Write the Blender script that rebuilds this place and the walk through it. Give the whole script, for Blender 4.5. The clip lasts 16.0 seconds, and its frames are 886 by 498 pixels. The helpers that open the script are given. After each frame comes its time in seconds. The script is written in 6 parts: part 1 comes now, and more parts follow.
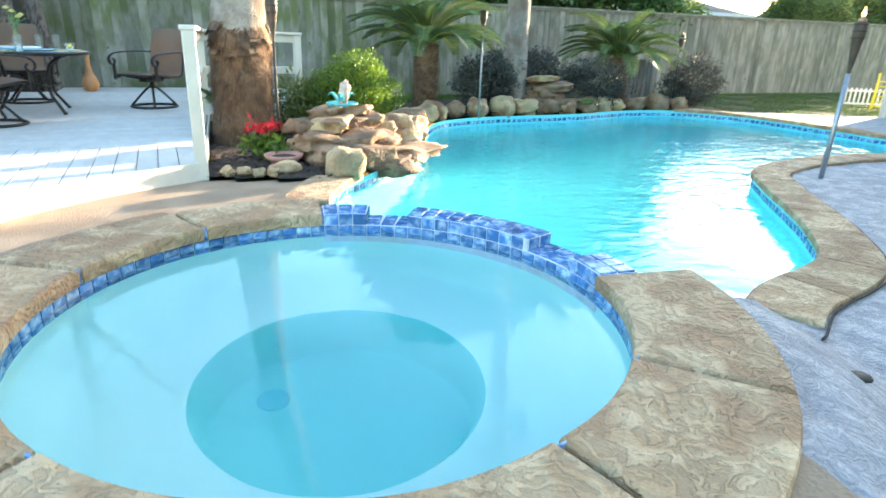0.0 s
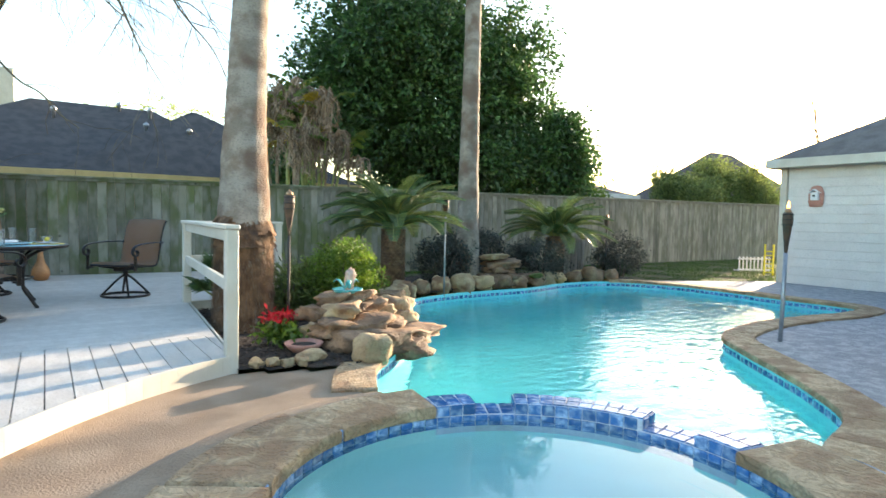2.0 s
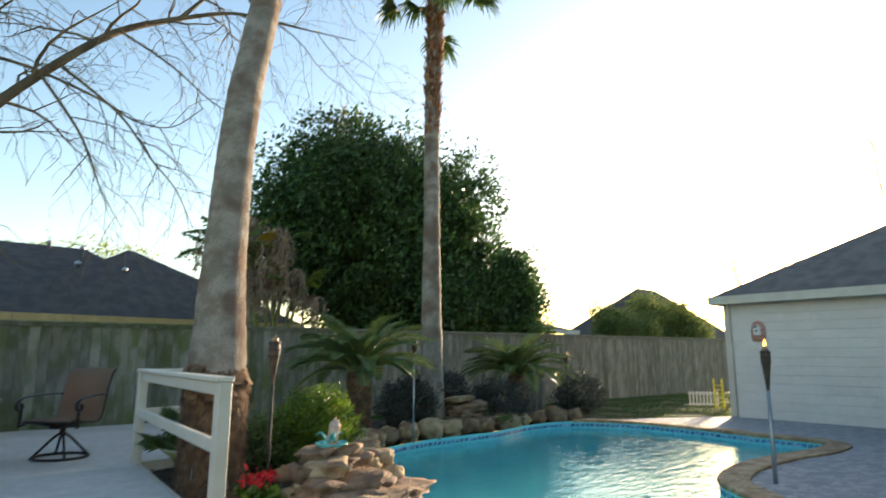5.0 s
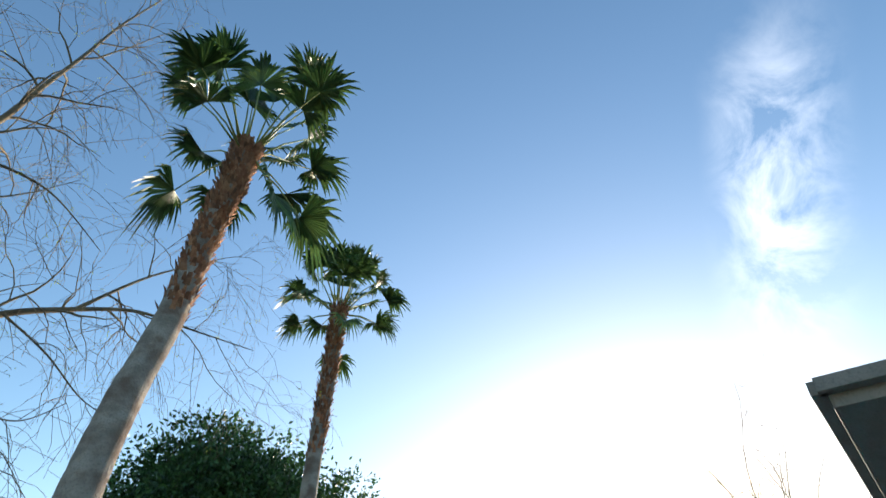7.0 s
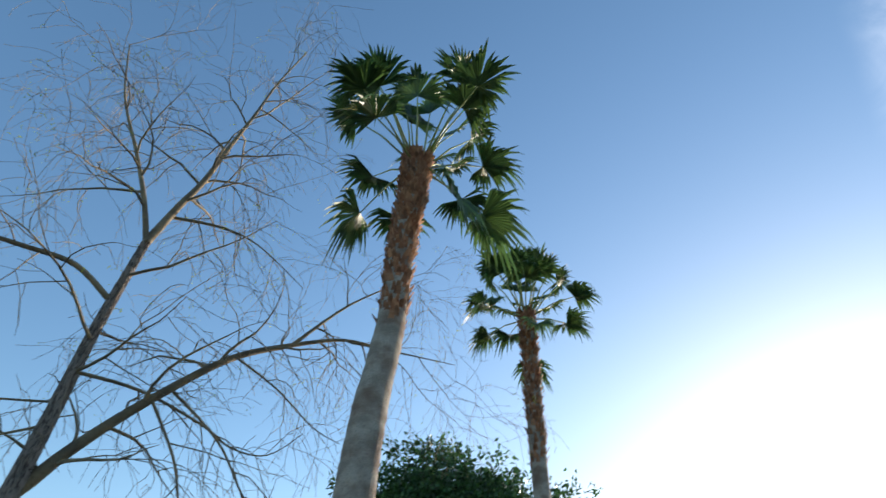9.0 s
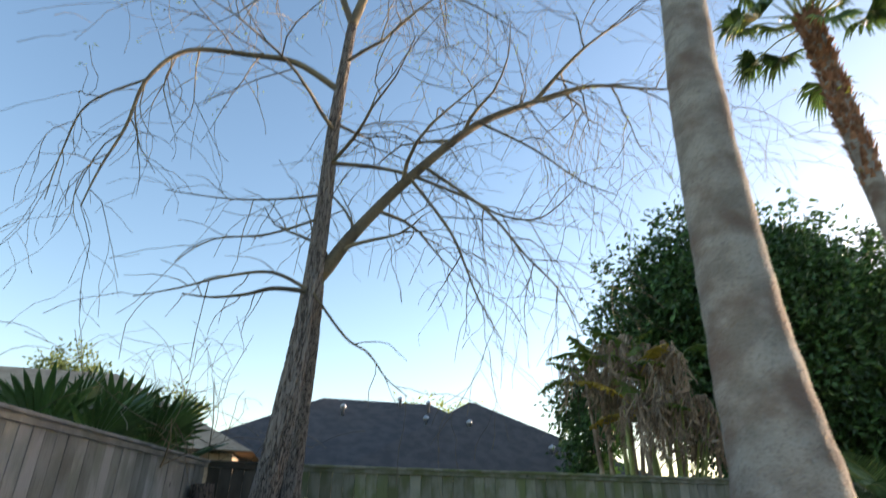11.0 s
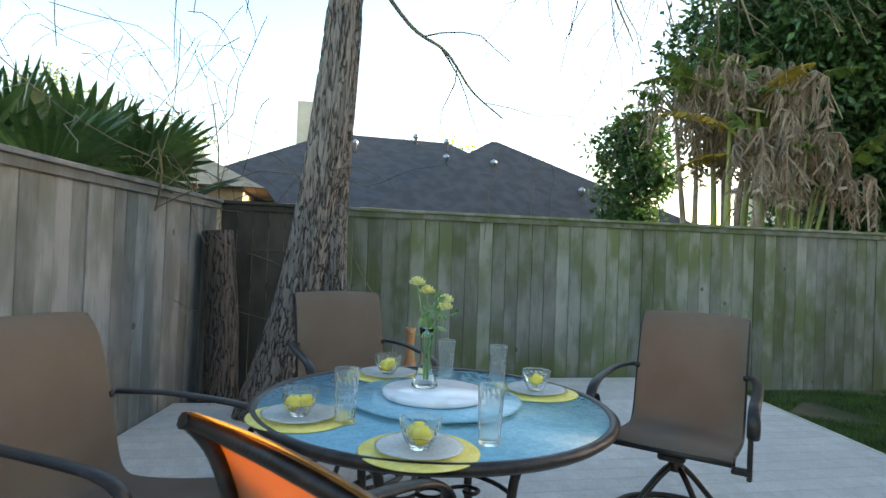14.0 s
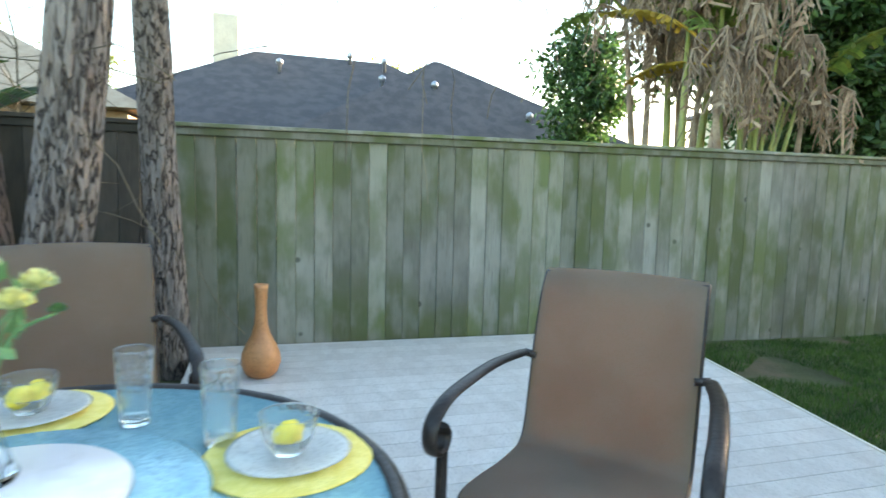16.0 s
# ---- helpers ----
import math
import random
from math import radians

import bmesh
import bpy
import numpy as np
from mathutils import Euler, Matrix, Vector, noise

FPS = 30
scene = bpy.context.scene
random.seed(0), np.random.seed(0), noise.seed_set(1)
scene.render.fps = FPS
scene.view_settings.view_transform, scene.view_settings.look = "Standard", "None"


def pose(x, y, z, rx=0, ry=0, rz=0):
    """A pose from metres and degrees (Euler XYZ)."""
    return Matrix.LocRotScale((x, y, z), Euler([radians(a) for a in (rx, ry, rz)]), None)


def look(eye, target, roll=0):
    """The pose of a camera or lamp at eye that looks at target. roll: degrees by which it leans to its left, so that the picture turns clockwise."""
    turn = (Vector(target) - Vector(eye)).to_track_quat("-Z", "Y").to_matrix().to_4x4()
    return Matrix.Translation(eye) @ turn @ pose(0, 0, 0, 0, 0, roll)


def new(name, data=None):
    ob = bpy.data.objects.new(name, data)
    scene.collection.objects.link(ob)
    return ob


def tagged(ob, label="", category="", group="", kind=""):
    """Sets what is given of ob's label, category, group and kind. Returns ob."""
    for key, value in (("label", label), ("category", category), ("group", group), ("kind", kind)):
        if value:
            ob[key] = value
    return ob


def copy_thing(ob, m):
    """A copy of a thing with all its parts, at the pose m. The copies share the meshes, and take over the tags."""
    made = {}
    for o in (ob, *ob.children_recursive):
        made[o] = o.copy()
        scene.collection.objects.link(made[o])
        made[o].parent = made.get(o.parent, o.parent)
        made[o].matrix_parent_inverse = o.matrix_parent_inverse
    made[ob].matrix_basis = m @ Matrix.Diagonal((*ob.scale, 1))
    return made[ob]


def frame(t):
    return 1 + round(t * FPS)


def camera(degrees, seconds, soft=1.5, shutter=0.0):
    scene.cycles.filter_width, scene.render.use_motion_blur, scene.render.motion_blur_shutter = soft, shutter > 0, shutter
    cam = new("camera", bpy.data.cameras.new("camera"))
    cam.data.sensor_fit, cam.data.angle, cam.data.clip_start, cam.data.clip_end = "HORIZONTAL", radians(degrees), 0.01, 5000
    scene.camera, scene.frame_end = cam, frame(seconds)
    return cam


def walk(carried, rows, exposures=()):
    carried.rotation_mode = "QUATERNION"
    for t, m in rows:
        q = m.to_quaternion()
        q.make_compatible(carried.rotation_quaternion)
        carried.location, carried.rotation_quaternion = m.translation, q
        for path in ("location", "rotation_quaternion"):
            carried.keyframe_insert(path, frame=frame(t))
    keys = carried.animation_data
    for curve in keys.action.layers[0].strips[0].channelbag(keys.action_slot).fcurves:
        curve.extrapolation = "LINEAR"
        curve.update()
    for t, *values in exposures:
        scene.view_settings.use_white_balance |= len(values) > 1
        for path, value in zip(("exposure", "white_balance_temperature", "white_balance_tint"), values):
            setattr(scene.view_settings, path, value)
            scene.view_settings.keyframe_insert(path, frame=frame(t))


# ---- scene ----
cam = camera(74.0, 16.0, shutter=0.3)
PATH = [
    (0, (-1.256, 0.333, 1.072), (-0.443, 2.036, 0.408), 2.0),
    (0.5, (-1.456, 0.385, 1.143), (-0.464, 2.039, 0.616), 1.4),
    (1, (-1.782, 0.397, 1.194), (-0.664, 2.033, 0.916), 1.0),
    (1.5, (-1.995, 0.519, 1.191), (-0.847, 2.151, 1.053), 1.1),
    (2, (-2.188, 0.627, 1.198), (-1.067, 2.281, 1.099), 1.2),
    (2.5, (-2.332, 0.71, 1.192), (-1.371, 2.464, 1.158), 1.4),
    (3, (-2.435, 0.765, 1.179), (-1.663, 2.61, 1.175), 1.7),
    (3.2, (-2.466, 0.778, 1.166), (-1.777, 2.655, 1.161), 1.8),
    (5.3, (-2.620, 1.090, 1.291), (-1.248, 2.452, 1.804), 0.2),
    (5.5, (-2.650, 1.057, 1.309), (-1.241, 2.329, 1.939), 0.3),
    (6, (-2.638, 1.034, 1.353), (-1.258, 2.152, 2.273), 1.1),
    (6.5, (-2.671, 1.044, 1.391), (-1.387, 2.051, 2.546), 1.3),
    (7, (-2.744, 1.087, 1.420), (-1.544, 2.022, 2.719), 1.2),
    (7.5, (-2.763, 1.218, 1.426), (-1.629, 2.122, 2.803), 1.4),
    (8, (-2.770, 1.560, 1.457), (-1.694, 2.510, 2.850), 0.9),
    (8.2, (-2.736, 1.688, 1.467), (-1.710, 2.690, 2.861), 1.2),
    (10.3, (-2.776, 3.464, 1.197), (-2.300, 5.041, 2.330), 1.3),
    (10.5, (-2.753, 3.715, 1.185), (-2.324, 5.343, 2.266), 1.0),
    (11, (-2.683, 4.272, 1.156), (-2.333, 6.049, 2.004), 1.6),
    (11.5, (-2.733, 4.811, 1.286), (-2.413, 6.704, 1.847), 2.4),
    (12, (-2.782, 5.233, 1.265), (-2.466, 7.179, 1.604), 2.3),
    (12.5, (-2.838, 5.638, 1.274), (-2.517, 7.605, 1.439), 2.4),
    (13, (-2.927, 6.024, 1.342), (-2.602, 7.995, 1.427), 2.5),
    (13.5, (-3.076, 6.284, 1.354), (-2.713, 8.25, 1.398), 2.5),
    (14, (-3.117, 6.56, 1.389), (-2.679, 8.511, 1.404), 2.5),
    (14.5, (-3.021, 6.896, 1.383), (-2.56, 8.842, 1.358), 2.3),
    (15, (-2.846, 7.207, 1.34), (-2.377, 9.147, 1.214), 2.2),
    (15.5, (-2.586, 7.475, 1.359), (-2.103, 9.406, 1.16), 2.4),
    (16, (-2.214, 7.673, 1.39), (-1.641, 9.578, 1.184), 2.0),
]
EXPOSURES = [(0, 3.35, 7300, 10), (1, 3.1, 7500, 11), (2, 2.6, 7600, 14), (3.2, 2.0, 7800, 15), (5.3, 1.65, 7700, 13), (6.5, 1.35, 6600, 10), (8.2, 1.0, 6050, 10), (10.3, 1.55, 6800, 15),
             (11.5, 1.85, 7600, 20), (12.5, 2.25, 7900, 18), (14, 2.65, 7800, 16), (15.4, 2.98, 7700, 15), (16, 3.42, 7900, 14)]
walk(cam, [(t, look(eye, target, roll)) for t, eye, target, roll in PATH], EXPOSURES)

# world and sun
SUN_EL, SUN_AZ = 8.4, 17.5  # degrees; azimuth from +x towards +y
world = bpy.data.worlds.new("world")
scene.world = world
world.use_nodes = True
wt = world.node_tree
bg = wt.nodes["Background"]
sky = wt.nodes.new("ShaderNodeTexSky")
sky.sky_type = "NISHITA"
sky.sun_disc = False
sky.sun_elevation = radians(SUN_EL)
sky.sun_rotation = radians(90 - SUN_AZ)
sky.air_density, sky.dust_density, sky.ozone_density = 1.0, 0.8, 1.6


def wnode(kind, **vals):
    nd = wt.nodes.new(kind)
    for k, v in vals.items():
        nd.inputs[int(k[1:])].default_value = v
    return nd


# a wisp of high cloud, drawn out upwards
wtc = wt.nodes.new("ShaderNodeTexCoord")
CLOUD = Vector((0.785, -0.015, 0.62)).normalized()
along = Vector((-0.62, -0.33, 0.71))
along = (along - CLOUD * along.dot(CLOUD)).normalized()
across = CLOUD.cross(along)
band = []
for axis, width in ((across, 0.11), (along, 0.34)):
    dot = wt.nodes.new("ShaderNodeVectorMath")
    dot.operation = "DOT_PRODUCT"
    dot.inputs[1].default_value = axis
    wt.links.new(wtc.outputs["Generated"], dot.inputs[0])
    absn = wt.nodes.new("ShaderNodeMath")
    absn.operation = "ABSOLUTE"
    wt.links.new(dot.outputs["Value"], absn.inputs[0])
    fall_off = wnode("ShaderNodeMapRange", i1=width, i2=0.0)
    fall_off.interpolation_type = "SMOOTHSTEP"
    wt.links.new(absn.outputs[0], fall_off.inputs[0])
    band.append(fall_off.outputs[0])
front = wt.nodes.new("ShaderNodeVectorMath")
front.operation = "DOT_PRODUCT"
front.inputs[1].default_value = CLOUD
wt.links.new(wtc.outputs["Generated"], front.inputs[0])
facing = wnode("ShaderNodeMapRange", i1=0.5, i2=0.8)
wt.links.new(front.outputs["Value"], facing.inputs[0])
wisp = wnode("ShaderNodeTexNoise", i2=9.0, i3=6.0, i4=0.62)
wisp.inputs["Distortion"].default_value = 0.45
wt.links.new(wtc.outputs["Generated"], wisp.inputs[0])
thick = wnode("ShaderNodeMapRange", i1=0.36, i2=0.72)
wt.links.new(wisp.outputs[0], thick.inputs[0])
amount = thick.outputs[0]
for other in (*band, facing.outputs[0]):
    mul = wt.nodes.new("ShaderNodeMath")
    mul.operation = "MULTIPLY"
    wt.links.new(amount, mul.inputs[0])
    wt.links.new(other, mul.inputs[1])
    amount = mul.outputs[0]
veil = wt.nodes.new("ShaderNodeMix")
veil.data_type = "RGBA"
wt.links.new(amount, veil.inputs[0])
blue = wnode("ShaderNodeHueSaturation", i1=1.13)
wt.links.new(sky.outputs[0], blue.inputs["Color"])
wt.links.new(blue.outputs[0], veil.inputs[6])
veil.inputs[7].default_value = (5.2, 5.3, 5.5, 1)
wt.links.new(veil.outputs[2], bg.inputs[0])
bg.inputs[1].default_value = 0.15
sun_data = bpy.data.lights.new("sun", "SUN")
sun_data.energy, sun_data.angle, sun_data.color = 3.5, radians(0.6), (1.0, 0.86, 0.68)
sun = new("sun", sun_data)
sun_dir = Vector((math.cos(radians(SUN_EL)) * math.cos(radians(SUN_AZ)), math.cos(radians(SUN_EL)) * math.sin(radians(SUN_AZ)), math.sin(radians(SUN_EL))))
sun.matrix_world = look(sun_dir * 60, (0, 0, 0))

# ---- materials ----


def mat(name, c1, c2, scale=6.0, fine=70.0, rough=0.7, metal=0.0, bump=0.25, stretch=(1, 1, 1), vary=0.0, island=0.0, c3=None, big=0.6, mask=(0.5, 0.68), contrast=(0.35, 0.65), spec=0.5, trans=0.0, glow=None):
    """A surface with two colours in coarse noise, fine grain and relief; c3: stains with a shape of their own; vary, island: brightness by piece."""
    m = bpy.data.materials.new(name)
    m.use_nodes = True
    t = m.node_tree
    n, ln = t.nodes, t.links
    b = n["Principled BSDF"]
    tc = n.new("ShaderNodeTexCoord")
    info = n.new("ShaderNodeObjectInfo")
    shift = n.new("ShaderNodeVectorMath")
    shift.operation = "MULTIPLY_ADD"
    ln.new(info.outputs["Random"], shift.inputs[0])
    shift.inputs[1].default_value = (17.0, 31.0, 23.0)
    ln.new(tc.outputs["Object"], shift.inputs[2])
    mp = n.new("ShaderNodeMapping")
    mp.inputs["Scale"].default_value = stretch
    ln.new(shift.outputs[0], mp.inputs[0])

    def noise_node(s, detail=4.0, vec=mp):
        q = n.new("ShaderNodeTexNoise")
        q.inputs["Scale"].default_value = s
        q.inputs["Detail"].default_value = detail
        ln.new(vec.outputs[0], q.inputs["Vector"])
        return q

    def mix(fac, a, bb, blend="MIX"):
        q = n.new("ShaderNodeMix")
        q.data_type, q.blend_type = "RGBA", blend
        for sock, val in ((q.inputs[0], fac), (q.inputs[6], a), (q.inputs[7], bb)):
            if isinstance(val, (int, float)):
                sock.default_value = val
            elif isinstance(val, tuple):
                sock.default_value = (*val, 1)
            else:
                ln.new(val, sock)
        return q.outputs[2]

    def ramp(src, lo, hi):
        q = n.new("ShaderNodeMapRange")
        q.interpolation_type = "SMOOTHSTEP"
        q.inputs[1].default_value, q.inputs[2].default_value = lo, hi
        ln.new(src, q.inputs[0])
        return q.outputs[0]

    coarse, grain = noise_node(scale), noise_node(fine, 3.0)
    col = mix(ramp(coarse.outputs[0], *contrast), c1, c2)
    dark = tuple(v * 0.55 for v in c1)
    gm = n.new("ShaderNodeMath")
    gm.operation = "MULTIPLY"
    ln.new(ramp(grain.outputs[0], 0.45, 0.75), gm.inputs[0])
    gm.inputs[1].default_value = 0.45
    col = mix(gm.outputs[0], col, dark)
    if c3:
        col = mix(ramp(noise_node(big, 5.0).outputs[0], *mask), col, c3)
    for amount, src in ((vary, info.outputs["Random"]), (island, None)):
        if amount:
            if src is None:
                src = n.new("ShaderNodeNewGeometry").outputs["Random Per Island"]
            mr = n.new("ShaderNodeMapRange")
            mr.inputs[3].default_value, mr.inputs[4].default_value = 1 - amount, 1 + amount
            ln.new(src, mr.inputs[0])
            hsv = n.new("ShaderNodeHueSaturation")
            ln.new(mr.outputs[0], hsv.inputs["Value"])
            ln.new(col, hsv.inputs["Color"])
            col = hsv.outputs[0]
    ln.new(col, b.inputs["Base Color"])
    rr = n.new("ShaderNodeMapRange")
    rr.inputs[3].default_value, rr.inputs[4].default_value = max(rough - 0.1, 0.02), min(rough + 0.12, 1)
    ln.new(coarse.outputs[0], rr.inputs[0])
    ln.new(rr.outputs[0], b.inputs["Roughness"])
    b.inputs["Metallic"].default_value = metal
    b.inputs["Specular IOR Level"].default_value = spec
    if bump:
        bp = n.new("ShaderNodeBump")
        bp.inputs["Strength"].default_value = bump
        bp.inputs["Distance"].default_value = 0.02
        ad = n.new("ShaderNodeMath")
        ad.operation = "MULTIPLY_ADD"
        ln.new(coarse.outputs[0], ad.inputs[0])
        ad.inputs[1].default_value = 1.0
        ln.new(grain.outputs[0], ad.inputs[2])
        ln.new(ad.outputs[0], bp.inputs["Height"])
        ln.new(bp.outputs[0], b.inputs["Normal"])
    if trans:
        tr = n.new("ShaderNodeBsdfTranslucent")
        if glow:
            tr.inputs[0].default_value = (*glow, 1)
        else:
            ln.new(col, tr.inputs[0])
        ms = n.new("ShaderNodeMixShader")
        ms.inputs[0].default_value = trans
        ln.new(b.outputs[0], ms.inputs[1])
        ln.new(tr.outputs[0], ms.inputs[2])
        ln.new(ms.outputs[0], n["Material Output"].inputs[0])
    return m


def glass_mat(name, color=(1, 1, 1), rough=0.0, ior=1.45, ripple=0.0, ripple_scale=6.0, frost=0.0):
    m = bpy.data.materials.new(name)
    m.use_nodes = True
    n, ln = m.node_tree.nodes, m.node_tree.links
    n.remove(n["Principled BSDF"])
    g = n.new("ShaderNodeBsdfGlass")
    g.inputs["Color"].default_value = (*color, 1)
    g.inputs["Roughness"].default_value = rough
    g.inputs["IOR"].default_value = ior
    if ripple:
        tc = n.new("ShaderNodeTexCoord")
        mp = n.new("ShaderNodeMapping")
        mp.inputs["Scale"].default_value = (1.0, 1.7, 1.0)
        mp.inputs["Rotation"].default_value = (0, 0, radians(35))
        ln.new(tc.outputs["Object"], mp.inputs[0])
        q = n.new("ShaderNodeTexNoise")
        q.inputs["Scale"].default_value, q.inputs["Detail"].default_value = ripple_scale, 2.0
        q.inputs["Distortion"].default_value = 0.6
        ln.new(mp.outputs[0], q.inputs[0])
        bp = n.new("ShaderNodeBump")
        bp.inputs["Strength"].default_value, bp.inputs["Distance"].default_value = ripple, 0.05
        ln.new(q.outputs[0], bp.inputs["Height"])
        ln.new(bp.outputs[0], g.inputs["Normal"])
    out = g.outputs[0]
    if frost:
        tr = n.new("ShaderNodeBsdfTranslucent")
        tr.inputs[0].default_value = (0.85, 0.88, 0.9, 1)
        df = n.new("ShaderNodeBsdfDiffuse")
        df.inputs[0].default_value = (0.85, 0.88, 0.9, 1)
        for other, amount in ((tr.outputs[0], frost * 0.5), (df.outputs[0], frost * 0.5)):
            ms = n.new("ShaderNodeMixShader")
            ms.inputs[0].default_value = amount
            ln.new(out, ms.inputs[1])
            ln.new(other, ms.inputs[2])
            out = ms.outputs[0]
    ln.new(out, n["Material Output"].inputs[0])
    return m


def flaky_mat(name, c1, c2, c3, scale, relief, vary):
    """Split stone: broken layers as small ledges, two tones and darker stains."""
    m = bpy.data.materials.new(name)
    m.use_nodes = True
    n, ln = m.node_tree.nodes, m.node_tree.links
    b = n["Principled BSDF"]
    tc, info = n.new("ShaderNodeTexCoord"), n.new("ShaderNodeObjectInfo")

    def tex(sc, detail, distort=0.0):
        q = n.new("ShaderNodeTexNoise")
        q.inputs["Scale"].default_value, q.inputs["Detail"].default_value, q.inputs["Distortion"].default_value = sc, detail, distort
        ln.new(tc.outputs["Object"], q.inputs["Vector"])
        return q.outputs[0]

    def calc(op, a, c, d=0.0):
        q = n.new("ShaderNodeMath")
        q.operation = op
        for sock, val in zip(q.inputs, (a, c, d)):
            if isinstance(val, (int, float)):
                sock.default_value = val
            else:
                ln.new(val, sock)
        return q.outputs[0]

    def ramp(src, lo, hi, a=0.0, c=1.0):
        q = n.new("ShaderNodeMapRange")
        q.interpolation_type = "SMOOTHSTEP"
        q.inputs[1].default_value, q.inputs[2].default_value, q.inputs[3].default_value, q.inputs[4].default_value = lo, hi, a, c
        ln.new(src, q.inputs[0])
        return q.outputs[0]

    def mix(fac, a, c):
        q = n.new("ShaderNodeMix")
        q.data_type = "RGBA"
        for sock, val in ((q.inputs[0], fac), (q.inputs[6], a), (q.inputs[7], c)):
            if isinstance(val, tuple):
                sock.default_value = (*val, 1)
            else:
                ln.new(val, sock)
        return q.outputs[2]

    layers, grain = tex(scale, 8.0, 0.6), tex(90, 3.0)
    ledges = ramp(calc("PINGPONG", calc("MULTIPLY", tex(scale * 1.6, 6.0, 0.4), 7.0), 0.5), 0.12, 0.38)
    height = calc("MULTIPLY_ADD", ledges, 0.16, calc("MULTIPLY_ADD", layers, 1.1, calc("MULTIPLY", grain, 0.12)))
    col = mix(ramp(layers, 0.40, 0.60), c1, c2)
    col = mix(ramp(tex(scale * 0.6, 6.0, 0.4), 0.48, 0.60, 0.0, 0.8), col, c3)
    col = mix(ramp(ledges, 0.35, 0.0, 0.0, 0.4), col, tuple(v * 0.55 for v in c1))
    col = mix(ramp(grain, 0.5, 0.8, 0.0, 0.35), col, tuple(v * 0.6 for v in c1))
    tone = n.new("ShaderNodeHueSaturation")
    ln.new(ramp(info.outputs["Random"], 0.0, 1.0, 1 - vary, 1 + vary), tone.inputs["Value"])
    ln.new(col, tone.inputs["Color"])
    ln.new(tone.outputs[0], b.inputs["Base Color"])
    b.inputs["Roughness"].default_value = 0.72
    bp = n.new("ShaderNodeBump")
    bp.inputs["Strength"].default_value, bp.inputs["Distance"].default_value = 0.9, relief * 4
    ln.new(height, bp.inputs["Height"])
    ln.new(bp.outputs[0], b.inputs["Normal"])
    return m


def bark_mat(name, dark, light):
    """Furrowed bark: upright plates parted by dark cracks."""
    m = bpy.data.materials.new(name)
    m.use_nodes = True
    n, ln = m.node_tree.nodes, m.node_tree.links
    b = n["Principled BSDF"]
    tc = n.new("ShaderNodeTexCoord")

    def tex(stretch, detail, distort):
        mp = n.new("ShaderNodeMapping")
        mp.inputs["Scale"].default_value = stretch
        ln.new(tc.outputs["Object"], mp.inputs[0])
        q = n.new("ShaderNodeTexNoise")
        q.inputs["Scale"].default_value, q.inputs["Detail"].default_value, q.inputs["Distortion"].default_value = 1.0, detail, distort
        ln.new(mp.outputs[0], q.inputs["Vector"])
        return q.outputs[0]

    def calc(op, a, c):
        q = n.new("ShaderNodeMath")
        q.operation = op
        for sock, val in zip(q.inputs, (a, c)):
            if isinstance(val, (int, float)):
                sock.default_value = val
            else:
                ln.new(val, sock)
        return q.outputs[0]

    crack = calc("ABSOLUTE", calc("SUBTRACT", tex((30, 30, 4.6), 3.0, 0.35), 0.5), 0.0)
    plate = n.new("ShaderNodeMapRange")
    plate.interpolation_type = "SMOOTHSTEP"
    plate.inputs[1].default_value, plate.inputs[2].default_value = 0.0, 0.065
    ln.new(crack, plate.inputs[0])
    fine = tex((70, 70, 18), 4.0, 0.0)
    tone = calc("MULTIPLY", plate.outputs[0], calc("ADD", calc("MULTIPLY", fine, 0.9), 0.45))
    col = n.new("ShaderNodeMix")
    col.data_type = "RGBA"
    col.inputs[6].default_value, col.inputs[7].default_value = (*dark, 1), (*light, 1)
    ln.new(tone, col.inputs[0])
    ln.new(col.outputs[2], b.inputs["Base Color"])
    b.inputs["Roughness"].default_value = 0.92
    bp = n.new("ShaderNodeBump")
    bp.inputs["Strength"].default_value, bp.inputs["Distance"].default_value = 1.0, 0.025
    ln.new(tone, bp.inputs["Height"])
    ln.new(bp.outputs[0], b.inputs["Normal"])
    return m


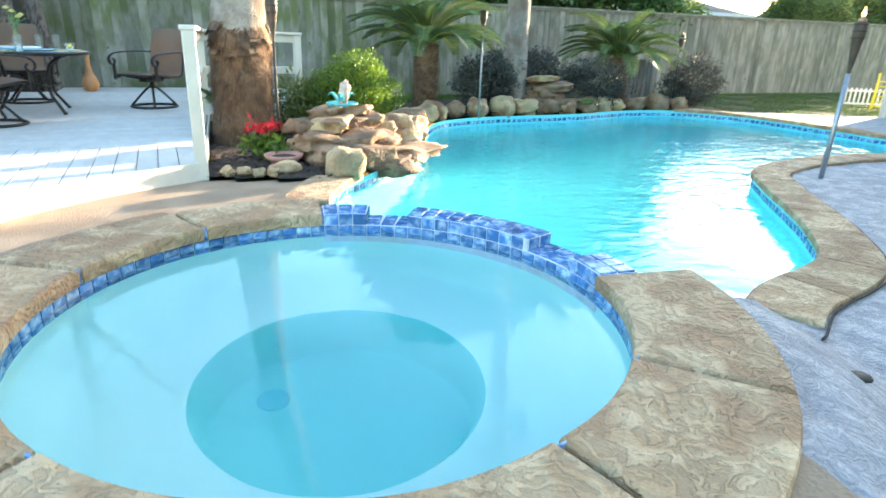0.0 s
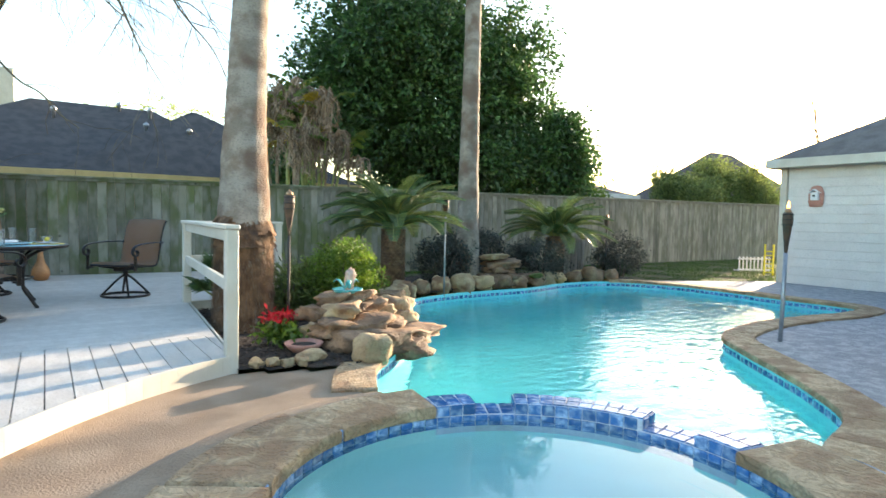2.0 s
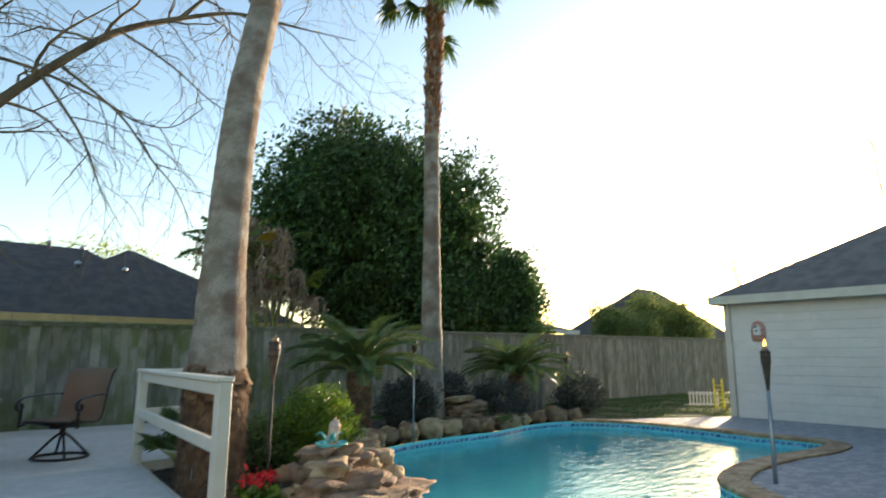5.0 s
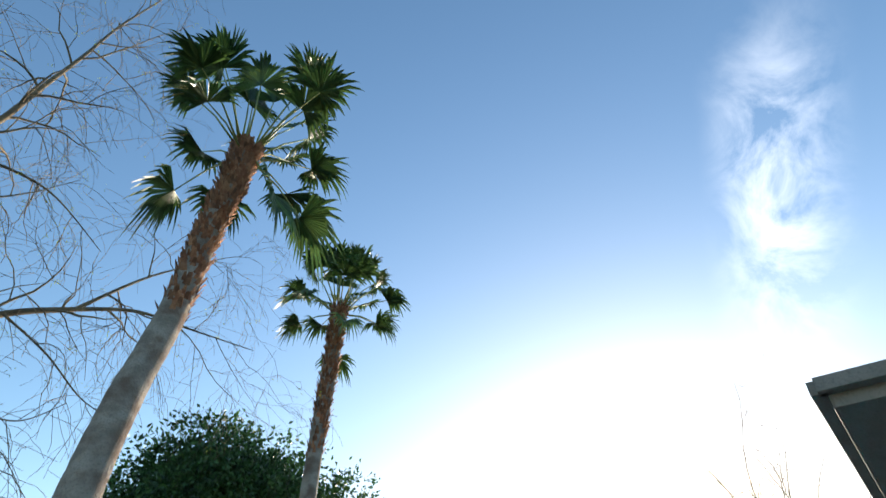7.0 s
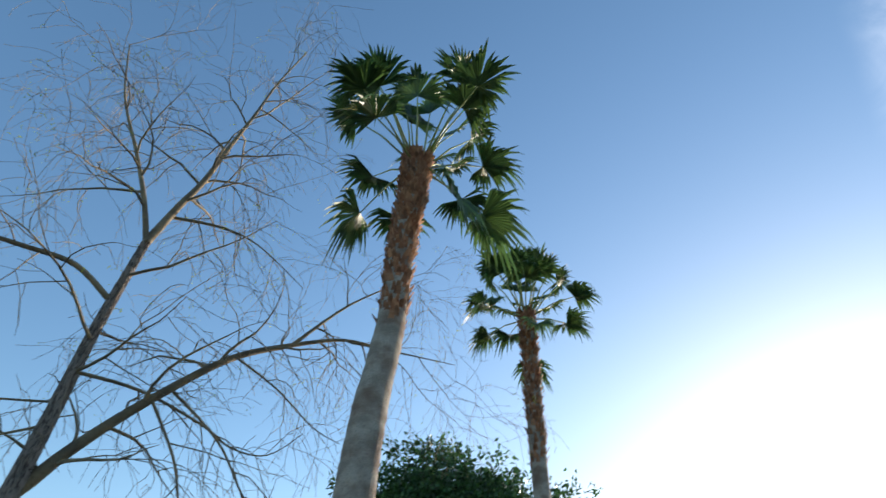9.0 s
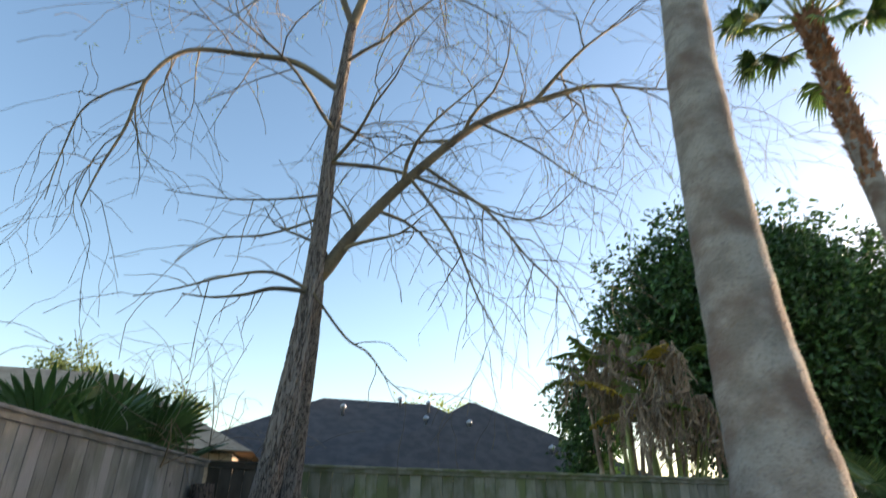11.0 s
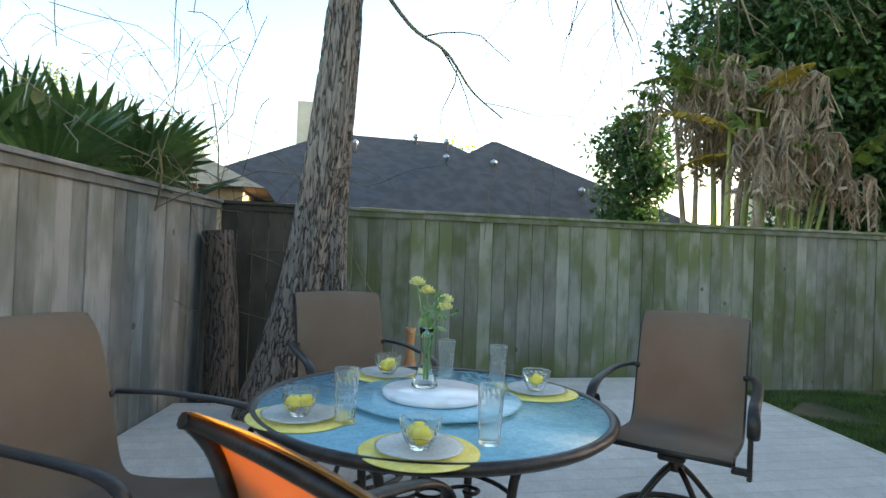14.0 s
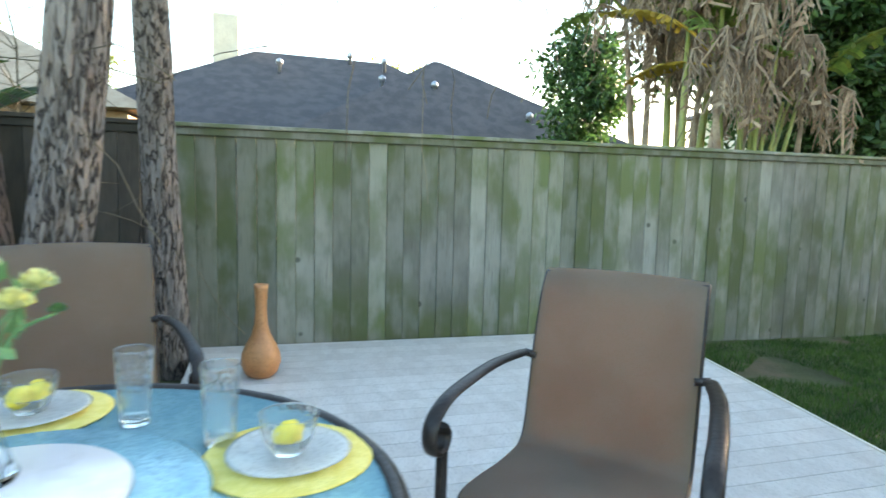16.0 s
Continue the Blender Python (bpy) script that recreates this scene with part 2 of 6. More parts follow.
def fence_mat(name, c1, c2, algae, amount):
    """Weathered boards: fine upright grain, a tone for each board, knots, and green algae in patches that run across the boards."""
    m = bpy.data.materials.new(name)
    m.use_nodes = True
    n, ln = m.node_tree.nodes, m.node_tree.links
    b = n["Principled BSDF"]
    tc, info, geo = n.new("ShaderNodeTexCoord"), n.new("ShaderNodeObjectInfo"), n.new("ShaderNodeNewGeometry")
    shift = n.new("ShaderNodeVectorMath")
    shift.operation = "MULTIPLY_ADD"
    ln.new(info.outputs["Random"], shift.inputs[0])
    shift.inputs[1].default_value = (17.0, 31.0, 23.0)
    ln.new(tc.outputs["Object"], shift.inputs[2])

    def tex(src, scale, stretch, detail=4.0):
        mp = n.new("ShaderNodeMapping")
        mp.inputs["Scale"].default_value = stretch
        ln.new(src, mp.inputs[0])
        q = n.new("ShaderNodeTexNoise")
        q.inputs["Scale"].default_value, q.inputs["Detail"].default_value = scale, detail
        ln.new(mp.outputs[0], q.inputs["Vector"])
        return q.outputs[0]

    def ramp(src, lo, hi, a=0.0, c=1.0):
        q = n.new("ShaderNodeMapRange")
        q.interpolation_type = "SMOOTHSTEP"
        q.inputs[1].default_value, q.inputs[2].default_value, q.inputs[3].default_value, q.inputs[4].default_value = lo, hi, a, c
        ln.new(src, q.inputs[0])
        return q.outputs[0]

    def mix(fac, a, c):
        q = n.new("ShaderNodeMix")
        q.data_type = "RGBA"
        for sock, val in ((q.inputs[0], fac), (q.inputs[6], a), (q.inputs[7], c)):
            if isinstance(val, tuple):
                sock.default_value = (*val, 1)
            else:
                ln.new(val, sock)
        return q.outputs[2]

    grain = tex(shift.outputs[0], 16, (6, 6, 0.35), 5.0)
    blotch = tex(shift.outputs[0], 3.0, (1.6, 1.6, 0.8))
    col = mix(ramp(blotch, 0.3, 0.7), c1, c2)
    col = mix(ramp(grain, 0.52, 0.80, 0.0, 0.55), col, tuple(v * 0.45 for v in c1))
    knots = n.new("ShaderNodeTexVoronoi")
    knots.inputs["Scale"].default_value = 2.6
    ln.new(shift.outputs[0], knots.inputs["Vector"])
    col = mix(ramp(knots.outputs["Distance"], 0.085, 0.045, 0.0, 0.8), col, tuple(v * 0.25 for v in c1))
    patches = ramp(tex(geo.outputs["Position"], 0.75, (1, 1, 1.3), 5.0), 0.33, 0.58, 0.0, amount)
    split = n.new("ShaderNodeSeparateXYZ")
    ln.new(geo.outputs["Position"], split.inputs[0])
    along = n.new("ShaderNodeMath")
    along.operation = "MULTIPLY"
    ln.new(patches, along.inputs[0])
    ln.new(ramp(split.outputs[0], 2.5, 7.0, 1.0, 0.3), along.inputs[1])
    patches = along.outputs[0]
    streak = ramp(blotch, 0.62, 0.40, 0.35, 1.0)
    both = n.new("ShaderNodeMath")
    both.operation = "MULTIPLY"
    ln.new(patches, both.inputs[0])
    ln.new(streak, both.inputs[1])
    col = mix(both.outputs[0], col, algae)
    tone = n.new("ShaderNodeHueSaturation")
    ln.new(ramp(info.outputs["Random"], 0.0, 1.0, 0.80, 1.22), tone.inputs["Value"])
    ln.new(col, tone.inputs["Color"])
    ln.new(tone.outputs[0], b.inputs["Base Color"])
    b.inputs["Roughness"].default_value = 0.88
    bp = n.new("ShaderNodeBump")
    bp.inputs["Strength"].default_value, bp.inputs["Distance"].default_value = 0.45, 0.012
    ln.new(grain, bp.inputs["Height"])
    ln.new(bp.outputs[0], b.inputs["Normal"])
    return m


M = {
    "fence": fence_mat("weathered fence wood", (0.145, 0.14, 0.118), (0.255, 0.248, 0.21), (0.10, 0.122, 0.048), 1.0),
    "fence_left": fence_mat("grey fence wood", (0.145, 0.142, 0.138), (0.245, 0.24, 0.235), (0.09, 0.10, 0.062), 0.4),
    "fence_dark": fence_mat("dark stained fence wood", (0.042, 0.034, 0.028), (0.075, 0.062, 0.05), (0.04, 0.042, 0.026), 0.3),
    "deck": mat("painted deck", (0.54, 0.51, 0.47), (0.62, 0.595, 0.555), 3, 40, 0.55, stretch=(3, 1, 1), vary=0.05, bump=0.15),
    "paint": mat("cream trim paint", (0.66, 0.61, 0.50), (0.72, 0.67, 0.57), 4, 260, 0.5, bump=0.05, vary=0.04),
    "patio": flaky_mat("grey stamped concrete", (0.38, 0.38, 0.405), (0.53, 0.53, 0.545), (0.32, 0.32, 0.35), 9.0, 0.012, 0.0),
    "walk": mat("tan aggregate concrete", (0.30, 0.205, 0.135), (0.40, 0.285, 0.195), 3, 90, 0.8, bump=0.5, c3=(0.31, 0.225, 0.16), big=0.9),
    "coping": flaky_mat("flagstone coping", (0.48, 0.30, 0.165), (0.64, 0.455, 0.275), (0.38, 0.205, 0.108), 6.0, 0.016, 0.10),
    # light absorbed by the water is put into these plaster colours, stronger where deep
    "plaster": mat("pool plaster with water tint", (0.085, 0.67, 0.74), (0.115, 0.72, 0.785), 1.2, 600, 0.6, bump=0),
    "well": mat("spa floor plaster with deep water tint", (0.15, 0.78, 0.77), (0.18, 0.82, 0.81), 1.2, 600, 0.6, bump=0),
    "spa_plaster": mat("spa plaster with shallow water tint", (0.52, 0.935, 0.90), (0.56, 0.945, 0.915), 1.2, 600, 0.6, bump=0),
    # the pale tone is glaze variation plus bright reflections put into the colour
    "tile": mat("blue glazed tile", (0.03, 0.145, 0.37), (0.44, 0.60, 0.78), 22, 90, 0.12, bump=0.05, vary=0.30, contrast=(0.40, 0.74)),
    "grout": mat("pale grout", (0.62, 0.64, 0.70), (0.70, 0.72, 0.76), 20, 90, 0.8),
    "mulch": mat("dark mulch", (0.035, 0.025, 0.02), (0.07, 0.05, 0.04), 25, 90, 0.95, bump=1.0),
    "mulch_chip": mat("bark chips", (0.04, 0.028, 0.022), (0.11, 0.075, 0.055), 9, 90, 0.9, bump=0.3, island=0.5),
    "soil": mat("lawn soil", (0.045, 0.055, 0.018), (0.075, 0.09, 0.03), 3, 80, 0.95, bump=0.8, c3=(0.12, 0.09, 0.05), big=1.5, mask=(0.55, 0.7)),
    "grass": mat("grass", (0.036, 0.09, 0.013), (0.075, 0.15, 0.024), 4, 30, 0.7, island=0.3, trans=0.3, bump=0),
    "rock": mat("tan boulder", (0.36, 0.25, 0.14), (0.52, 0.40, 0.24), 4, 40, 0.85, bump=0.8, vary=0.22, c3=(0.22, 0.12, 0.07), big=3.0, mask=(0.5, 0.65)),
    "slab": mat("brown ledge stone", (0.17, 0.10, 0.06), (0.32, 0.205, 0.125), 5, 40, 0.8, bump=0.9, vary=0.2),
    "leaf_tree": mat("glossy tree leaves", (0.036, 0.092, 0.027), (0.07, 0.155, 0.042), 2, 30, 0.4, island=0.5, trans=0.28, bump=0),
    "leaf_bush": mat("bright shrub leaves", (0.09, 0.17, 0.02), (0.16, 0.26, 0.03), 3, 30, 0.45, island=0.35, trans=0.35, bump=0),
    "leaf_dark": mat("dark shrub leaves", (0.045, 0.055, 0.045), (0.08, 0.085, 0.075), 3, 30, 0.6, island=0.4, trans=0.15, bump=0),
    "leaf_far": mat("far tree leaves", (0.11, 0.16, 0.045), (0.19, 0.235, 0.075), 2, 30, 0.6, island=0.4, trans=0.5, bump=0),
    "palm_leaf": mat("palm fan leaf", (0.045, 0.095, 0.026), (0.085, 0.15, 0.042), 3, 40, 0.4, island=0.4, trans=0.35, bump=0),
    "petiole": mat("palm leaf stalk", (0.20, 0.24, 0.06), (0.30, 0.32, 0.10), 5, 50, 0.5, bump=0.1),
    "palm_bark": mat("grey palm bark", (0.21, 0.175, 0.14), (0.34, 0.295, 0.245), 4, 40, 0.9, bump=0.9, stretch=(1.2, 1.2, 1.4), c3=(0.16, 0.105, 0.075), big=2.2, mask=(0.45, 0.66)),
    "palm_boot": mat("red-brown leaf bases", (0.20, 0.08, 0.04), (0.36, 0.18, 0.10), 8, 60, 0.9, bump=0.8, island=0.35),
    "fibre": mat("brown palm fibre", (0.11, 0.06, 0.034), (0.23, 0.135, 0.075), 10, 80, 0.95, bump=0.8, island=0.3),
    "cycad": mat("cycad leaf", (0.055, 0.105, 0.035), (0.12, 0.18, 0.06), 3, 40, 0.35, island=0.25, trans=0.25, bump=0),
    "bark": bark_mat("grey furrowed bark", (0.062, 0.046, 0.04), (0.285, 0.24, 0.212)),
    "bark_dark": bark_mat("dark rotting bark", (0.018, 0.013, 0.011), (0.12, 0.09, 0.078)),
    "twig": mat("bare twigs", (0.10, 0.078, 0.052), (0.21, 0.165, 0.10), 2, 30, 0.8, bump=0.2, island=0.3),
    "leaf_new": mat("fresh spring leaves", (0.25, 0.32, 0.03), (0.35, 0.40, 0.06), 3, 30, 0.6, island=0.3, trans=0.5, bump=0),
    "banana_leaf": mat("banana leaf", (0.10, 0.18, 0.03), (0.22, 0.26, 0.05), 3, 30, 0.5, island=0.3, trans=0.35, bump=0.1),
    "banana_ochre": mat("yellowing banana leaf", (0.42, 0.26, 0.03), (0.50, 0.36, 0.05), 3, 30, 0.5, island=0.2, trans=0.35, bump=0.1),
    "banana_dead": mat("dead banana leaves", (0.22, 0.15, 0.10), (0.40, 0.31, 0.225), 4, 40, 0.9, island=0.35, trans=0.2, bump=0.3),
    "shingle": mat("dark asphalt shingles", (0.045, 0.045, 0.05), (0.075, 0.072, 0.075), 3, 40, 0.9, bump=0.5, stretch=(1, 1, 1), vary=0.05),
    "shingle_tan": mat("tan shingles", (0.30, 0.22, 0.15), (0.40, 0.31, 0.22), 3, 40, 0.9, bump=0.4),
    "shingle_brown": mat("grey-brown shingles", (0.13, 0.11, 0.10), (0.19, 0.165, 0.15), 3, 40, 0.9, bump=0.4),
    "brick": mat("far house brick", (0.32, 0.22, 0.16), (0.40, 0.30, 0.22), 6, 50, 0.9),
    "cream_wall": mat("cream stucco", (0.62, 0.56, 0.44), (0.68, 0.62, 0.50), 3, 50, 0.8),
    "siding": mat("cream lap siding", (0.70, 0.645, 0.60), (0.76, 0.705, 0.66), 2, 50, 0.6, bump=0.1, vary=0.03),
    "fascia": mat("cream fascia", (0.60, 0.55, 0.46), (0.66, 0.61, 0.52), 3, 50, 0.5, bump=0.1),
    "fascia_gold": mat("ochre fascia", (0.50, 0.36, 0.16), (0.58, 0.43, 0.20), 3, 50, 0.6, bump=0.1),
    "soffit": mat("grey-brown soffit", (0.20, 0.17, 0.14), (0.26, 0.22, 0.19), 3, 50, 0.7),
    "metal": mat("dark bronze metal", (0.025, 0.02, 0.018), (0.05, 0.04, 0.035), 12, 70, 0.4, metal=0.6, bump=0.1),
    "sling": mat("taupe mesh sling", (0.165, 0.135, 0.105), (0.205, 0.17, 0.132), 5, 300, 0.8, bump=0.2, trans=0.4, glow=(0.74, 0.34, 0.05)),
    "terracotta": mat("terracotta", (0.42, 0.17, 0.06), (0.52, 0.24, 0.10), 5, 50, 0.45, bump=0.1),
    "pole": mat("grey steel pole", (0.35, 0.37, 0.40), (0.42, 0.44, 0.47), 5, 60, 0.4, metal=0.7, bump=0.05),
    "bamboo": mat("brown bamboo", (0.05, 0.03, 0.02), (0.10, 0.06, 0.038), 15, 60, 0.6, bump=0.3),
    "white": mat("white ceramic", (0.80, 0.80, 0.79), (0.84, 0.84, 0.83), 4, 60, 0.25, bump=0.03),
    "marble": mat("white marble", (0.80, 0.80, 0.80), (0.70, 0.71, 0.73), 4, 12, 0.2, bump=0.02),
    "mat_yellow": mat("yellow woven placemat", (0.75, 0.60, 0.14), (0.82, 0.68, 0.22), 30, 200, 0.85, bump=0.3),
    "lemon": mat("lemon skin", (0.85, 0.62, 0.03), (0.90, 0.70, 0.06), 12, 120, 0.45, bump=0.2),
    "petal": mat("pale yellow petals", (0.85, 0.80, 0.30), (0.90, 0.86, 0.45), 8, 60, 0.6, trans=0.3, island=0.1, bump=0),
    "stem": mat("green stem", (0.12, 0.25, 0.08), (0.18, 0.32, 0.12), 8, 60, 0.6, bump=0),
    "red": mat("red petals", (0.60, 0.01, 0.02), (0.75, 0.03, 0.04), 8, 60, 0.6, trans=0.2, island=0.25, bump=0),
    "coral": mat("coral pink shell", (0.60, 0.38, 0.28), (0.70, 0.52, 0.42), 15, 60, 0.5),
    "teal": mat("turquoise glaze", (0.05, 0.40, 0.42), (0.12, 0.52, 0.52), 12, 60, 0.25),
    "pinkclay": mat("pink-red clay", (0.48, 0.22, 0.17), (0.56, 0.30, 0.24), 8, 60, 0.8),
    "yellow_plastic": mat("yellow plastic", (0.70, 0.60, 0.02), (0.78, 0.68, 0.04), 5, 60, 0.4, bump=0.02),
    "black": mat("black rubber", (0.015, 0.015, 0.015), (0.03, 0.03, 0.03), 9, 60, 0.7),
    "brass": mat("brushed copper torch", (0.35, 0.20, 0.12), (0.45, 0.27, 0.16), 9, 60, 0.35, metal=0.9, bump=0.05),
    "water": glass_mat("pool water", (0.81, 0.985, 1.0), 0.0, 1.33, 0.22, 5.0),
    "spa_water": glass_mat("spa water", (0.97, 1.0, 1.0), 0.0, 1.33, 0.03, 3.0),
    "glass": glass_mat("clear glass", (0.97, 0.99, 0.99), 0.0, 1.2),
    "cut_glass": glass_mat("pressed clear glass", (0.97, 0.99, 0.99), 0.02, 1.3, frost=0.04),
    "tint_glass": mat("aqua frosted table glass", (0.16, 0.40, 0.49), (0.20, 0.46, 0.55), 30, 90, 0.12, bump=0.12, spec=0.7),
}

fire = bpy.data.materials.new("torch flame")
fire.use_nodes = True
fire.node_tree.nodes["Principled BSDF"].inputs["Base Color"].default_value = (0.8, 0.3, 0.05, 1)
fire.node_tree.nodes["Principled BSDF"].inputs["Emission Color"].default_value = (1.0, 0.36, 0.07, 1)
fire.node_tree.nodes["Principled BSDF"].inputs["Emission Strength"].default_value = 3.0
M["flame"] = fire

# ---- builders ----


class Mesh:
    """Gathers vertices and faces of one mesh."""

    def __init__(self):
        self.v, self.f, self.smooth = [], [], []

    def add(self, verts, faces, smooth=False):
        o = len(self.v)
        self.v.extend(tuple(p) for p in verts)
        self.f.extend(tuple(i + o for i in f) for f in faces)
        self.smooth.extend([smooth] * len(faces))

    def box(self, size, m=None, bevel=0.004):
        """A box centred at m with chamfered edges."""
        m = m or Matrix()
        h = [s / 2 for s in size]
        b = min(bevel, min(h) * 0.6)
        vs, ids = [], {}
        for sx in (-1, 1):
            for sy in (-1, 1):
                for sz in (-1, 1):
                    s = (sx, sy, sz)
                    for a in range(3):
                        p = [s[k] * (h[k] - (0 if k == a else b)) for k in range(3)]
                        ids[s, a] = len(vs)
                        vs.append(m @ Vector(p))
        fs = []
        for a in range(3):
            k, l = [q for q in range(3) if q != a]
            for sa in (-1, 1):
                c = []
                for i, j in ((-1, -1), (1, -1), (1, 1), (-1, 1)):
                    s = [0, 0, 0]
                    s[a], s[k], s[l] = sa, i, j
                    c.append(ids[tuple(s), a])
                fs.append(c if (sa > 0) == (a != 1) else c[::-1])
            for i in (-1, 1):
                for j in (-1, 1):
                    c = []
                    for w in (-1, 1):
                        s = [0, 0, 0]
                        s[a], s[k], s[l] = w, i, j
                        c.append((ids[tuple(s), k], ids[tuple(s), l]))
                    q = [c[0][0], c[1][0], c[1][1], c[0][1]]
                    fs.append(q if (i * j > 0) == (a == 1) else q[::-1])
        for s in [(x, y, z) for x in (-1, 1) for y in (-1, 1) for z in (-1, 1)]:
            q = [ids[s, 0], ids[s, 1], ids[s, 2]]
            fs.append(q if s[0] * s[1] * s[2] > 0 else q[::-1])
        self.add(vs, fs)
        return self

    def tube(self, pts, radii, n=8, closed=False, cap=True, flat=1.0):
        """A swept tube along pts. flat squeezes it in its second direction."""
        pts = [Vector(p) for p in pts]
        if isinstance(radii, (int, float)):
            radii = [radii] * len(pts)
        k = len(pts)
        up = None
        vs = []
        for i in range(k):
            a, b = (pts[i - 1], pts[(i + 1) % k]) if closed else (pts[max(i - 1, 0)], pts[min(i + 1, k - 1)])
            d = (b - a)
            d = d.normalized() if d.length > 1e-9 else Vector((0, 0, 1))
            if up is None:
                up = Vector((0, 0, 1)) if abs(d.z) < 0.9 else Vector((1, 0, 0))
            s = d.cross(up).normalized()
            up = s.cross(d).normalized()
            for j in range(n):
                w = 2 * math.pi * j / n
                vs.append(pts[i] + radii[i] * (math.cos(w) * s + math.sin(w) * flat * up))
        fs = []
        for i in range(k if closed else k - 1):
            for j in range(n):
                a, b = i * n + j, i * n + (j + 1) % n
                c, d = ((i + 1) % k) * n + (j + 1) % n, ((i + 1) % k) * n + j
                fs.append((a, d, c, b))
        self.add(vs, fs, True)
        if cap and not closed:
            o = len(self.v) - len(vs)
            self.f.append(tuple(o + j for j in range(n)))
            self.f.append(tuple(o + (k - 1) * n + j for j in reversed(range(n))))
            self.smooth += [False, False]
        return self

    def lathe(self, profile, n=24, m=None, wob=0.0, caps=True):
        """A turned shape: rows of (radius, height)."""
        m = m or Matrix()
        vs, fs = [], []
        for i, (r, z) in enumerate(profile):
            for j in range(n):
                w = 2 * math.pi * j / n
                q = r * (1 + wob * math.sin(3 * w + 9 * z))
                vs.append(m @ Vector((q * math.cos(w), q * math.sin(w), z)))
        for i in range(len(profile) - 1):
            for j in range(n):
                fs.append((i * n + j, i * n + (j + 1) % n, (i + 1) * n + (j + 1) % n, (i + 1) * n + j))
        self.add(vs, fs, True)
        o = len(self.v) - len(vs)
        for row, rev in ((0, True), (len(profile) - 1, False)):
            if caps and profile[row][0] > 1e-5:
                ring = [o + row * n + j for j in range(n)]
                self.f.append(tuple(ring[::-1] if rev else ring))
                self.smooth.append(False)
        return self

    def rock(self, size, m=None, seed=0, rough=0.25, sub=3, power=0.6):
        """A worn boulder: a lumpy sphere with flattened sides."""
        m = m or Matrix()
        bm = bmesh.new()
        bmesh.ops.create_icosphere(bm, subdivisions=sub, radius=1)
        off = Vector((seed * 3.1, seed * 1.7, seed * 0.9))
        for v in bm.verts:
            p = v.co.normalized()
            q = Vector([math.copysign(abs(c) ** power, c) for c in p])
            k = 0.94 + rough * noise.noise(p * 1.6 + off) + rough * 0.45 * noise.noise(p * 4.0 + off)
            v.co = Vector((q.x * size[0] / 2, q.y * size[1] / 2, q.z * size[2] / 2)) * k
        self.add([m @ v.co for v in bm.verts], [[v.index for v in f.verts] for f in bm.faces], True)
        bm.free()
        return self

    def make(self, name, material, parent=None, label="", m=None):
        me = bpy.data.meshes.new(name)
        me.from_pydata(self.v, [], self.f)
        me.polygons.foreach_set("use_smooth", self.smooth)
        me.materials.append(material)
        me.update()
        ob = new(name, me)
        if parent:
            ob.parent = parent
        if m:
            ob.matrix_basis = m
        if label:
            tagged(ob, label)
        return ob


def thing(name, label, category, m=None, group="", kind=""):
    ob = new(name)
    ob.empty_display_size = 0.1
    if m:
        ob.matrix_basis = m
    return tagged(ob, label, category, group, kind)


def big_mesh(name, verts, faces, material, parent=None, smooth=False):
    """A mesh from numpy rows; faces of one size."""
    me = bpy.data.meshes.new(name)
    k = faces.shape[1]
    me.vertices.add(len(verts))
    me.vertices.foreach_set("co", verts.astype(np.float32).ravel())
    me.loops.add(faces.size)
    me.loops.foreach_set("vertex_index", faces.astype(np.int32).ravel())
    me.polygons.add(len(faces))
    me.polygons.foreach_set("loop_start", np.arange(0, faces.size, k, dtype=np.int32))
    me.polygons.foreach_set("use_smooth", np.full(len(faces), smooth))
    me.materials.append(material)
    me.update(calc_edges=True)
    me.validate()
    ob = new(name, me)
    if parent:
        ob.parent = parent
    return ob


def leaves(rng, centres, length, width, down=0.3, out=None):
    """Leaf blades at the centres, pointing about; a diamond with a fold. Returns verts and faces."""
    n = len(centres)
    d = rng.normal(size=(n, 3))
    if out is not None:
        d = d * 0.8 + out
    d[:, 2] -= down
    d /= np.linalg.norm(d, axis=1)[:, None]
    s = np.cross(d, rng.normal(size=(n, 3)))
    s /= np.linalg.norm(s, axis=1)[:, None]
    u = np.cross(d, s)
    ln = length * rng.uniform(0.7, 1.3, (n, 1))
    wd = width * rng.uniform(0.7, 1.3, (n, 1)) / 2
    a, b = centres, centres + d * ln
    mid = centres + d * ln * 0.45
    v = np.stack([a, mid + s * wd + u * wd * 0.4, b, mid - s * wd + u * wd * 0.4], 1).reshape(-1, 3)
    f = np.arange(n * 4).reshape(n, 4)
    return v, f


def spline(pts, steps=6):
    """A smooth line through pts."""
    pts = [Vector(p) for p in pts]
    out = []
    for i in range(len(pts) - 1):
        p0, p1, p2, p3 = pts[max(i - 1, 0)], pts[i], pts[i + 1], pts[min(i + 2, len(pts) - 1)]
        for s in range(steps):
            t = s / steps
            out.append(0.5 * (2 * p1 + (p2 - p0) * t + (2 * p0 - 5 * p1 + 4 * p2 - p3) * t * t + (3 * p1 - p0 - 3 * p2 + p3) * t ** 3))
    out.append(pts[-1])
    return out


def loop_spline(pts, steps=8):
    p = [Vector(q) for q in pts]
    n = len(p)
    out = []
    for i in range(n):
        p0, p1, p2, p3 = p[i - 1], p[i], p[(i + 1) % n], p[(i + 2) % n]
        for s in range(steps):
            t = s / steps
            out.append(0.5 * (2 * p1 + (p2 - p0) * t + (2 * p0 - 5 * p1 + 4 * p2 - p3) * t * t + (3 * p1 - p0 - 3 * p2 + p3) * t ** 3))
    return out


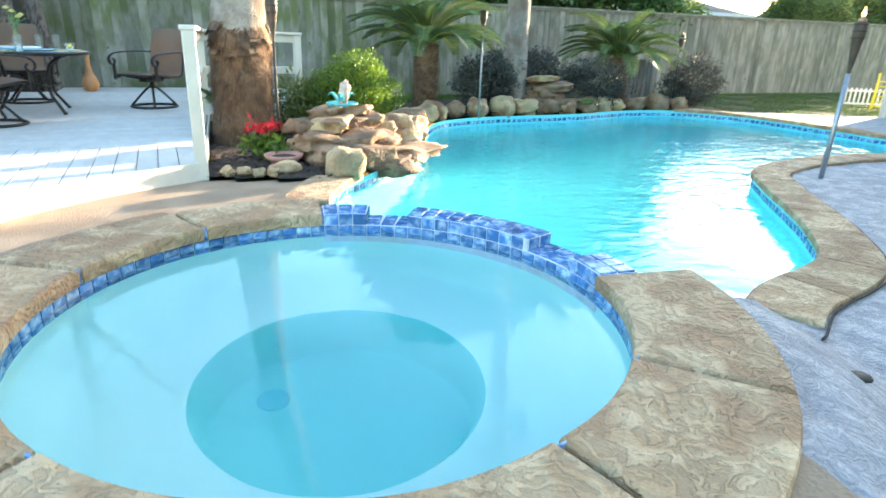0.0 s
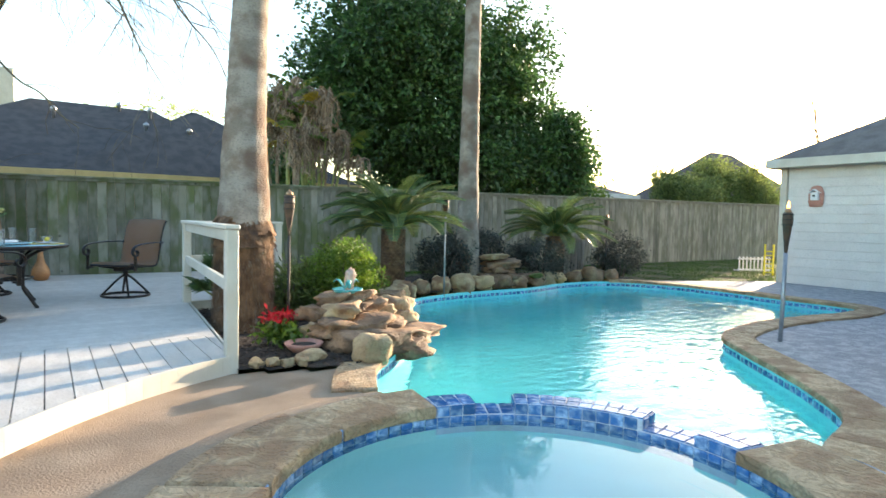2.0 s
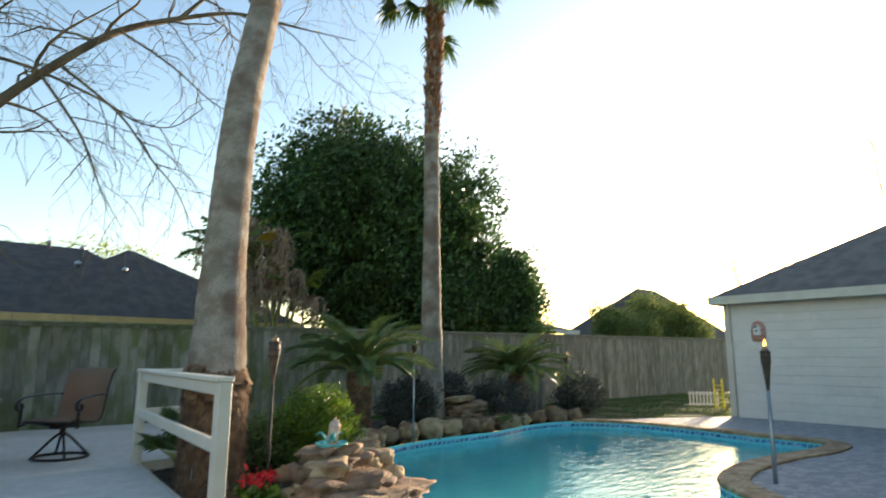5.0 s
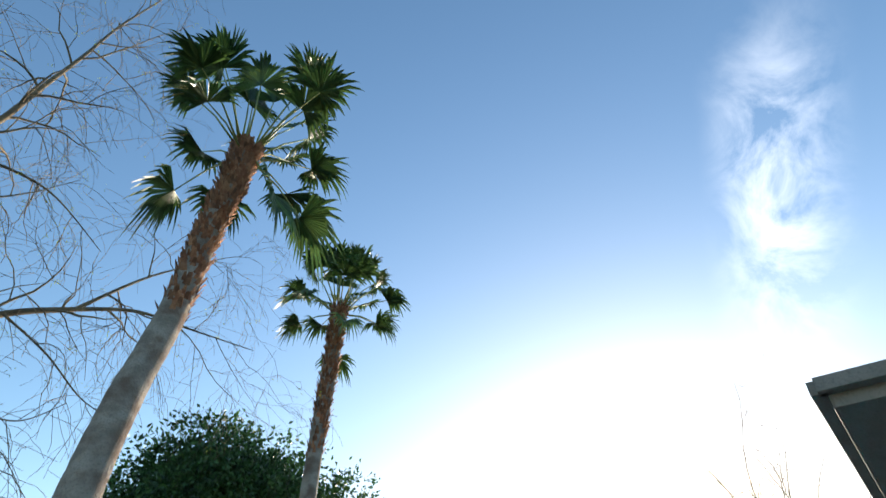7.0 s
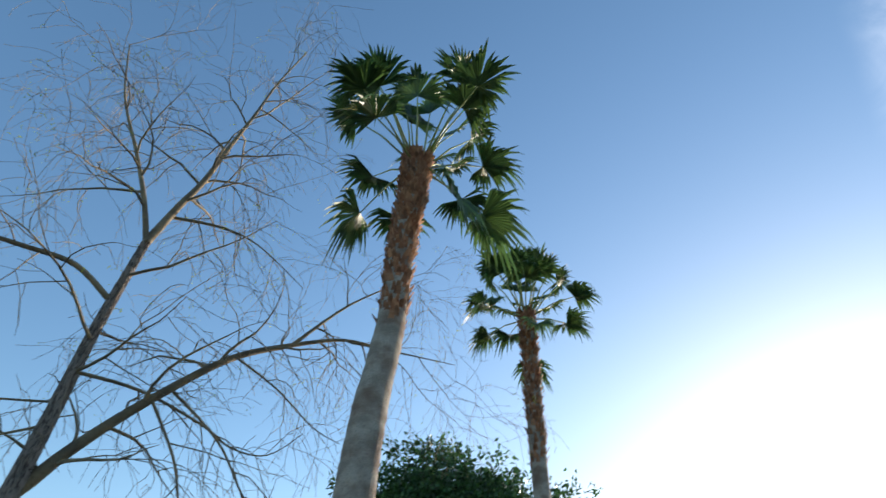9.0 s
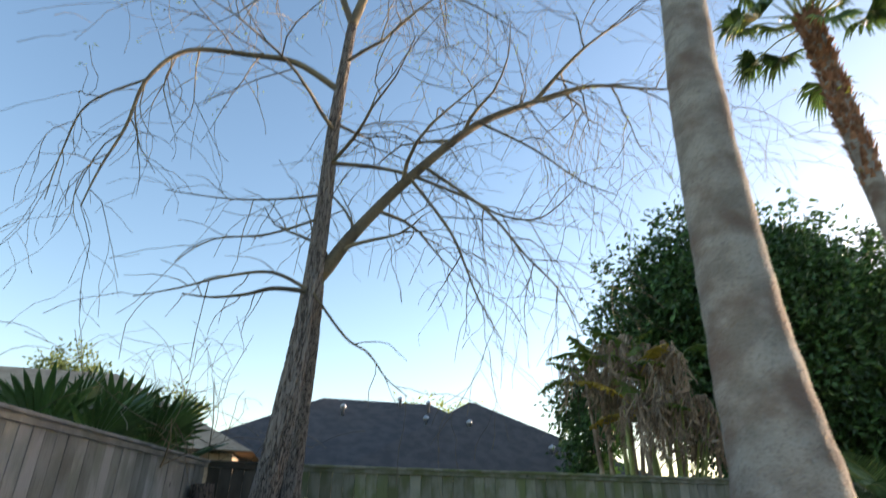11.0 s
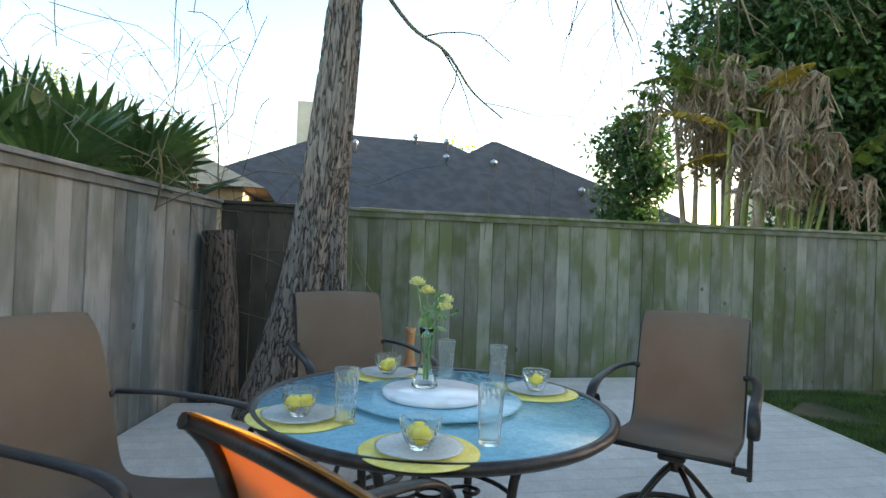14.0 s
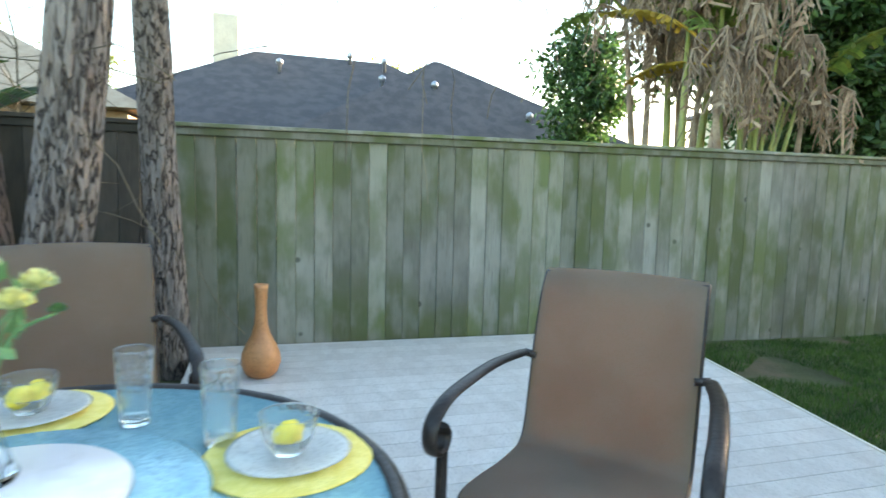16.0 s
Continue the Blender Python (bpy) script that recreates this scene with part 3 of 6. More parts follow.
def inside(poly, x, y):
    """Which of the points x, y lie in the polygon (numpy)."""
    px, py = np.array([p[0] for p in poly]), np.array([p[1] for p in poly])
    res = np.zeros(np.shape(x), bool)
    j = len(px) - 1
    for i in range(len(px)):
        with np.errstate(divide="ignore", invalid="ignore"):
            c = ((py[i] > y) != (py[j] > y)) & (x < (px[j] - px[i]) * (y - py[i]) / (py[j] - py[i]) + px[i])
        res ^= c
        j = i
    return res


def offset_loop(loop, d):
    """The closed loop (anticlockwise) moved outwards by d."""
    n = len(loop)
    out = []
    for i in range(n):
        t = (Vector(loop[(i + 1) % n]) - Vector(loop[i - 1]))
        q = Vector((t.y, -t.x)).normalized()
        out.append(Vector(loop[i][:2]) + q * d)
    return out

# ---- the plan ----
SPA = Vector((-0.805, 2.04))
SPA_R, SPA_TOP, SPA_WATER = 0.932, 0.30, 0.218
POOL_WATER = -0.12
FENCE_Y, FENCE_H = 12.34, 1.75
DECK_Z = 0.14
POST_A, POST_B, POST_C = Vector((-1.03, 5.17)), Vector((-0.77, 8.24)), Vector((0.43, 8.5))
# the water's edge of the pool, anticlockwise
POOL = loop_spline([(0.20, 1.75), (0.75, 1.80), (1.24, 2.02), (1.93, 2.19), (2.44, 2.61), (2.83, 3.04), (3.32, 3.62), (3.85, 4.12), (4.8, 4.36), (6.0, 4.36), (7.05, 4.22),
                    (7.9, 4.40), (8.0, 5.4), (8.15, 6.56), (8.15, 7.7), (7.75, 8.5), (7.1, 8.85), (6.2, 8.85), (5.1, 8.56), (4.2, 8.52), (3.3, 8.45), (2.5, 8.2), (2.05, 7.75), (1.65, 7.1),
                    (1.25, 6.3), (0.75, 5.55), (0.3, 5.05), (-0.06, 4.68), (-0.35, 4.1), (-0.55, 3.5), (-0.79, 2.6), (-0.4, 1.9)], 6)
POOL = [Vector(p[:2]) for p in POOL]


def on_circle(r, deg, z=None):
    p = SPA + r * Vector((math.cos(radians(deg)), math.sin(radians(deg))))
    return p if z is None else Vector((p.x, p.y, z))


def rise(x, y):
    """The height of the paving: it ramps up to the raised spa."""
    r = np.hypot(x - SPA.x, y - SPA.y)
    k = np.clip((1.95 - r) / 0.62, 0, 1)
    return 0.265 * k * k * (3 - 2 * k)


def paving(name, x0, x1, y0, y1, step, keep, height, material, label, parent=None, kind="structure", category="paving"):
    """A sheet of square cells, less those that keep() leaves out."""
    xs, ys = np.arange(x0, x1 + step / 2, step), np.arange(y0, y1 + step / 2, step)
    gx, gy = np.meshgrid(xs, ys)
    z = height(gx, gy)
    v = np.stack([gx.ravel(), gy.ravel(), z.ravel()], 1)
    nx = len(xs)
    ok = keep(gx[:-1, :-1] + step / 2, gy[:-1, :-1] + step / 2)
    j, i = np.nonzero(ok)
    a = j * nx + i
    f = np.stack([a, a + 1, a + nx + 1, a + nx], 1)
    used, inv = np.unique(f, return_inverse=True)
    ob = big_mesh(name, v[used], inv.reshape(f.shape), material, parent, True)
    return tagged(ob, label, category, kind=kind)


POOL_HOLE = offset_loop(POOL, 0.12)
DECK = [(-1.03, 5.17), (-1.24, 5.07), (-1.46, 4.95), (-1.69, 4.81), (-1.9, 4.65), (-2.09, 4.48), (-2.26, 4.30), (-2.53, 4.0), (-2.9, 3.68), (-3.4, 3.3), (-4.4, 2.85), (-5.9, 2.55), (-4.73, 8.3), (-4.1, 11.45), (-2.72, 11.45), (-2.72, 12.3),
        (1.16, 12.3), (1.04, 11.35), (0.74, 9.66), (0.46, 8.52), (-0.77, 8.24)]


def dry(x, y):
    return ~inside(POOL_HOLE, x, y) & (np.hypot(x - SPA.x, y - SPA.y) > 1.06)


BED = [(-1.0, 5.12), (-0.55, 4.98), (-0.12, 4.82), (0.3, 5.15), (1.7, 6.9), (2.3, 7.9), (4.0, 8.6), (6.3, 8.95), (7.6, 8.75), (8.6, 8.6), (9.1, 9.3), (8.2, 10.3), (4.5, 11.2), (2.6, 10.2), (1.4, 9.2), (0.5, 8.45), (-0.75, 8.2)]


def lumps(x, y, s, a):
    return a * (np.sin(x * s) * np.sin(y * s * 1.13 + 1) + 0.5 * np.sin(x * s * 2.3 + y * s * 1.9))


# ground: fine cells round the pool, wide ones to the horizon
def soil_height(x, y):
    return -0.03 + lumps(x, y, 2.1, 0.012)


paving("ground", -8, 24, -8, 14, 0.2, dry, soil_height, M["soil"], "short green lawn over bare soil by the fence", category="ground")
rim = np.array([(-8, -8), (24, -8), (24, 14), (-8, 14), (-900, -900), (900, -900), (900, 900), (-900, 900)], float)
far_v = np.concatenate([rim, np.full((8, 1), -0.04)], 1)
tagged(big_mesh("ground_far", far_v, np.array([(4, 5, 1, 0), (5, 6, 2, 1), (6, 7, 3, 2), (7, 4, 0, 3)]), M["soil"]), "open lawn beyond the neighbouring yards", "ground", kind="structure")


def is_walk(x, y):
    return (x < -0.35 - 0.25 * (y - 2)) | (y > 3)


def patio_zone(x, y):
    return dry(x, y) & ~is_walk(x, y) | (dry(x, y) & (x > 0.9) & (y < 8.55 - 0.5 * np.clip(x - 8.3, 0, 4)) & (x < 11.0) & ~inside(BED, x, y) & ((x > 7.5) | (y < 4.6)))


def walk_zone(x, y):
    return dry(x, y) & is_walk(x, y) & (x < 0.9) & ~inside(BED, x, y) & (y < 5.4) & ~((x > -1.0) & (y > 5.1))


paving("patio", -1.2, 11.0, -2, 8.8, 0.1, patio_zone, lambda x, y: rise(x, y) + lumps(x, y, 9, 0.003), M["patio"], "grey stamped concrete patio round the pool")
paving("walkway", -6.6, 0.9, -2, 5.4, 0.1, lambda x, y: walk_zone(x, y) & ~patio_zone(x, y), lambda x, y: rise(x, y) + 0.004, M["walk"], "tan exposed-aggregate concrete between spa and deck")
paving("planting_bed", -1.1, 8.2, 4.7, 11.4, 0.1, lambda x, y: inside(BED, x, y) & ~inside(POOL_HOLE, x, y), lambda x, y: 0.035 + lumps(x, y, 7, 0.012) + lumps(x, y, 17, 0.006), M["mulch"], "planting bed of dark mulch", category="garden bed")


# pool basin
def strip(name, rings, material, parent=None, closed=True, smooth=True):
    """Faces between rings of points."""
    n = len(rings[0])
    v = np.array([tuple(p) for r in rings for p in r], float)
    k = n if closed else n - 1
    f = []
    for i in range(len(rings) - 1):
        for j in range(k):
            f.append((i * n + j, i * n + (j + 1) % n, (i + 1) * n + (j + 1) % n, (i + 1) * n + j))
    return big_mesh(name, v, np.array(f), material, parent, smooth)


def ring(loop, z, d=0.0):
    return [(p[0], p[1], z) for p in (offset_loop(loop, d) if d else loop)]


pool = thing("swimming_pool", "free-form pool with turquoise water and blue tile band", "pool", kind="structure")
BASIN = [p if (p - SPA).length > 1.04 else SPA + (p - SPA).normalized() * 1.04 for p in POOL]
strip("basin_wall", [ring(BASIN, -1.35), ring(BASIN, -1.0), ring(BASIN, 0.0)], M["plaster"], pool)
cen = Vector((3.4, 5.6))
floor_rings = [[(cen.x + (p.x - cen.x) * k, cen.y + (p.y - cen.y) * k, -1.35 - 0.25 * (1 - k)) for p in POOL] for k in (0.0005, 0.5, 1.0)]
strip("basin_floor", floor_rings, M["plaster"], pool)
water = paving("water", -1.0, 8.6, 1.4, 9.2, 0.1, lambda x, y: inside(offset_loop(POOL, 0.06), x, y) & (np.hypot(x - SPA.x, y - SPA.y) > 0.95), lambda x, y: POOL_WATER + 0 * x, M["water"], "rippled turquoise pool water", category="water")
water.visible_shadow = False

# raised spa
spa = thing("spa", "round raised spa with water-tinted plaster and blue tile rim", "hot tub", kind="structure")
prof = [(0.490, -0.265), (0.51, -0.25), (0.80, -0.23), (0.88, -0.19), (SPA_R + 0.005, -0.08), (SPA_R + 0.005, 0.235)]
# the well's stronger aqua stands for light lost in deeper water
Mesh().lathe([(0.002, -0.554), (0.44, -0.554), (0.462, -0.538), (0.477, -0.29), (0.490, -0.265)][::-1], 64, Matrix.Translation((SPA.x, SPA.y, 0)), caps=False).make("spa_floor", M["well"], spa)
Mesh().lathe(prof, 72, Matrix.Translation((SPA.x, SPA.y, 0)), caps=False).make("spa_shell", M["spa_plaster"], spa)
Mesh().lathe([(1.06, -1.0), (1.06, 0.2), (SPA_R + 0.01, 0.2)], 72, Matrix.Translation((SPA.x, SPA.y, 0)), caps=False).make("spa_wall", M["grout"], spa)
Mesh().lathe([(0.004, -0.548), (0.05, -0.548), (0.058, -0.552), (0.06, -0.56)], 32, Matrix.Translation((SPA.x - 0.2, SPA.y + 0.22, 0))).make("drain_cover", M["plaster"], spa)
sw_mesh = Mesh()
sw_mesh.add([(SPA.x, SPA.y, SPA_WATER)] + [on_circle(SPA_R + 0.003, 5 * k, SPA_WATER) for k in range(72)], [(0, 1 + k, 1 + (k + 1) % 72) for k in range(72)], True)
sw = sw_mesh.make("spa_water", M["spa_water"])
tagged(sw, "still pale aqua spa water", "water", kind="structure")
sw.visible_shadow = False

# walls of the dam between spa and pool: pieces of the rim with tiles
DAM = [(67, 79), (17, 54.5), (-10, 1)]


def arc_block(name, r0, r1, a0, a1, z0, z1, material, parent, step=3.0):
    k = max(2, int(abs(a1 - a0) / step) + 1)
    mm = Mesh()
    an = np.linspace(a0, a1, k)
    vs = []
    for a in an:
        for r, z in ((r0, z0), (r1, z0), (r1, z1), (r0, z1)):
            vs.append(on_circle(r, a, z))
    fs = []
    for i in range(k - 1):
        for j in range(4):
            fs.append((i * 4 + j, i * 4 + (j + 1) % 4, i * 4 + 4 + (j + 1) % 4, i * 4 + 4 + j))
    fs += [(0, 3, 2, 1), tuple((k - 1) * 4 + j for j in range(4))]
    mm.add(vs, fs)
    return mm.make(name, material, parent)


for a0, a1 in DAM:
    arc_block("dam_wall", SPA_R - 0.004, SPA_R + 0.155, a0, a1, 0.243, SPA_TOP - 0.004, M["grout"], spa)
arc_block("dam_sill", SPA_R - 0.004, SPA_R + 0.155, -10, 79, 0.05, 0.243, M["grout"], spa)


# coping slabs
def slab(name, outline, z, thick, material, parent, label="", seed=0):
    """A stone slab: an outline with worn edges and an uneven top."""
    n = len(outline)
    c = sum((Vector(p) for p in outline), Vector((0, 0))) / n
    rows = []
    for k, dz in ((0.985, -thick), (1.0, -thick * 0.6), (1.0, -0.012), (0.975, 0.0), (0.80, 0.003), (0.4, 0.002)):
        rows.append([(c.x + (p[0] - c.x) * k, c.y + (p[1] - c.y) * k, z + dz + (0.006 * noise.noise(Vector((p[0] * 4 * k, p[1] * 4, seed))) if dz > -0.01 else 0)) for p in outline])
    mm = Mesh()
    vs = [p for r in rows for p in r]
    fs = [(i * n + j, i * n + (j + 1) % n, (i + 1) * n + (j + 1) % n, (i + 1) * n + j) for i in range(len(rows) - 1) for j in range(n)]
    fs.append(tuple((len(rows) - 1) * n + j for j in range(n)))
    mm.add(vs, fs, False)
    return mm.make(name, material, parent, label)


coping = thing("coping", "flagstone coping slabs round pool and spa", "coping", kind="structure")
cuts = [79, 112, 147, 182, 215, 250, 284, 312, 350]
for i in range(len(cuts) - 1):
    a0, a1 = cuts[i] + 0.5, cuts[i + 1] - 0.5
    w = [0.30, 0.34, 0.36, 0.36, 0.36, 0.37, 0.37, 0.37][i]
    an = np.linspace(a0, a1, 10)
    slab("slab", [on_circle(SPA_R - 0.02, a) for a in an[::-1]] + [on_circle(SPA_R + w, a) for a in an], SPA_TOP, 0.055, M["coping"], coping, seed=i)
# along the pool: from the spa round to the far rocks
n_pool = len(POOL)
outer, inner = offset_loop(POOL, 0.30), offset_loop(POOL, -0.02)
start = min(range(n_pool), key=lambda i: (POOL[i] - Vector((0.95, 1.9))).length)
end = min(range(n_pool), key=lambda i: (POOL[i] - Vector((7.4, 8.72))).length)
i, s = start, 0
while i < end:
    j = min(i + (5, 4, 6, 5)[s % 4], end)
    k0, k1 = range(i, j + 1), range(j, i - 1, -1)
    o = [outer[k].copy() for k in k0]
    for p in (0, -1):
        o[p] += (o[1 if p == 0 else -2] - o[p]).normalized() * 0.004
    nn = [inner[k].copy() for k in k1]
    slab("slab", o + nn, 0.03, 0.05, M["coping"], coping, seed=20 + s)
    i, s = j, s + 1
i0 = min(range(n_pool), key=lambda i: (POOL[i] - Vector((0.15, 4.9))).length)
slab("slab", [outer[k] for k in range(i0, i0 + 10)] + [inner[k] for k in range(i0 + 9, i0 - 1, -1)], 0.03, 0.05, M["coping"], coping, seed=60)

joint = Mesh().tube([(p.x, p.y, 0.012 + float(rise(p.x, p.y))) for p in offset_loop(POOL, 0.315)[start - 2:start + 34]], 0.006, 5).make("expansion_joint", M["black"], coping)

# ---- deck ----
deck = thing("deck", "low deck of pale grey painted boards with cream skirt", "deck", kind="structure")


def clip(poly, axis, v, keep_less):
    """The part of a polygon on one side of a line."""
    out = []
    for a, b in zip(poly, poly[1:] + poly[:1]):
        ia, ib = (a[axis] <= v) == keep_less, (b[axis] <= v) == keep_less
        if ia:
            out.append(a)
        if ia != ib:
            t = (v - a[axis]) / (b[axis] - a[axis])
            out.append((a[0] + (b[0] - a[0]) * t, a[1] + (b[1] - a[1]) * t))
    return out


def prism(name, poly, z0, z1, material, parent):
    n = len(poly)
    mm = Mesh()
    mm.add([(p[0], p[1], z0) for p in poly] + [(p[0], p[1], z1) for p in poly], [tuple(range(n - 1, -1, -1)), tuple(range(n, 2 * n))] + [(j, (j + 1) % n, n + (j + 1) % n, n + j) for j in range(n)])
    return mm.make(name, material, parent)


def boards(axis, lo, hi, step, gap, poly):
    v = lo
    while v < hi:
        q = clip(clip(poly, axis, v + gap / 2, False), axis, min(v + step, hi) - gap / 2, True)
        if len(q) > 2:
            prism("board", q, DECK_Z - 0.03, DECK_Z, M["deck"], deck)
        v += step


SPLIT = 6.02
front_zone, back_zone = clip(DECK, 1, SPLIT - 0.003, True), clip(DECK, 1, SPLIT + 0.003, False)
boards(0, -5.97, -0.7, 0.145, 0.0075, front_zone)
boards(1, SPLIT, 12.31, 0.145, 0.0035, back_zone)
prism("joist_bed", [(p[0] * 0.995 - 0.01, p[1]) for p in DECK], 0.005, DECK_Z - 0.035, M["black"], deck)


def skirt(points, h0, h1, thick, material, parent, name="skirt_board"):
    for a, b in zip(points, points[1:]):
        a, b = Vector(a), Vector(b)
        d = b - a
        c = (a + b) / 2
        Mesh().box((d.length + 0.004, thick, h1 - h0), Matrix.Translation((c.x, c.y, (h0 + h1) / 2)) @ Matrix.Rotation(math.atan2(d.y, d.x), 4, "Z"), 0.003).make(name, material, parent)


front_edge = spline([(p[0], p[1], 0) for p in DECK[:12]], 2)
skirt([(p.x + 0.01, p.y - 0.02) for p in front_edge], 0.0, DECK_Z + 0.004, 0.022, M["paint"], deck)
skirt([(-1.0, 5.2), (-0.745, 8.22), (0.47, 8.5), (0.76, 9.65), (1.06, 11.34), (1.18, 12.3)], 0.0, DECK_Z + 0.003, 0.02, M["paint"], deck)

railing = thing("deck_railing", "cream painted wooden deck railing at the corner", "railing")
for p in (POST_A, POST_B, POST_C):
    Mesh().box((0.09, 0.09, 1.09), Matrix.Translation((p.x, p.y, 0.545)), 0.005).make("post", M["paint"], railing)
for a, b in ((POST_A, POST_B), (POST_B, POST_C)):
    d = b - a
    c = (a + b) / 2
    turn = Matrix.Rotation(math.atan2(d.y, d.x), 4, "Z")
    Mesh().box((d.length + 0.10, 0.115, 0.035), Matrix.Translation((c.x, c.y, 1.1075 + (0.003 if a is POST_A else 0))) @ turn, 0.006).make("top_rail", M["paint"], railing)
    Mesh().box((d.length - 0.09, 0.04, 0.09), Matrix.Translation((c.x, c.y, 1.045)) @ turn, 0.005).make("upper_rail", M["paint"], railing)
    Mesh().box((d.length - 0.09, 0.04, 0.09), Matrix.Translation((c.x, c.y, 0.66)) @ turn, 0.005).make("lower_rail", M["paint"], railing)

# ---- fences ----


def fence(name, a, b, material, label, seed, climb=0.0):
    rng = random.Random(seed)
    a, b = Vector(a), Vector(b)
    d = (b - a)
    length = d.length
    ob = thing(name, label, "fence", Matrix.Translation((a.x, a.y, 0)) @ Matrix.Rotation(math.atan2(d.y, d.x), 4, "Z") @ Matrix.Rotation(radians(-climb), 4, "Y"), kind="structure")
    shapes = []
    for w in (0.1382, 0.1388, 0.1394):
        me = Mesh().box((w, 0.018, FENCE_H + 0.34), Matrix.Translation((0, 0, FENCE_H / 2 - 0.175)), 0.003)
        first = me.make("board", material, ob, m=Matrix.Translation((0, 0, -40)))
        shapes.append(first.data)
        bpy.data.objects.remove(first)
    x = 0.07
    while x < length:
        board = new("board", shapes[rng.randrange(3)])
        board.parent = ob
        board.matrix_basis = pose(x, rng.uniform(-0.006, 0.006) + 0.012, rng.uniform(-0.02, 0.0) + 0.02, 0, rng.uniform(-0.05, 0.05), rng.uniform(-0.8, 0.8))
        x += 0.1425
    Mesh().box((length, 0.13, 0.03), Matrix.Translation((length / 2, 0.02, FENCE_H + 0.03)), 0.004).make("cap_board", material, ob)
    Mesh().box((length, 0.02, 0.055), Matrix.Translation((length / 2, -0.012, FENCE_H - 0.014)), 0.003).make("trim_board", material, ob)
    for z in (0.35, 1.0, 1.6):
        Mesh().box((length, 0.035, 0.085), Matrix.Translation((length / 2, 0.045, z)), 0.003).make("stringer", material, ob)
    return ob


fence("fence_corner", (-3.94, FENCE_Y), (-3.0, FENCE_Y), M["fence_dark"], "dark brown stained fence panel in the corner", 3)
fence("fence_back", (-2.99, FENCE_Y), (23.0, FENCE_Y), M["fence"], "weathered board fence, grey and green with algae", 1, 0.62)
fence("fence_left", (-7.4, -4.2), (-3.96, 12.30), M["fence_left"], "weathered grey-brown board fence beside the deck", 2)

# ---- garage and houses ----


def hip_roof(mm, x0, x1, y0, y1, z, ridge, h, over=0.45):
    """A hip roof over a rectangle: ridge is (xa, ya, xb, yb)."""
    xa, ya, xb, yb = ridge
    e = [(x0 - over, y0 - over, z), (x1 + over, y0 - over, z), (x1 + over, y1 + over, z), (x0 - over, y1 + over, z)]
    r = [(xa, ya, h), (xb, yb, h)]
    if abs(xb - xa) >= abs(yb - ya):
        fs = [(0, 1, 5, 4), (1, 2, 5), (2, 3, 4, 5), (3, 0, 4)]
    else:
        fs = [(0, 1, 4), (1, 2, 5, 4), (2, 3, 5), (3, 0, 4, 5)]
    mm.add(e + r, fs + [(3, 2, 1, 0)])


garage = thing("garage", "cream lap-sided garage with a brown hip roof", "garage")
GX0, GX1, GY0, GY1, GZ = 11.0, 18.0, 0.3, 7.03, 2.55
Mesh().box((GX1 - GX0 - 0.04, GY1 - GY0 - 0.04, GZ), Matrix.Translation(((GX0 + GX1) / 2, (GY0 + GY1) / 2, GZ / 2))).make("wall", M["siding"], garage)
for face in range(2):
    z = 0.10
    while z < GZ - 0.05:
        if face == 0:
            m = Matrix.Translation((GX0 + 0.008, (GY0 + GY1) / 2, z)) @ Matrix.Rotation(radians(4), 4, "Y")
            Mesh().box((0.014, GY1 - GY0 - 0.16, 0.205), m, 0.003).make("siding_board", M["siding"], garage)
        else:
            m = Matrix.Translation(((GX0 + GX1) / 2, GY1 - 0.008, z)) @ Matrix.Rotation(radians(4), 4, "X")
            Mesh().box((GX1 - GX0 - 0.16, 0.014, 0.205), m, 0.003).make("siding_board", M["siding"], garage)
        z += 0.185
for x, y in ((GX0, GY1), (GX0, GY0), (GX1, GY1)):
    Mesh().box((0.13, 0.13, GZ), Matrix.Translation((x, y, GZ / 2 + 0.002)), 0.006).make("corner_board", M["fascia"], garage)
roof = Mesh()
hip_roof(roof, GX0, GX1, GY0, GY1, GZ + 0.06, (14.4, 3.67, 14.6, 3.67), 4.72, 0.27)
roof.make("roof", M["shingle_brown"], garage)
for a, b in (((GX0 - 0.28, GY0 - 0.28), (GX0 - 0.28, GY1 + 0.28)), ((GX0 - 0.28, GY1 + 0.28), (GX1 + 0.28, GY1 + 0.28))):
    skirt([a, b], GZ - 0.10, GZ + 0.08, 0.03, M["fascia"], garage, "fascia_board")

back_house = thing("neighbour_house", "neighbouring house with a dark grey hip roof", "house")
Mesh().box((13.5, 9.0, 2.4), Matrix.Translation((0.9, 27.0, 1.2))).make("wall", M["brick"], back_house)
r1, r2 = Mesh(), Mesh()
hip_roof(r1, -7.0, 5.0, 22.5, 31.5, 2.47, (-2.6, 26.6, 1.4, 26.6), 5.25)
r1.make("roof", M["shingle"], back_house)
hip_roof(r2, -1.5, 7.6, 22.0, 27.0, 2.45, (2.5, 25.0, 2.7, 25.0), 5.12)
r2.make("roof_wing", M["shingle"], back_house)
skirt([(-7.45, 22.04), (-1.95, 22.04)], 2.27, 2.49, 0.03, M["fascia_gold"], back_house, "fascia_board")
skirt([(-1.95, 21.53), (8.05, 21.53)], 2.25, 2.47, 0.03, M["fascia_gold"], back_house, "fascia_board")
Mesh().box((0.7, 0.7, 2.4), Matrix.Translation((-3.4, 26.8, 5.0))).make("chimney", M["cream_wall"], back_house)
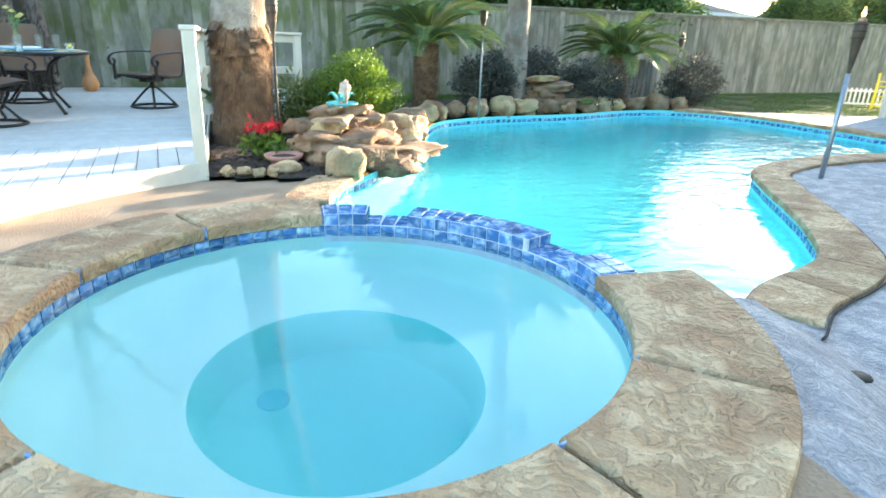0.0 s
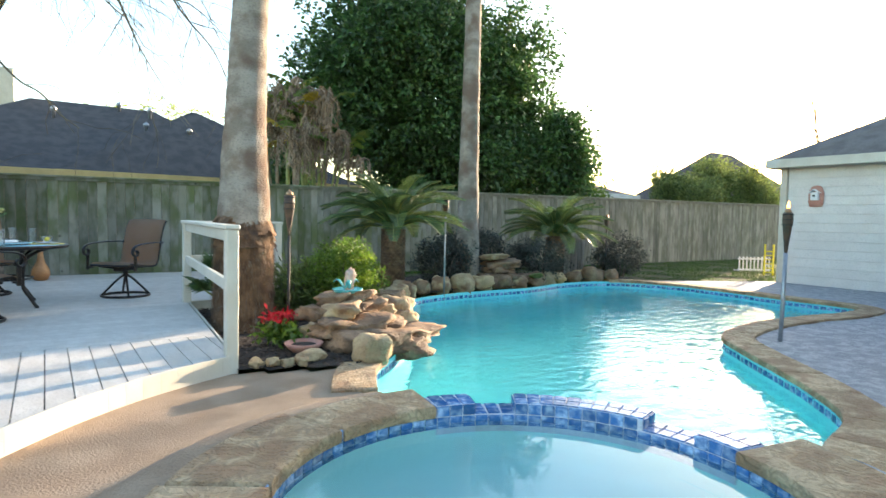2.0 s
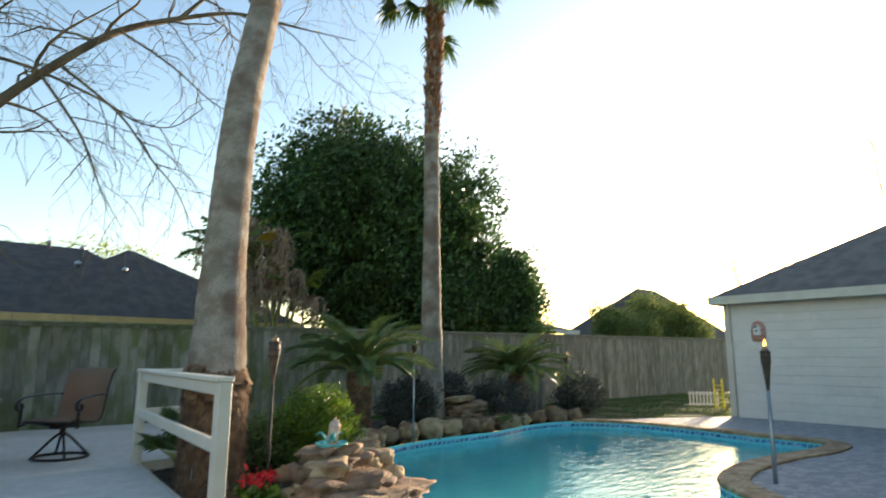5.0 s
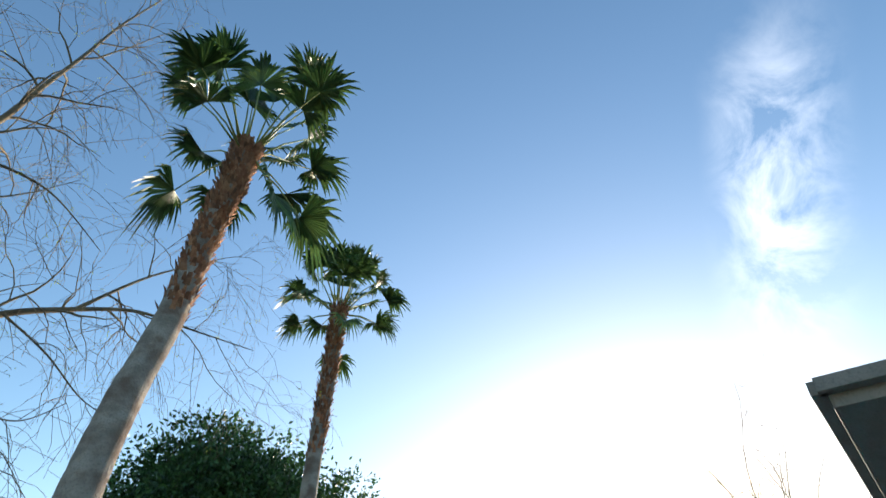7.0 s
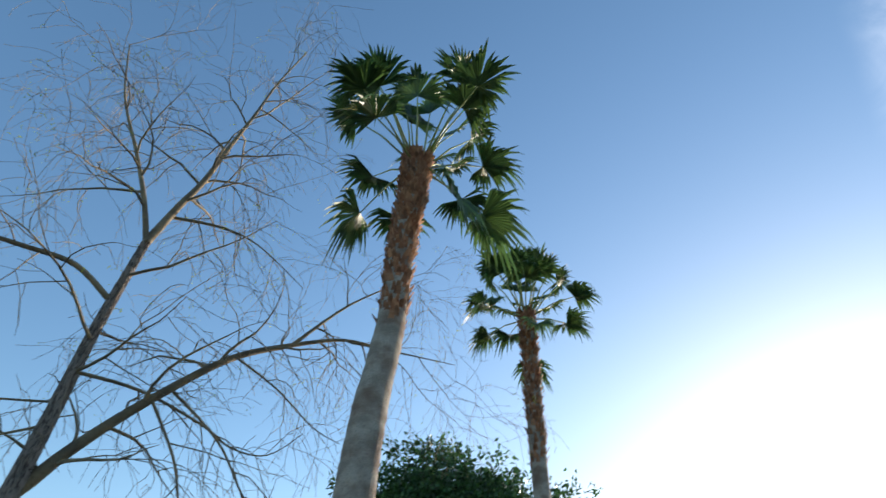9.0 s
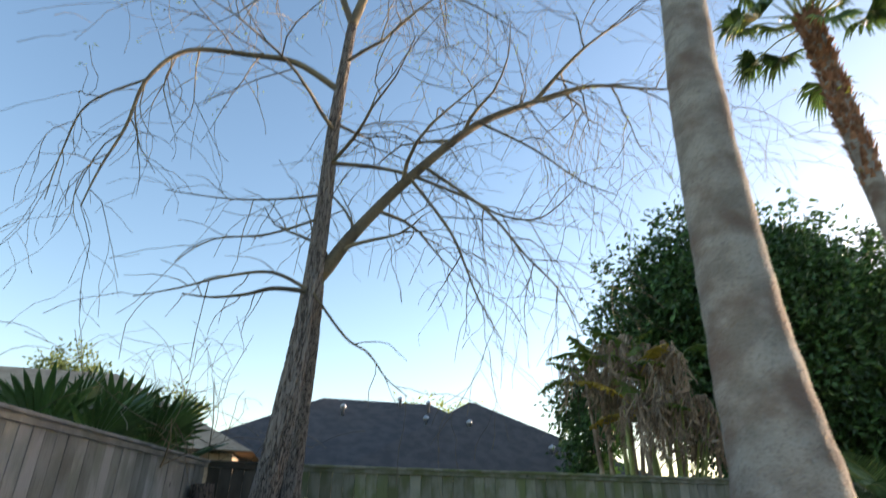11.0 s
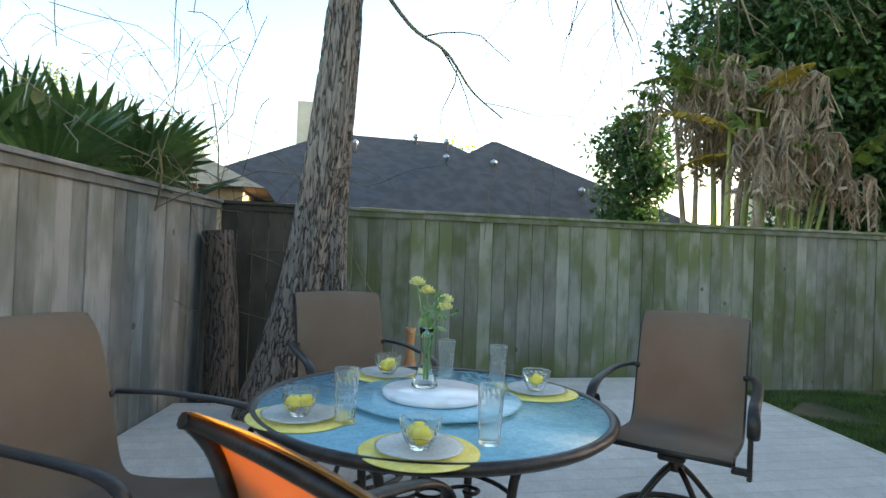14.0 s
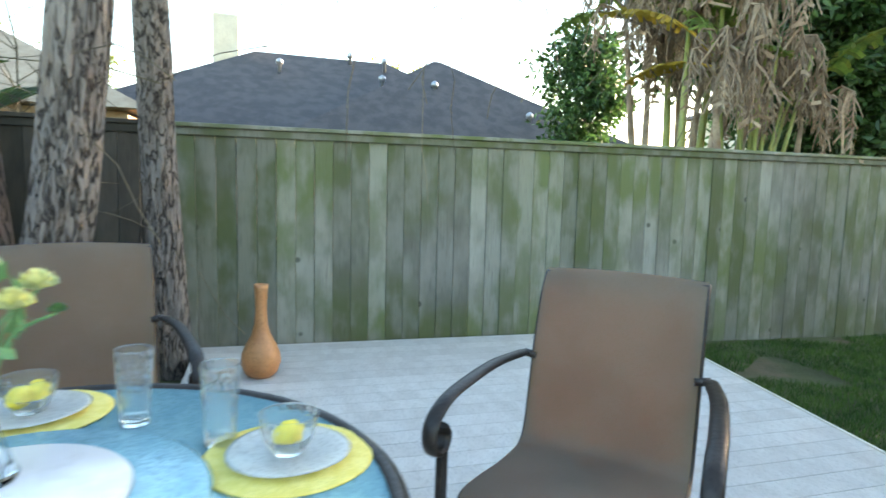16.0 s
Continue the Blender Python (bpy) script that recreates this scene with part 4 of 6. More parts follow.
for x, y, z in ((-1.9, 25.3, 4.55), (0.9, 24.6, 4.2), (2.2, 23.7, 4.0), (4.6, 22.6, 3.2), (1.2, 25.9, 4.95), (0.2, 26.3, 5.1)):
    Mesh().lathe([(0.05, 0), (0.05, 0.25), (0.10, 0.26), (0.10, 0.36), (0.02, 0.42)], 12, Matrix.Translation((x, y, z - 0.1))).make("roof_vent", M["pole"], back_house)

left_house = thing("neighbour_house", "neighbouring house with a tan shingle hip roof", "house")
Mesh().box((12.2, 8, 2.5), Matrix.Translation((-10.6, 23, 1.25))).make("wall", M["brick"], left_house)
r = Mesh()
hip_roof(r, -16.7, -4.5, 19, 27, 2.52, (-12.4, 23, -8.6, 23), 4.9)
r.make("roof", M["shingle_tan"], left_house)

far_house = thing("neighbour_house", "two-storey cream house with grey-brown roofs", "house", Matrix.Translation((-1.4, 1.2, 0)))
Mesh().box((6.0, 6.0, 4.4), Matrix.Translation((21.5, 27.5, 2.2))).make("wall", M["cream_wall"], far_house)
r = Mesh()
hip_roof(r, 18.5, 24.5, 24.5, 30.5, 5.0, (21.4, 27.5, 21.6, 27.5), 6.6)
r.make("roof", M["shingle_brown"], far_house)
Mesh().box((6.0, 6.0, 0.7), Matrix.Translation((21.5, 27.5, 4.7))).make("upper_wall", M["cream_wall"], far_house)
r = Mesh()
hip_roof(r, 17.0, 25.0, 20.0, 25.0, 2.66, (20.0, 24.0, 21.5, 24.0), 4.1)
r.make("porch_roof", M["shingle_brown"], far_house)
skirt([(16.55, 19.55), (25.45, 19.55)], 2.50, 2.72, 0.03, M["white"], far_house, "fascia_board")
Mesh().box((7.6, 4.6, 2.5), Matrix.Translation((21.0, 22.4, 1.25))).make("porch_wall", M["cream_wall"], far_house)

farther = thing("neighbour_house", "distant house with a dark hip roof", "house", Matrix.Translation((2.6, -4.4, 0)))
Mesh().box((13, 9, 2.7), Matrix.Translation((42, 33, 1.35))).make("wall", M["brick"], farther)
r = Mesh()
hip_roof(r, 35.5, 48.5, 28.5, 37.5, 2.7, (40.5, 33, 43.5, 33), 7.2)
r.make("roof", M["shingle"], farther)

# the house that the patio belongs to: its eave and wall
home = thing("house", "brick house with a grey-brown soffit and gutter", "house")
HX, HY, HZ = 1.65, 1.23, 3.22
Mesh().box((9.0, 9.0, HZ - 0.05), Matrix.Translation((HX + 0.6 + 4.5, HY - 0.6 - 4.5, (HZ - 0.05) / 2))).make("wall", M["brick"], home)
Mesh().box((10.2, 10.2, 0.05), Matrix.Translation((HX + 5.1, HY - 5.1, HZ - 0.03)), 0.004).make("soffit", M["soffit"], home)
skirt([(HX, HY - 10), (HX, HY)], HZ - 0.06, HZ + 0.13, 0.03, M["soffit"], home, "fascia_board")
skirt([(HX, HY), (HX + 10, HY)], HZ - 0.06, HZ + 0.13, 0.03, M["soffit"], home, "fascia_board")
skirt([(HX - 0.06, HY - 10), (HX - 0.06, HY + 0.06)], HZ + 0.03, HZ + 0.13, 0.10, M["soffit"], home, "gutter")
skirt([(HX - 0.06, HY + 0.06), (HX + 10, HY + 0.06)], HZ + 0.03, HZ + 0.13, 0.10, M["soffit"], home, "gutter")
r = Mesh()
hip_roof(r, HX, HX + 10.2, HY - 10.2, HY, HZ + 0.12, (HX + 5.0, HY - 5.1, HX + 5.2, HY - 5.1), HZ + 3.0, 0.0)
r.make("roof", M["shingle_brown"], home)

# ---- trees ----


def crown(rng, lobes, count, length, width, material, parent, name="crown", down=0.25, shell=0.6):
    """Leaves spread over lobes (x, y, z, rx, ry, rz), thick near their skins."""
    vol = np.array([l[3] * l[4] * l[5] for l in lobes]) ** (2 / 3)
    total, count = count, max(count // 12, 20)
    pick = rng.choice(len(lobes), count, p=vol / vol.sum())
    L = np.array(lobes)[pick]
    d = rng.normal(size=(count, 3))
    d /= np.linalg.norm(d, axis=1)[:, None]
    k = 1 - shell * rng.random(count) ** 2
    k *= 1 + 0.12 * np.sin(d[:, 0] * 7 + pick) * np.sin(d[:, 1] * 6 + d[:, 2] * 5)
    c = L[:, :3] + d * L[:, 3:] * k[:, None]
    c, d = np.repeat(c, 12, 0), np.repeat(d, 12, 0)
    c = c + rng.normal(size=c.shape) * length * 0.85
    v, f = leaves(rng, c, length, width, down, d)
    return big_mesh(name, v, f, material, parent)


def lobed(rng, centre, radii, count, size):
    """Lobes over an ellipsoid."""
    out = []
    for _ in range(count):
        d = rng.normal(size=3)
        d /= np.linalg.norm(d)
        p = np.array(centre) + d * np.array(radii) * rng.uniform(0.5, 0.95)
        s = size * rng.uniform(0.5, 1.4)
        out.append((*p, s, s, s * 0.85))
    return out


rng = np.random.default_rng(5)
big_tree = thing("evergreen_tree", "dense dark green broadleaf tree behind the fence", "tree")
Mesh().tube(spline([(7.7, 15.4, 0), (7.6, 15.3, 1.5), (7.7, 15.4, 4.5)]), [0.3] * 8 + [0.26] * 5, 10).make("trunk", M["bark"], big_tree)
for q in ((5.4, 14.8, 5.3), (9.8, 14.7, 5.6), (7.4, 16.8, 6.2), (7.9, 14.4, 6.5)):
    Mesh().tube(spline([(7.65, 15.35, 2.0), ((7.65 + q[0]) / 2, (15.35 + q[1]) / 2, 4.2), q]), 0.11, 7).make("limb", M["bark"], big_tree)
lobes = lobed(rng, (7.4, 15.4, 5.0), (4.1, 2.6, 3.5), 170, 0.78) + [(7.4, 15.4, 4.9, 3.4, 1.9, 2.8)] * 7 + lobed(rng, (8.9, 14.9, 2.9), (3.3, 2.0, 1.6), 70, 0.6) + lobed(rng, (10.45, 13.0, 3.0), (0.8, 0.45, 1.4), 80, 0.42)
crown(rng, lobes, 125000, 0.16, 0.085, M["leaf_tree"], big_tree, shell=0.4)


def fan_leaf(mm_leaf, mm_stalk, rng, base, heading, pitch, stalk=0.9, size=0.75, droop=0.5, segs=26):
    """A palm's fan leaf: a stalk and a pleated fan of narrow segments."""
    ca, sa, cp, sp = math.cos(heading), math.sin(heading), math.cos(pitch), math.sin(pitch)
    d = Vector((ca * cp, sa * cp, sp))
    side = Vector((-sa, ca, 0))
    up = side.cross(d) * -1
    if up.z < 0:
        up = -up
    base = Vector(base)
    sag = Vector((0, 0, -0.12 * stalk))
    p1, p2 = base + d * stalk * 0.5 + Vector((0, 0, 0.02)), base + d * stalk + sag
    mm_stalk.tube([base, p1, p2], [0.022, 0.016, 0.010], 5)
    d2 = (p2 - p1).normalized()
    up = side.cross(d2)
    if up.z < 0:
        up = -up
    fold, spread = rng.uniform(0.0, 0.3) * min(1, droop * 2), rng.uniform(85, 118) if droop > 0.3 else 112
    for i in range(segs):
        if droop > 0.3 and rng.random() < 0.07:
            continue
        w = radians(-spread + 2 * spread * i / (segs - 1))
        q = d2 * math.cos(w) + side * math.sin(w)
        q = (q + up * (0.10 + fold) * abs(math.sin(w))).normalized()
        ln = size * (1 - 0.16 * abs(w) / 2) * (rng.uniform(0.72, 1.1) if droop > 0.3 else rng.uniform(0.92, 1.05))
        t = q.cross(up).normalized()
        w0, w1 = 0.004, (0.033 if droop > 0.3 else 0.039) * size / 0.75
        a = p2
        b = a + q * ln * 0.62 + up * 0.02
        dr = Vector((0, 0, -droop * ln * rng.uniform(0.12, 0.55)))
        c = a + q * ln * 0.86 + dr * 0.5
        e = a + q * ln + dr
        lift = up * 0.014
        mm_leaf.add([a - t * w0, a + t * w0, b + t * w1 - lift, b + lift, b - t * w1 - lift, c + t * w1 * 0.5, c - t * w1 * 0.5, e],
                    [(0, 1, 2, 3), (0, 3, 4), (3, 2, 5), (3, 5, 6), (4, 3, 6), (6, 5, 7)])


def fan_palm(name, path, radii, label, seed, leaf_count, size, boots_from, fibre_to=0.0):
    rr = random.Random(seed)
    palm = thing(name, label, "palm tree")
    line = spline(path, 10)
    k = len(line)
    rad = np.interp(np.linspace(0, 1, k), np.linspace(0, 1, len(radii)), radii)
    trunk = Mesh()
    n = 18
    vs = []
    rings_per = 3
    fine = spline([tuple(p) for p in line], rings_per)
    rfine = np.interp(np.linspace(0, 1, len(fine)), np.linspace(0, 1, k), rad)
    for i, p in enumerate(fine):
        for j in range(n):
            w = 2 * math.pi * j / n
            q = rfine[i] * (1 + 0.05 * noise.noise(Vector((math.cos(w) * 1.2, math.sin(w) * 1.2, p.z * 2.2 + seed))) + 0.012 * math.sin(p.z * 26 + 1.5 * math.sin(w + seed)))
            vs.append((p.x + q * math.cos(w), p.y + q * math.sin(w), p.z))
    fs = [(i * n + j, i * n + (j + 1) % n, (i + 1) * n + (j + 1) % n, (i + 1) * n + j) for i in range(len(fine) - 1) for j in range(n)]
    trunk.add(vs, fs, True)
    trunk.make("trunk", M["palm_bark"], palm)
    boots = Mesh()
    top = line[-1]
    for i, p in enumerate(fine):
        f = i / len(fine)
        if f < boots_from:
            continue
        r = rfine[i]
        dens = int(4 + 17 * (f - boots_from) / (1 - boots_from))
        for _ in range(dens):
            w = rr.uniform(0, 6.283)
            o = Vector((math.cos(w), math.sin(w), 0))
            t = Vector((-o.y, o.x, 0))
            a = Vector(p) + o * r * 0.96 + Vector((0, 0, rr.uniform(-0.05, 0.05)))
            h, s = rr.uniform(0.08, 0.17), rr.uniform(0.03, 0.05)
            b = a + o * rr.uniform(0.02, 0.07) * (0.6 + f) + Vector((0, 0, h))
            boots.add([a - t * s, a + t * s, b + t * s * 0.4, b - t * s * 0.4, a - o * 0.02], [(0, 1, 2, 3), (1, 0, 4), (4, 0, 3), (1, 4, 2), (4, 3, 2)])
    tagged(boots.make("leaf_base_cover", M["palm_boot"], palm), kind="stuff")
    for i in range(leaf_count):
        f = i / (leaf_count - 1)
        w = i * 2.399 + rr.uniform(-0.5, 0.5)
        pitch = radians(84 - 66 * f - 62 * max(0, f - 0.74) / 0.26 + rr.uniform(-16, 16))
        b = top + Vector((math.cos(w), math.sin(w), 0)) * radii[-1] * 0.8 + Vector((0, 0, 0.15 - 0.35 * f))
        lf, st = Mesh(), Mesh()
        fan_leaf(lf, st, rr, b, w, pitch, size * rr.uniform(0.9, 1.4) * (1.2 - 0.5 * f), size * rr.uniform(0.52, 0.72), 0.55 + 0.75 * f, 36)
        st.make("stalk", M["petiole"], lf.make("frond", M["palm_leaf"], palm))
    if fibre_to:
        fb = Mesh()
        for _ in range(6000):
            z = rr.uniform(0.0, 1.0) ** 0.8 * fibre_to
            i = min(range(len(fine)), key=lambda q: abs(fine[q].z - z))
            w = rr.uniform(0, 6.283)
            o = Vector((math.cos(w), math.sin(w), 0))
            t = Vector((-o.y, o.x, 0))
            a = Vector((fine[i].x, fine[i].y, z)) + o * rfine[i]
            ln = rr.uniform(0.06, 0.22)
            b = a + o * rr.uniform(0.01, 0.06) - Vector((0, 0, ln)) + t * rr.uniform(-0.05, 0.05)
            fb.add([a - t * 0.006, a + t * 0.006, b], [(0, 1, 2)])
        for _ in range(90):
            w = rr.uniform(0, 6.283)
            z = fibre_to + rr.uniform(-0.22, 0.06)
            o = Vector((math.cos(w), math.sin(w), 0))
            t = Vector((-o.y, o.x, 0))
            i = min(range(len(fine)), key=lambda q: abs(fine[q].z - z))
            a = Vector((fine[i].x, fine[i].y, z)) + o * rfine[i] * 0.98
            s = rr.uniform(0.03, 0.06)
            b = a + o * rr.uniform(0.03, 0.08) - Vector((0, 0, rr.uniform(0.06, 0.14)))
            fb.add([a - t * s, a + t * s, b + t * s * 0.7, b - t * s * 0.7], [(0, 1, 2, 3)])
        tagged(fb.make("trunk_fibre", M["fibre"], palm), kind="stuff")
    return palm


fan_palm("fan_palm", [(-0.52, 6.70, -0.05), (-0.47, 6.86, 1.2), (-0.41, 7.03, 2.4), (-0.26, 7.23, 4.0), (0.04, 7.53, 5.5), (0.23, 7.81, 7.0), (0.38, 7.93, 8.3), (0.46, 7.98, 9.35)],
         [0.29, 0.275, 0.215, 0.19, 0.18, 0.18, 0.185, 0.205, 0.215], "tall fan palm with grey trunk, shaggy at its base", 3, 24, 1.36, 0.56, 1.15)
fan_palm("fan_palm", [(4.27, 9.33, -0.05), (4.43, 9.58, 2.0), (4.69, 9.91, 4.0), (5.03, 10.34, 6.0), (5.42, 10.75, 8.0), (5.80, 11.18, 10.3)],
         [0.24, 0.20, 0.18, 0.165, 0.16, 0.16, 0.17, 0.18, 0.18], "tall slender fan palm in the planting bed", 8, 30, 1.18, 0.58)


def pinnate(mm, mm_rib, rr, base, heading, pitch, length, bend, pairs=44, leaf=0.20):
    """A cycad frond: an arched rib with two rows of narrow leaflets."""
    o = Vector((math.cos(heading), math.sin(heading), 0))
    side = Vector((-o.y, o.x, 0))
    pts = []
    p = Vector(base)
    a = pitch
    step = length / 12
    for i in range(13):
        pts.append(p.copy())
        p = p + (o * math.cos(a) + Vector((0, 0, math.sin(a)))) * step
        a -= bend / 12
    mm_rib.tube(pts, [0.012 - 0.0008 * i for i in range(13)], 4)
    for i in range(pairs):
        f = 0.12 + 0.88 * i / pairs
        k = min(int(f * 12), 11)
        t = f * 12 - k
        q = pts[k].lerp(pts[k + 1], t)
        d = (pts[k + 1] - pts[k]).normalized()
        up = side.cross(d)
        if up.z < 0:
            up = -up
        ln = leaf * min(1, 0.45 + 2.2 * f) * min(1, 0.35 + 2.4 * (1 - f)) * rr.uniform(0.9, 1.1)
        for s in (-1, 1):
            v = (side * s * 0.85 + d * 0.5 + up * 0.28).normalized()
            w = d * 0.009
            e = q + v * ln
            mm.add([q - w, q + w, q + v * ln * 0.6 + w + up * 0.006, e, q + v * ln * 0.6 - w + up * 0.006], [(0, 1, 2, 3, 4)])


def cycad(base, height, radius, count, length, seed, label):
    rr = random.Random(seed)
    ob = thing("sago_palm", label, "sago palm", group="sago palms in the planting bed")
    x, y, z = base
    tr = Mesh()
    for i in range(int(height / 0.045)):
        zz = z + i * 0.045
        for j in range(14):
            w = 2 * math.pi * (j + 0.5 * (i % 2)) / 14
            o = Vector((math.cos(w), math.sin(w), 0))
            t = Vector((-o.y, o.x, 0))
            a = Vector((x, y, zz)) + o * radius * 0.9
            b = a + o * 0.035 + Vector((0, 0, 0.05))
            tr.add([a - t * 0.03, a + t * 0.03, b + t * 0.018, b - t * 0.018, a + Vector((0, 0, 0.07)) - o * 0.03], [(0, 1, 2, 3), (3, 2, 4), (1, 0, 4)])
    tr.lathe([(radius, z - 0.05), (radius, z + height), (0.02, z + height + 0.05)], 14, Matrix.Translation((x, y, 0)))
    tr.make("trunk", M["fibre"], ob)
    for i in range(count):
        lf, rib = Mesh(), Mesh()
        f = i / count
        w = i * 2.399 + rr.uniform(-0.15, 0.15)
        pinnate(lf, rib, rr, (x + 0.05 * math.cos(w), y + 0.05 * math.sin(w), z + height), w, radians(80 - 58 * f + rr.uniform(-6, 6)), length * rr.uniform(0.85, 1.1), radians(60 + 30 * rr.random()))
        rib.make("rib", M["petiole"], lf.make("frond", M["cycad"], ob))
    return ob


cycad((2.42, 8.85, 0.03), 1.0, 0.19, 44, 1.25, 4, "sago palm with arching feathery fronds on a stout trunk")
cycad((6.75, 9.6, 0.03), 0.85, 0.19, 46, 1.25, 6, "sago palm with dark fronds beside the far rocks")


# the bare tree in the corner of the deck
def wander(rr, p, d, length, steps, sag, jit):
    pts = [Vector(p)]
    d = Vector(d).normalized()
    for _ in range(steps):
        d = (d + Vector((rr.gauss(0, jit), rr.gauss(0, jit), rr.gauss(0, jit) - sag))).normalized()
        pts.append(pts[-1] + d * length / steps)
    return pts


def grow(mm, rr, line, r0, r1, level, buds, sag=0.02):
    """A limb along line with side shoots of its own."""
    k = len(line)
    rad = [r0 + (r1 - r0) * i / (k - 1) for i in range(k)]
    mm.tube(line, rad, 7 if r0 > 0.05 else (5 if r0 > 0.015 else 3), cap=False)
    if level == 0:
        buds.append(line[-1])
        return
    total = sum((line[i + 1] - line[i]).length for i in range(k - 1))
    shoots = max(2, int(total * (2.5 if level == 3 else 3.1 if level == 2 else 3.6)))
    for s in range(shoots):
        f = 0.18 + 0.82 * (s + rr.random()) / shoots
        i = min(int(f * (k - 1)), k - 2)
        p = line[i].lerp(line[i + 1], f * (k - 1) - i)
        d = (line[i + 1] - line[i]).normalized()
        side = d.cross(Vector((rr.gauss(0, 1), rr.gauss(0, 1), rr.gauss(0, 1)))).normalized()
        q = (d * 0.7 + side + Vector((0, 0, 0.15 if level == 3 else -0.1))).normalized()
        r = min(rad[i] * 0.6, (0.03, 0.013, 0.0075)[3 - level])
        ln = rr.uniform(0.6, 1.3) * (1.9, 1.3, 0.8)[3 - level]
        grow(mm, rr, wander(rr, p, q, ln, (7, 6, 5)[3 - level], sag + (0.05, 0.09, 0.12)[3 - level], 0.19), r, 0.0035, level - 1, buds, sag)


rr = random.Random(12)
bare = thing("bare_tree", "tall leafless tree with furrowed bark and drooping twigs", "tree")


def bark_trunk(line, r0, r1, name, n=90):
    mm = Mesh()
    line = spline([tuple(p) for p in line], 3)
    k = len(line)
    vs = []
    for i, p in enumerate(line):
        r = r0 + (r1 - r0) * (i / (k - 1)) ** 0.8
        for j in range(n):
            w = 2 * math.pi * j / n
            ridge = abs(noise.noise(Vector((math.cos(w) * 4, math.sin(w) * 4, p.z * 1.5)))) + 0.5 * abs(noise.noise(Vector((math.cos(w) * 8, math.sin(w) * 8, p.z * 4.5 + 7))))
            q = r * (0.87 + 0.75 * min(ridge, 0.36) + 0.06 * noise.noise(Vector((math.cos(w) * 2, math.sin(w) * 2, p.z))))
            vs.append((p.x + q * math.cos(w), p.y + q * math.sin(w), p.z))
    mm.add(vs, [(i * n + j, i * n + (j + 1) % n, (i + 1) * n + (j + 1) % n, (i + 1) * n + j) for i in range(k - 1) for j in range(n)], True)
    return mm.make(name, M["bark"], bare)


main = spline([(-3.52, 11.08, -0.05), (-3.21, 10.96, 1.0), (-3.06, 10.84, 2.0), (-2.97, 10.83, 3.0), (-2.92, 10.83, 4.0), (-2.91, 10.83, 5.0), (-2.91, 10.83, 6.0), (-2.83, 10.83, 7.75)], 16)
bark_trunk(main, 0.155, 0.06, "trunk")
bark_trunk(spline([(-2.85, 12.20, -0.05), (-2.91, 12.02, 1.5), (-2.90, 11.74, 2.5), (-2.88, 11.40, 3.3), (-2.90, 10.95, 4.1)], 14), 0.115, 0.075, "second_trunk", 48)
limbs, buds = Mesh(), []
Y = 10.85
for r0, r1, pts in (
        (0.075, 0.015, ((-2.83, 7.7), (-2.63, 8.7), (-2.42, 9.55), (-2.26, 10.6), (-2.05, 11.9), (-1.85, 13.4), (-1.5, 15.0))),
        (0.055, 0.012, ((-2.83, 7.7), (-3.17, 8.54), (-3.63, 9.44), (-4.26, 10.6), (-4.7, 12.0))),
        (0.10, 0.045, ((-2.90, 3.75), (-2.78, 3.92), (-2.53, 4.35), (-1.94, 5.16), (-0.99, 6.25), (-0.06, 6.88))),
        (0.04, 0.008, ((-0.06, 6.88), (0.83, 8.1), (2.0, 9.3))),
        (0.045, 0.007, ((-0.06, 6.88), (0.86, 7.33), (1.95, 7.54), (3.33, 7.72))),
        (0.05, 0.008, ((-2.92, 6.5), (-3.53, 6.9), (-4.17, 6.91), (-4.91, 6.75), (-5.32, 6.24), (-5.41, 5.5), (-5.54, 4.88), (-5.6, 4.33))),
        (0.018, 0.006, ((-5.32, 6.24), (-5.89, 5.75), (-5.97, 5.04), (-5.96, 4.34)))):
    grow(limbs, rr, spline([(x, Y + 0.05 * math.sin(3 * x + z), z) for x, z in pts], 5), r0, r1, 2 if pts[-1][0] < -5 else 3, buds, 0.03)
for r0, r1, pts in (
        (0.026, 0.006, ((-2.98, 3.55), (-3.39, 3.71), (-3.89, 3.65), (-4.4, 3.5), (-4.82, 3.33))),
        (0.034, 0.008, ((-2.98, 3.52), (-3.35, 3.53), (-3.65, 3.46), (-4.02, 3.42), (-4.35, 3.44))),
        (0.018, 0.005, ((-2.90, 3.5), (-2.5, 3.03), (-2.22, 2.86), (-2.0, 2.6), (-1.75, 2.42))),
        (0.026, 0.006, ((-1.85, 5.2), (-1.34, 4.51), (-1.09, 4.02), (-0.93, 3.7), (-0.6, 3.2))),
        (0.026, 0.006, ((-1.63, 5.5), (-0.8, 4.98), (-0.3, 4.32), (0.09, 3.88), (0.38, 3.3))),
        (0.030, 0.006, ((-2.88, 5.29), (-2.04, 5.29), (-1.06, 5.13), (-0.57, 4.94), (-0.02, 4.97), (0.4, 5.36))),
        (0.022, 0.006, ((-0.95, 6.25), (-0.18, 5.94), (0.53, 5.51), (1.07, 5.4))),
        (0.035, 0.006, ((-2.62, 8.53), (-1.86, 8.63), (-1.16, 8.52), (-0.15, 8.0))),
        (0.020, 0.005, ((-2.92, 4.9), (-3.4, 4.8), (-4.0, 4.62), (-4.7, 4.6))),
        (0.020, 0.005, ((-2.92, 4.6), (-3.5, 4.2), (-4.1, 4.05), (-4.5, 3.8)))):
    grow(limbs, rr, spline([(x, Y + 0.12 * math.sin(2 * x + 3 * z), z) for x, z in pts], 5), r0, r1, 1 if pts[0][0] < -2.85 and pts[0][1] < 5 else 2, buds, 0.05)
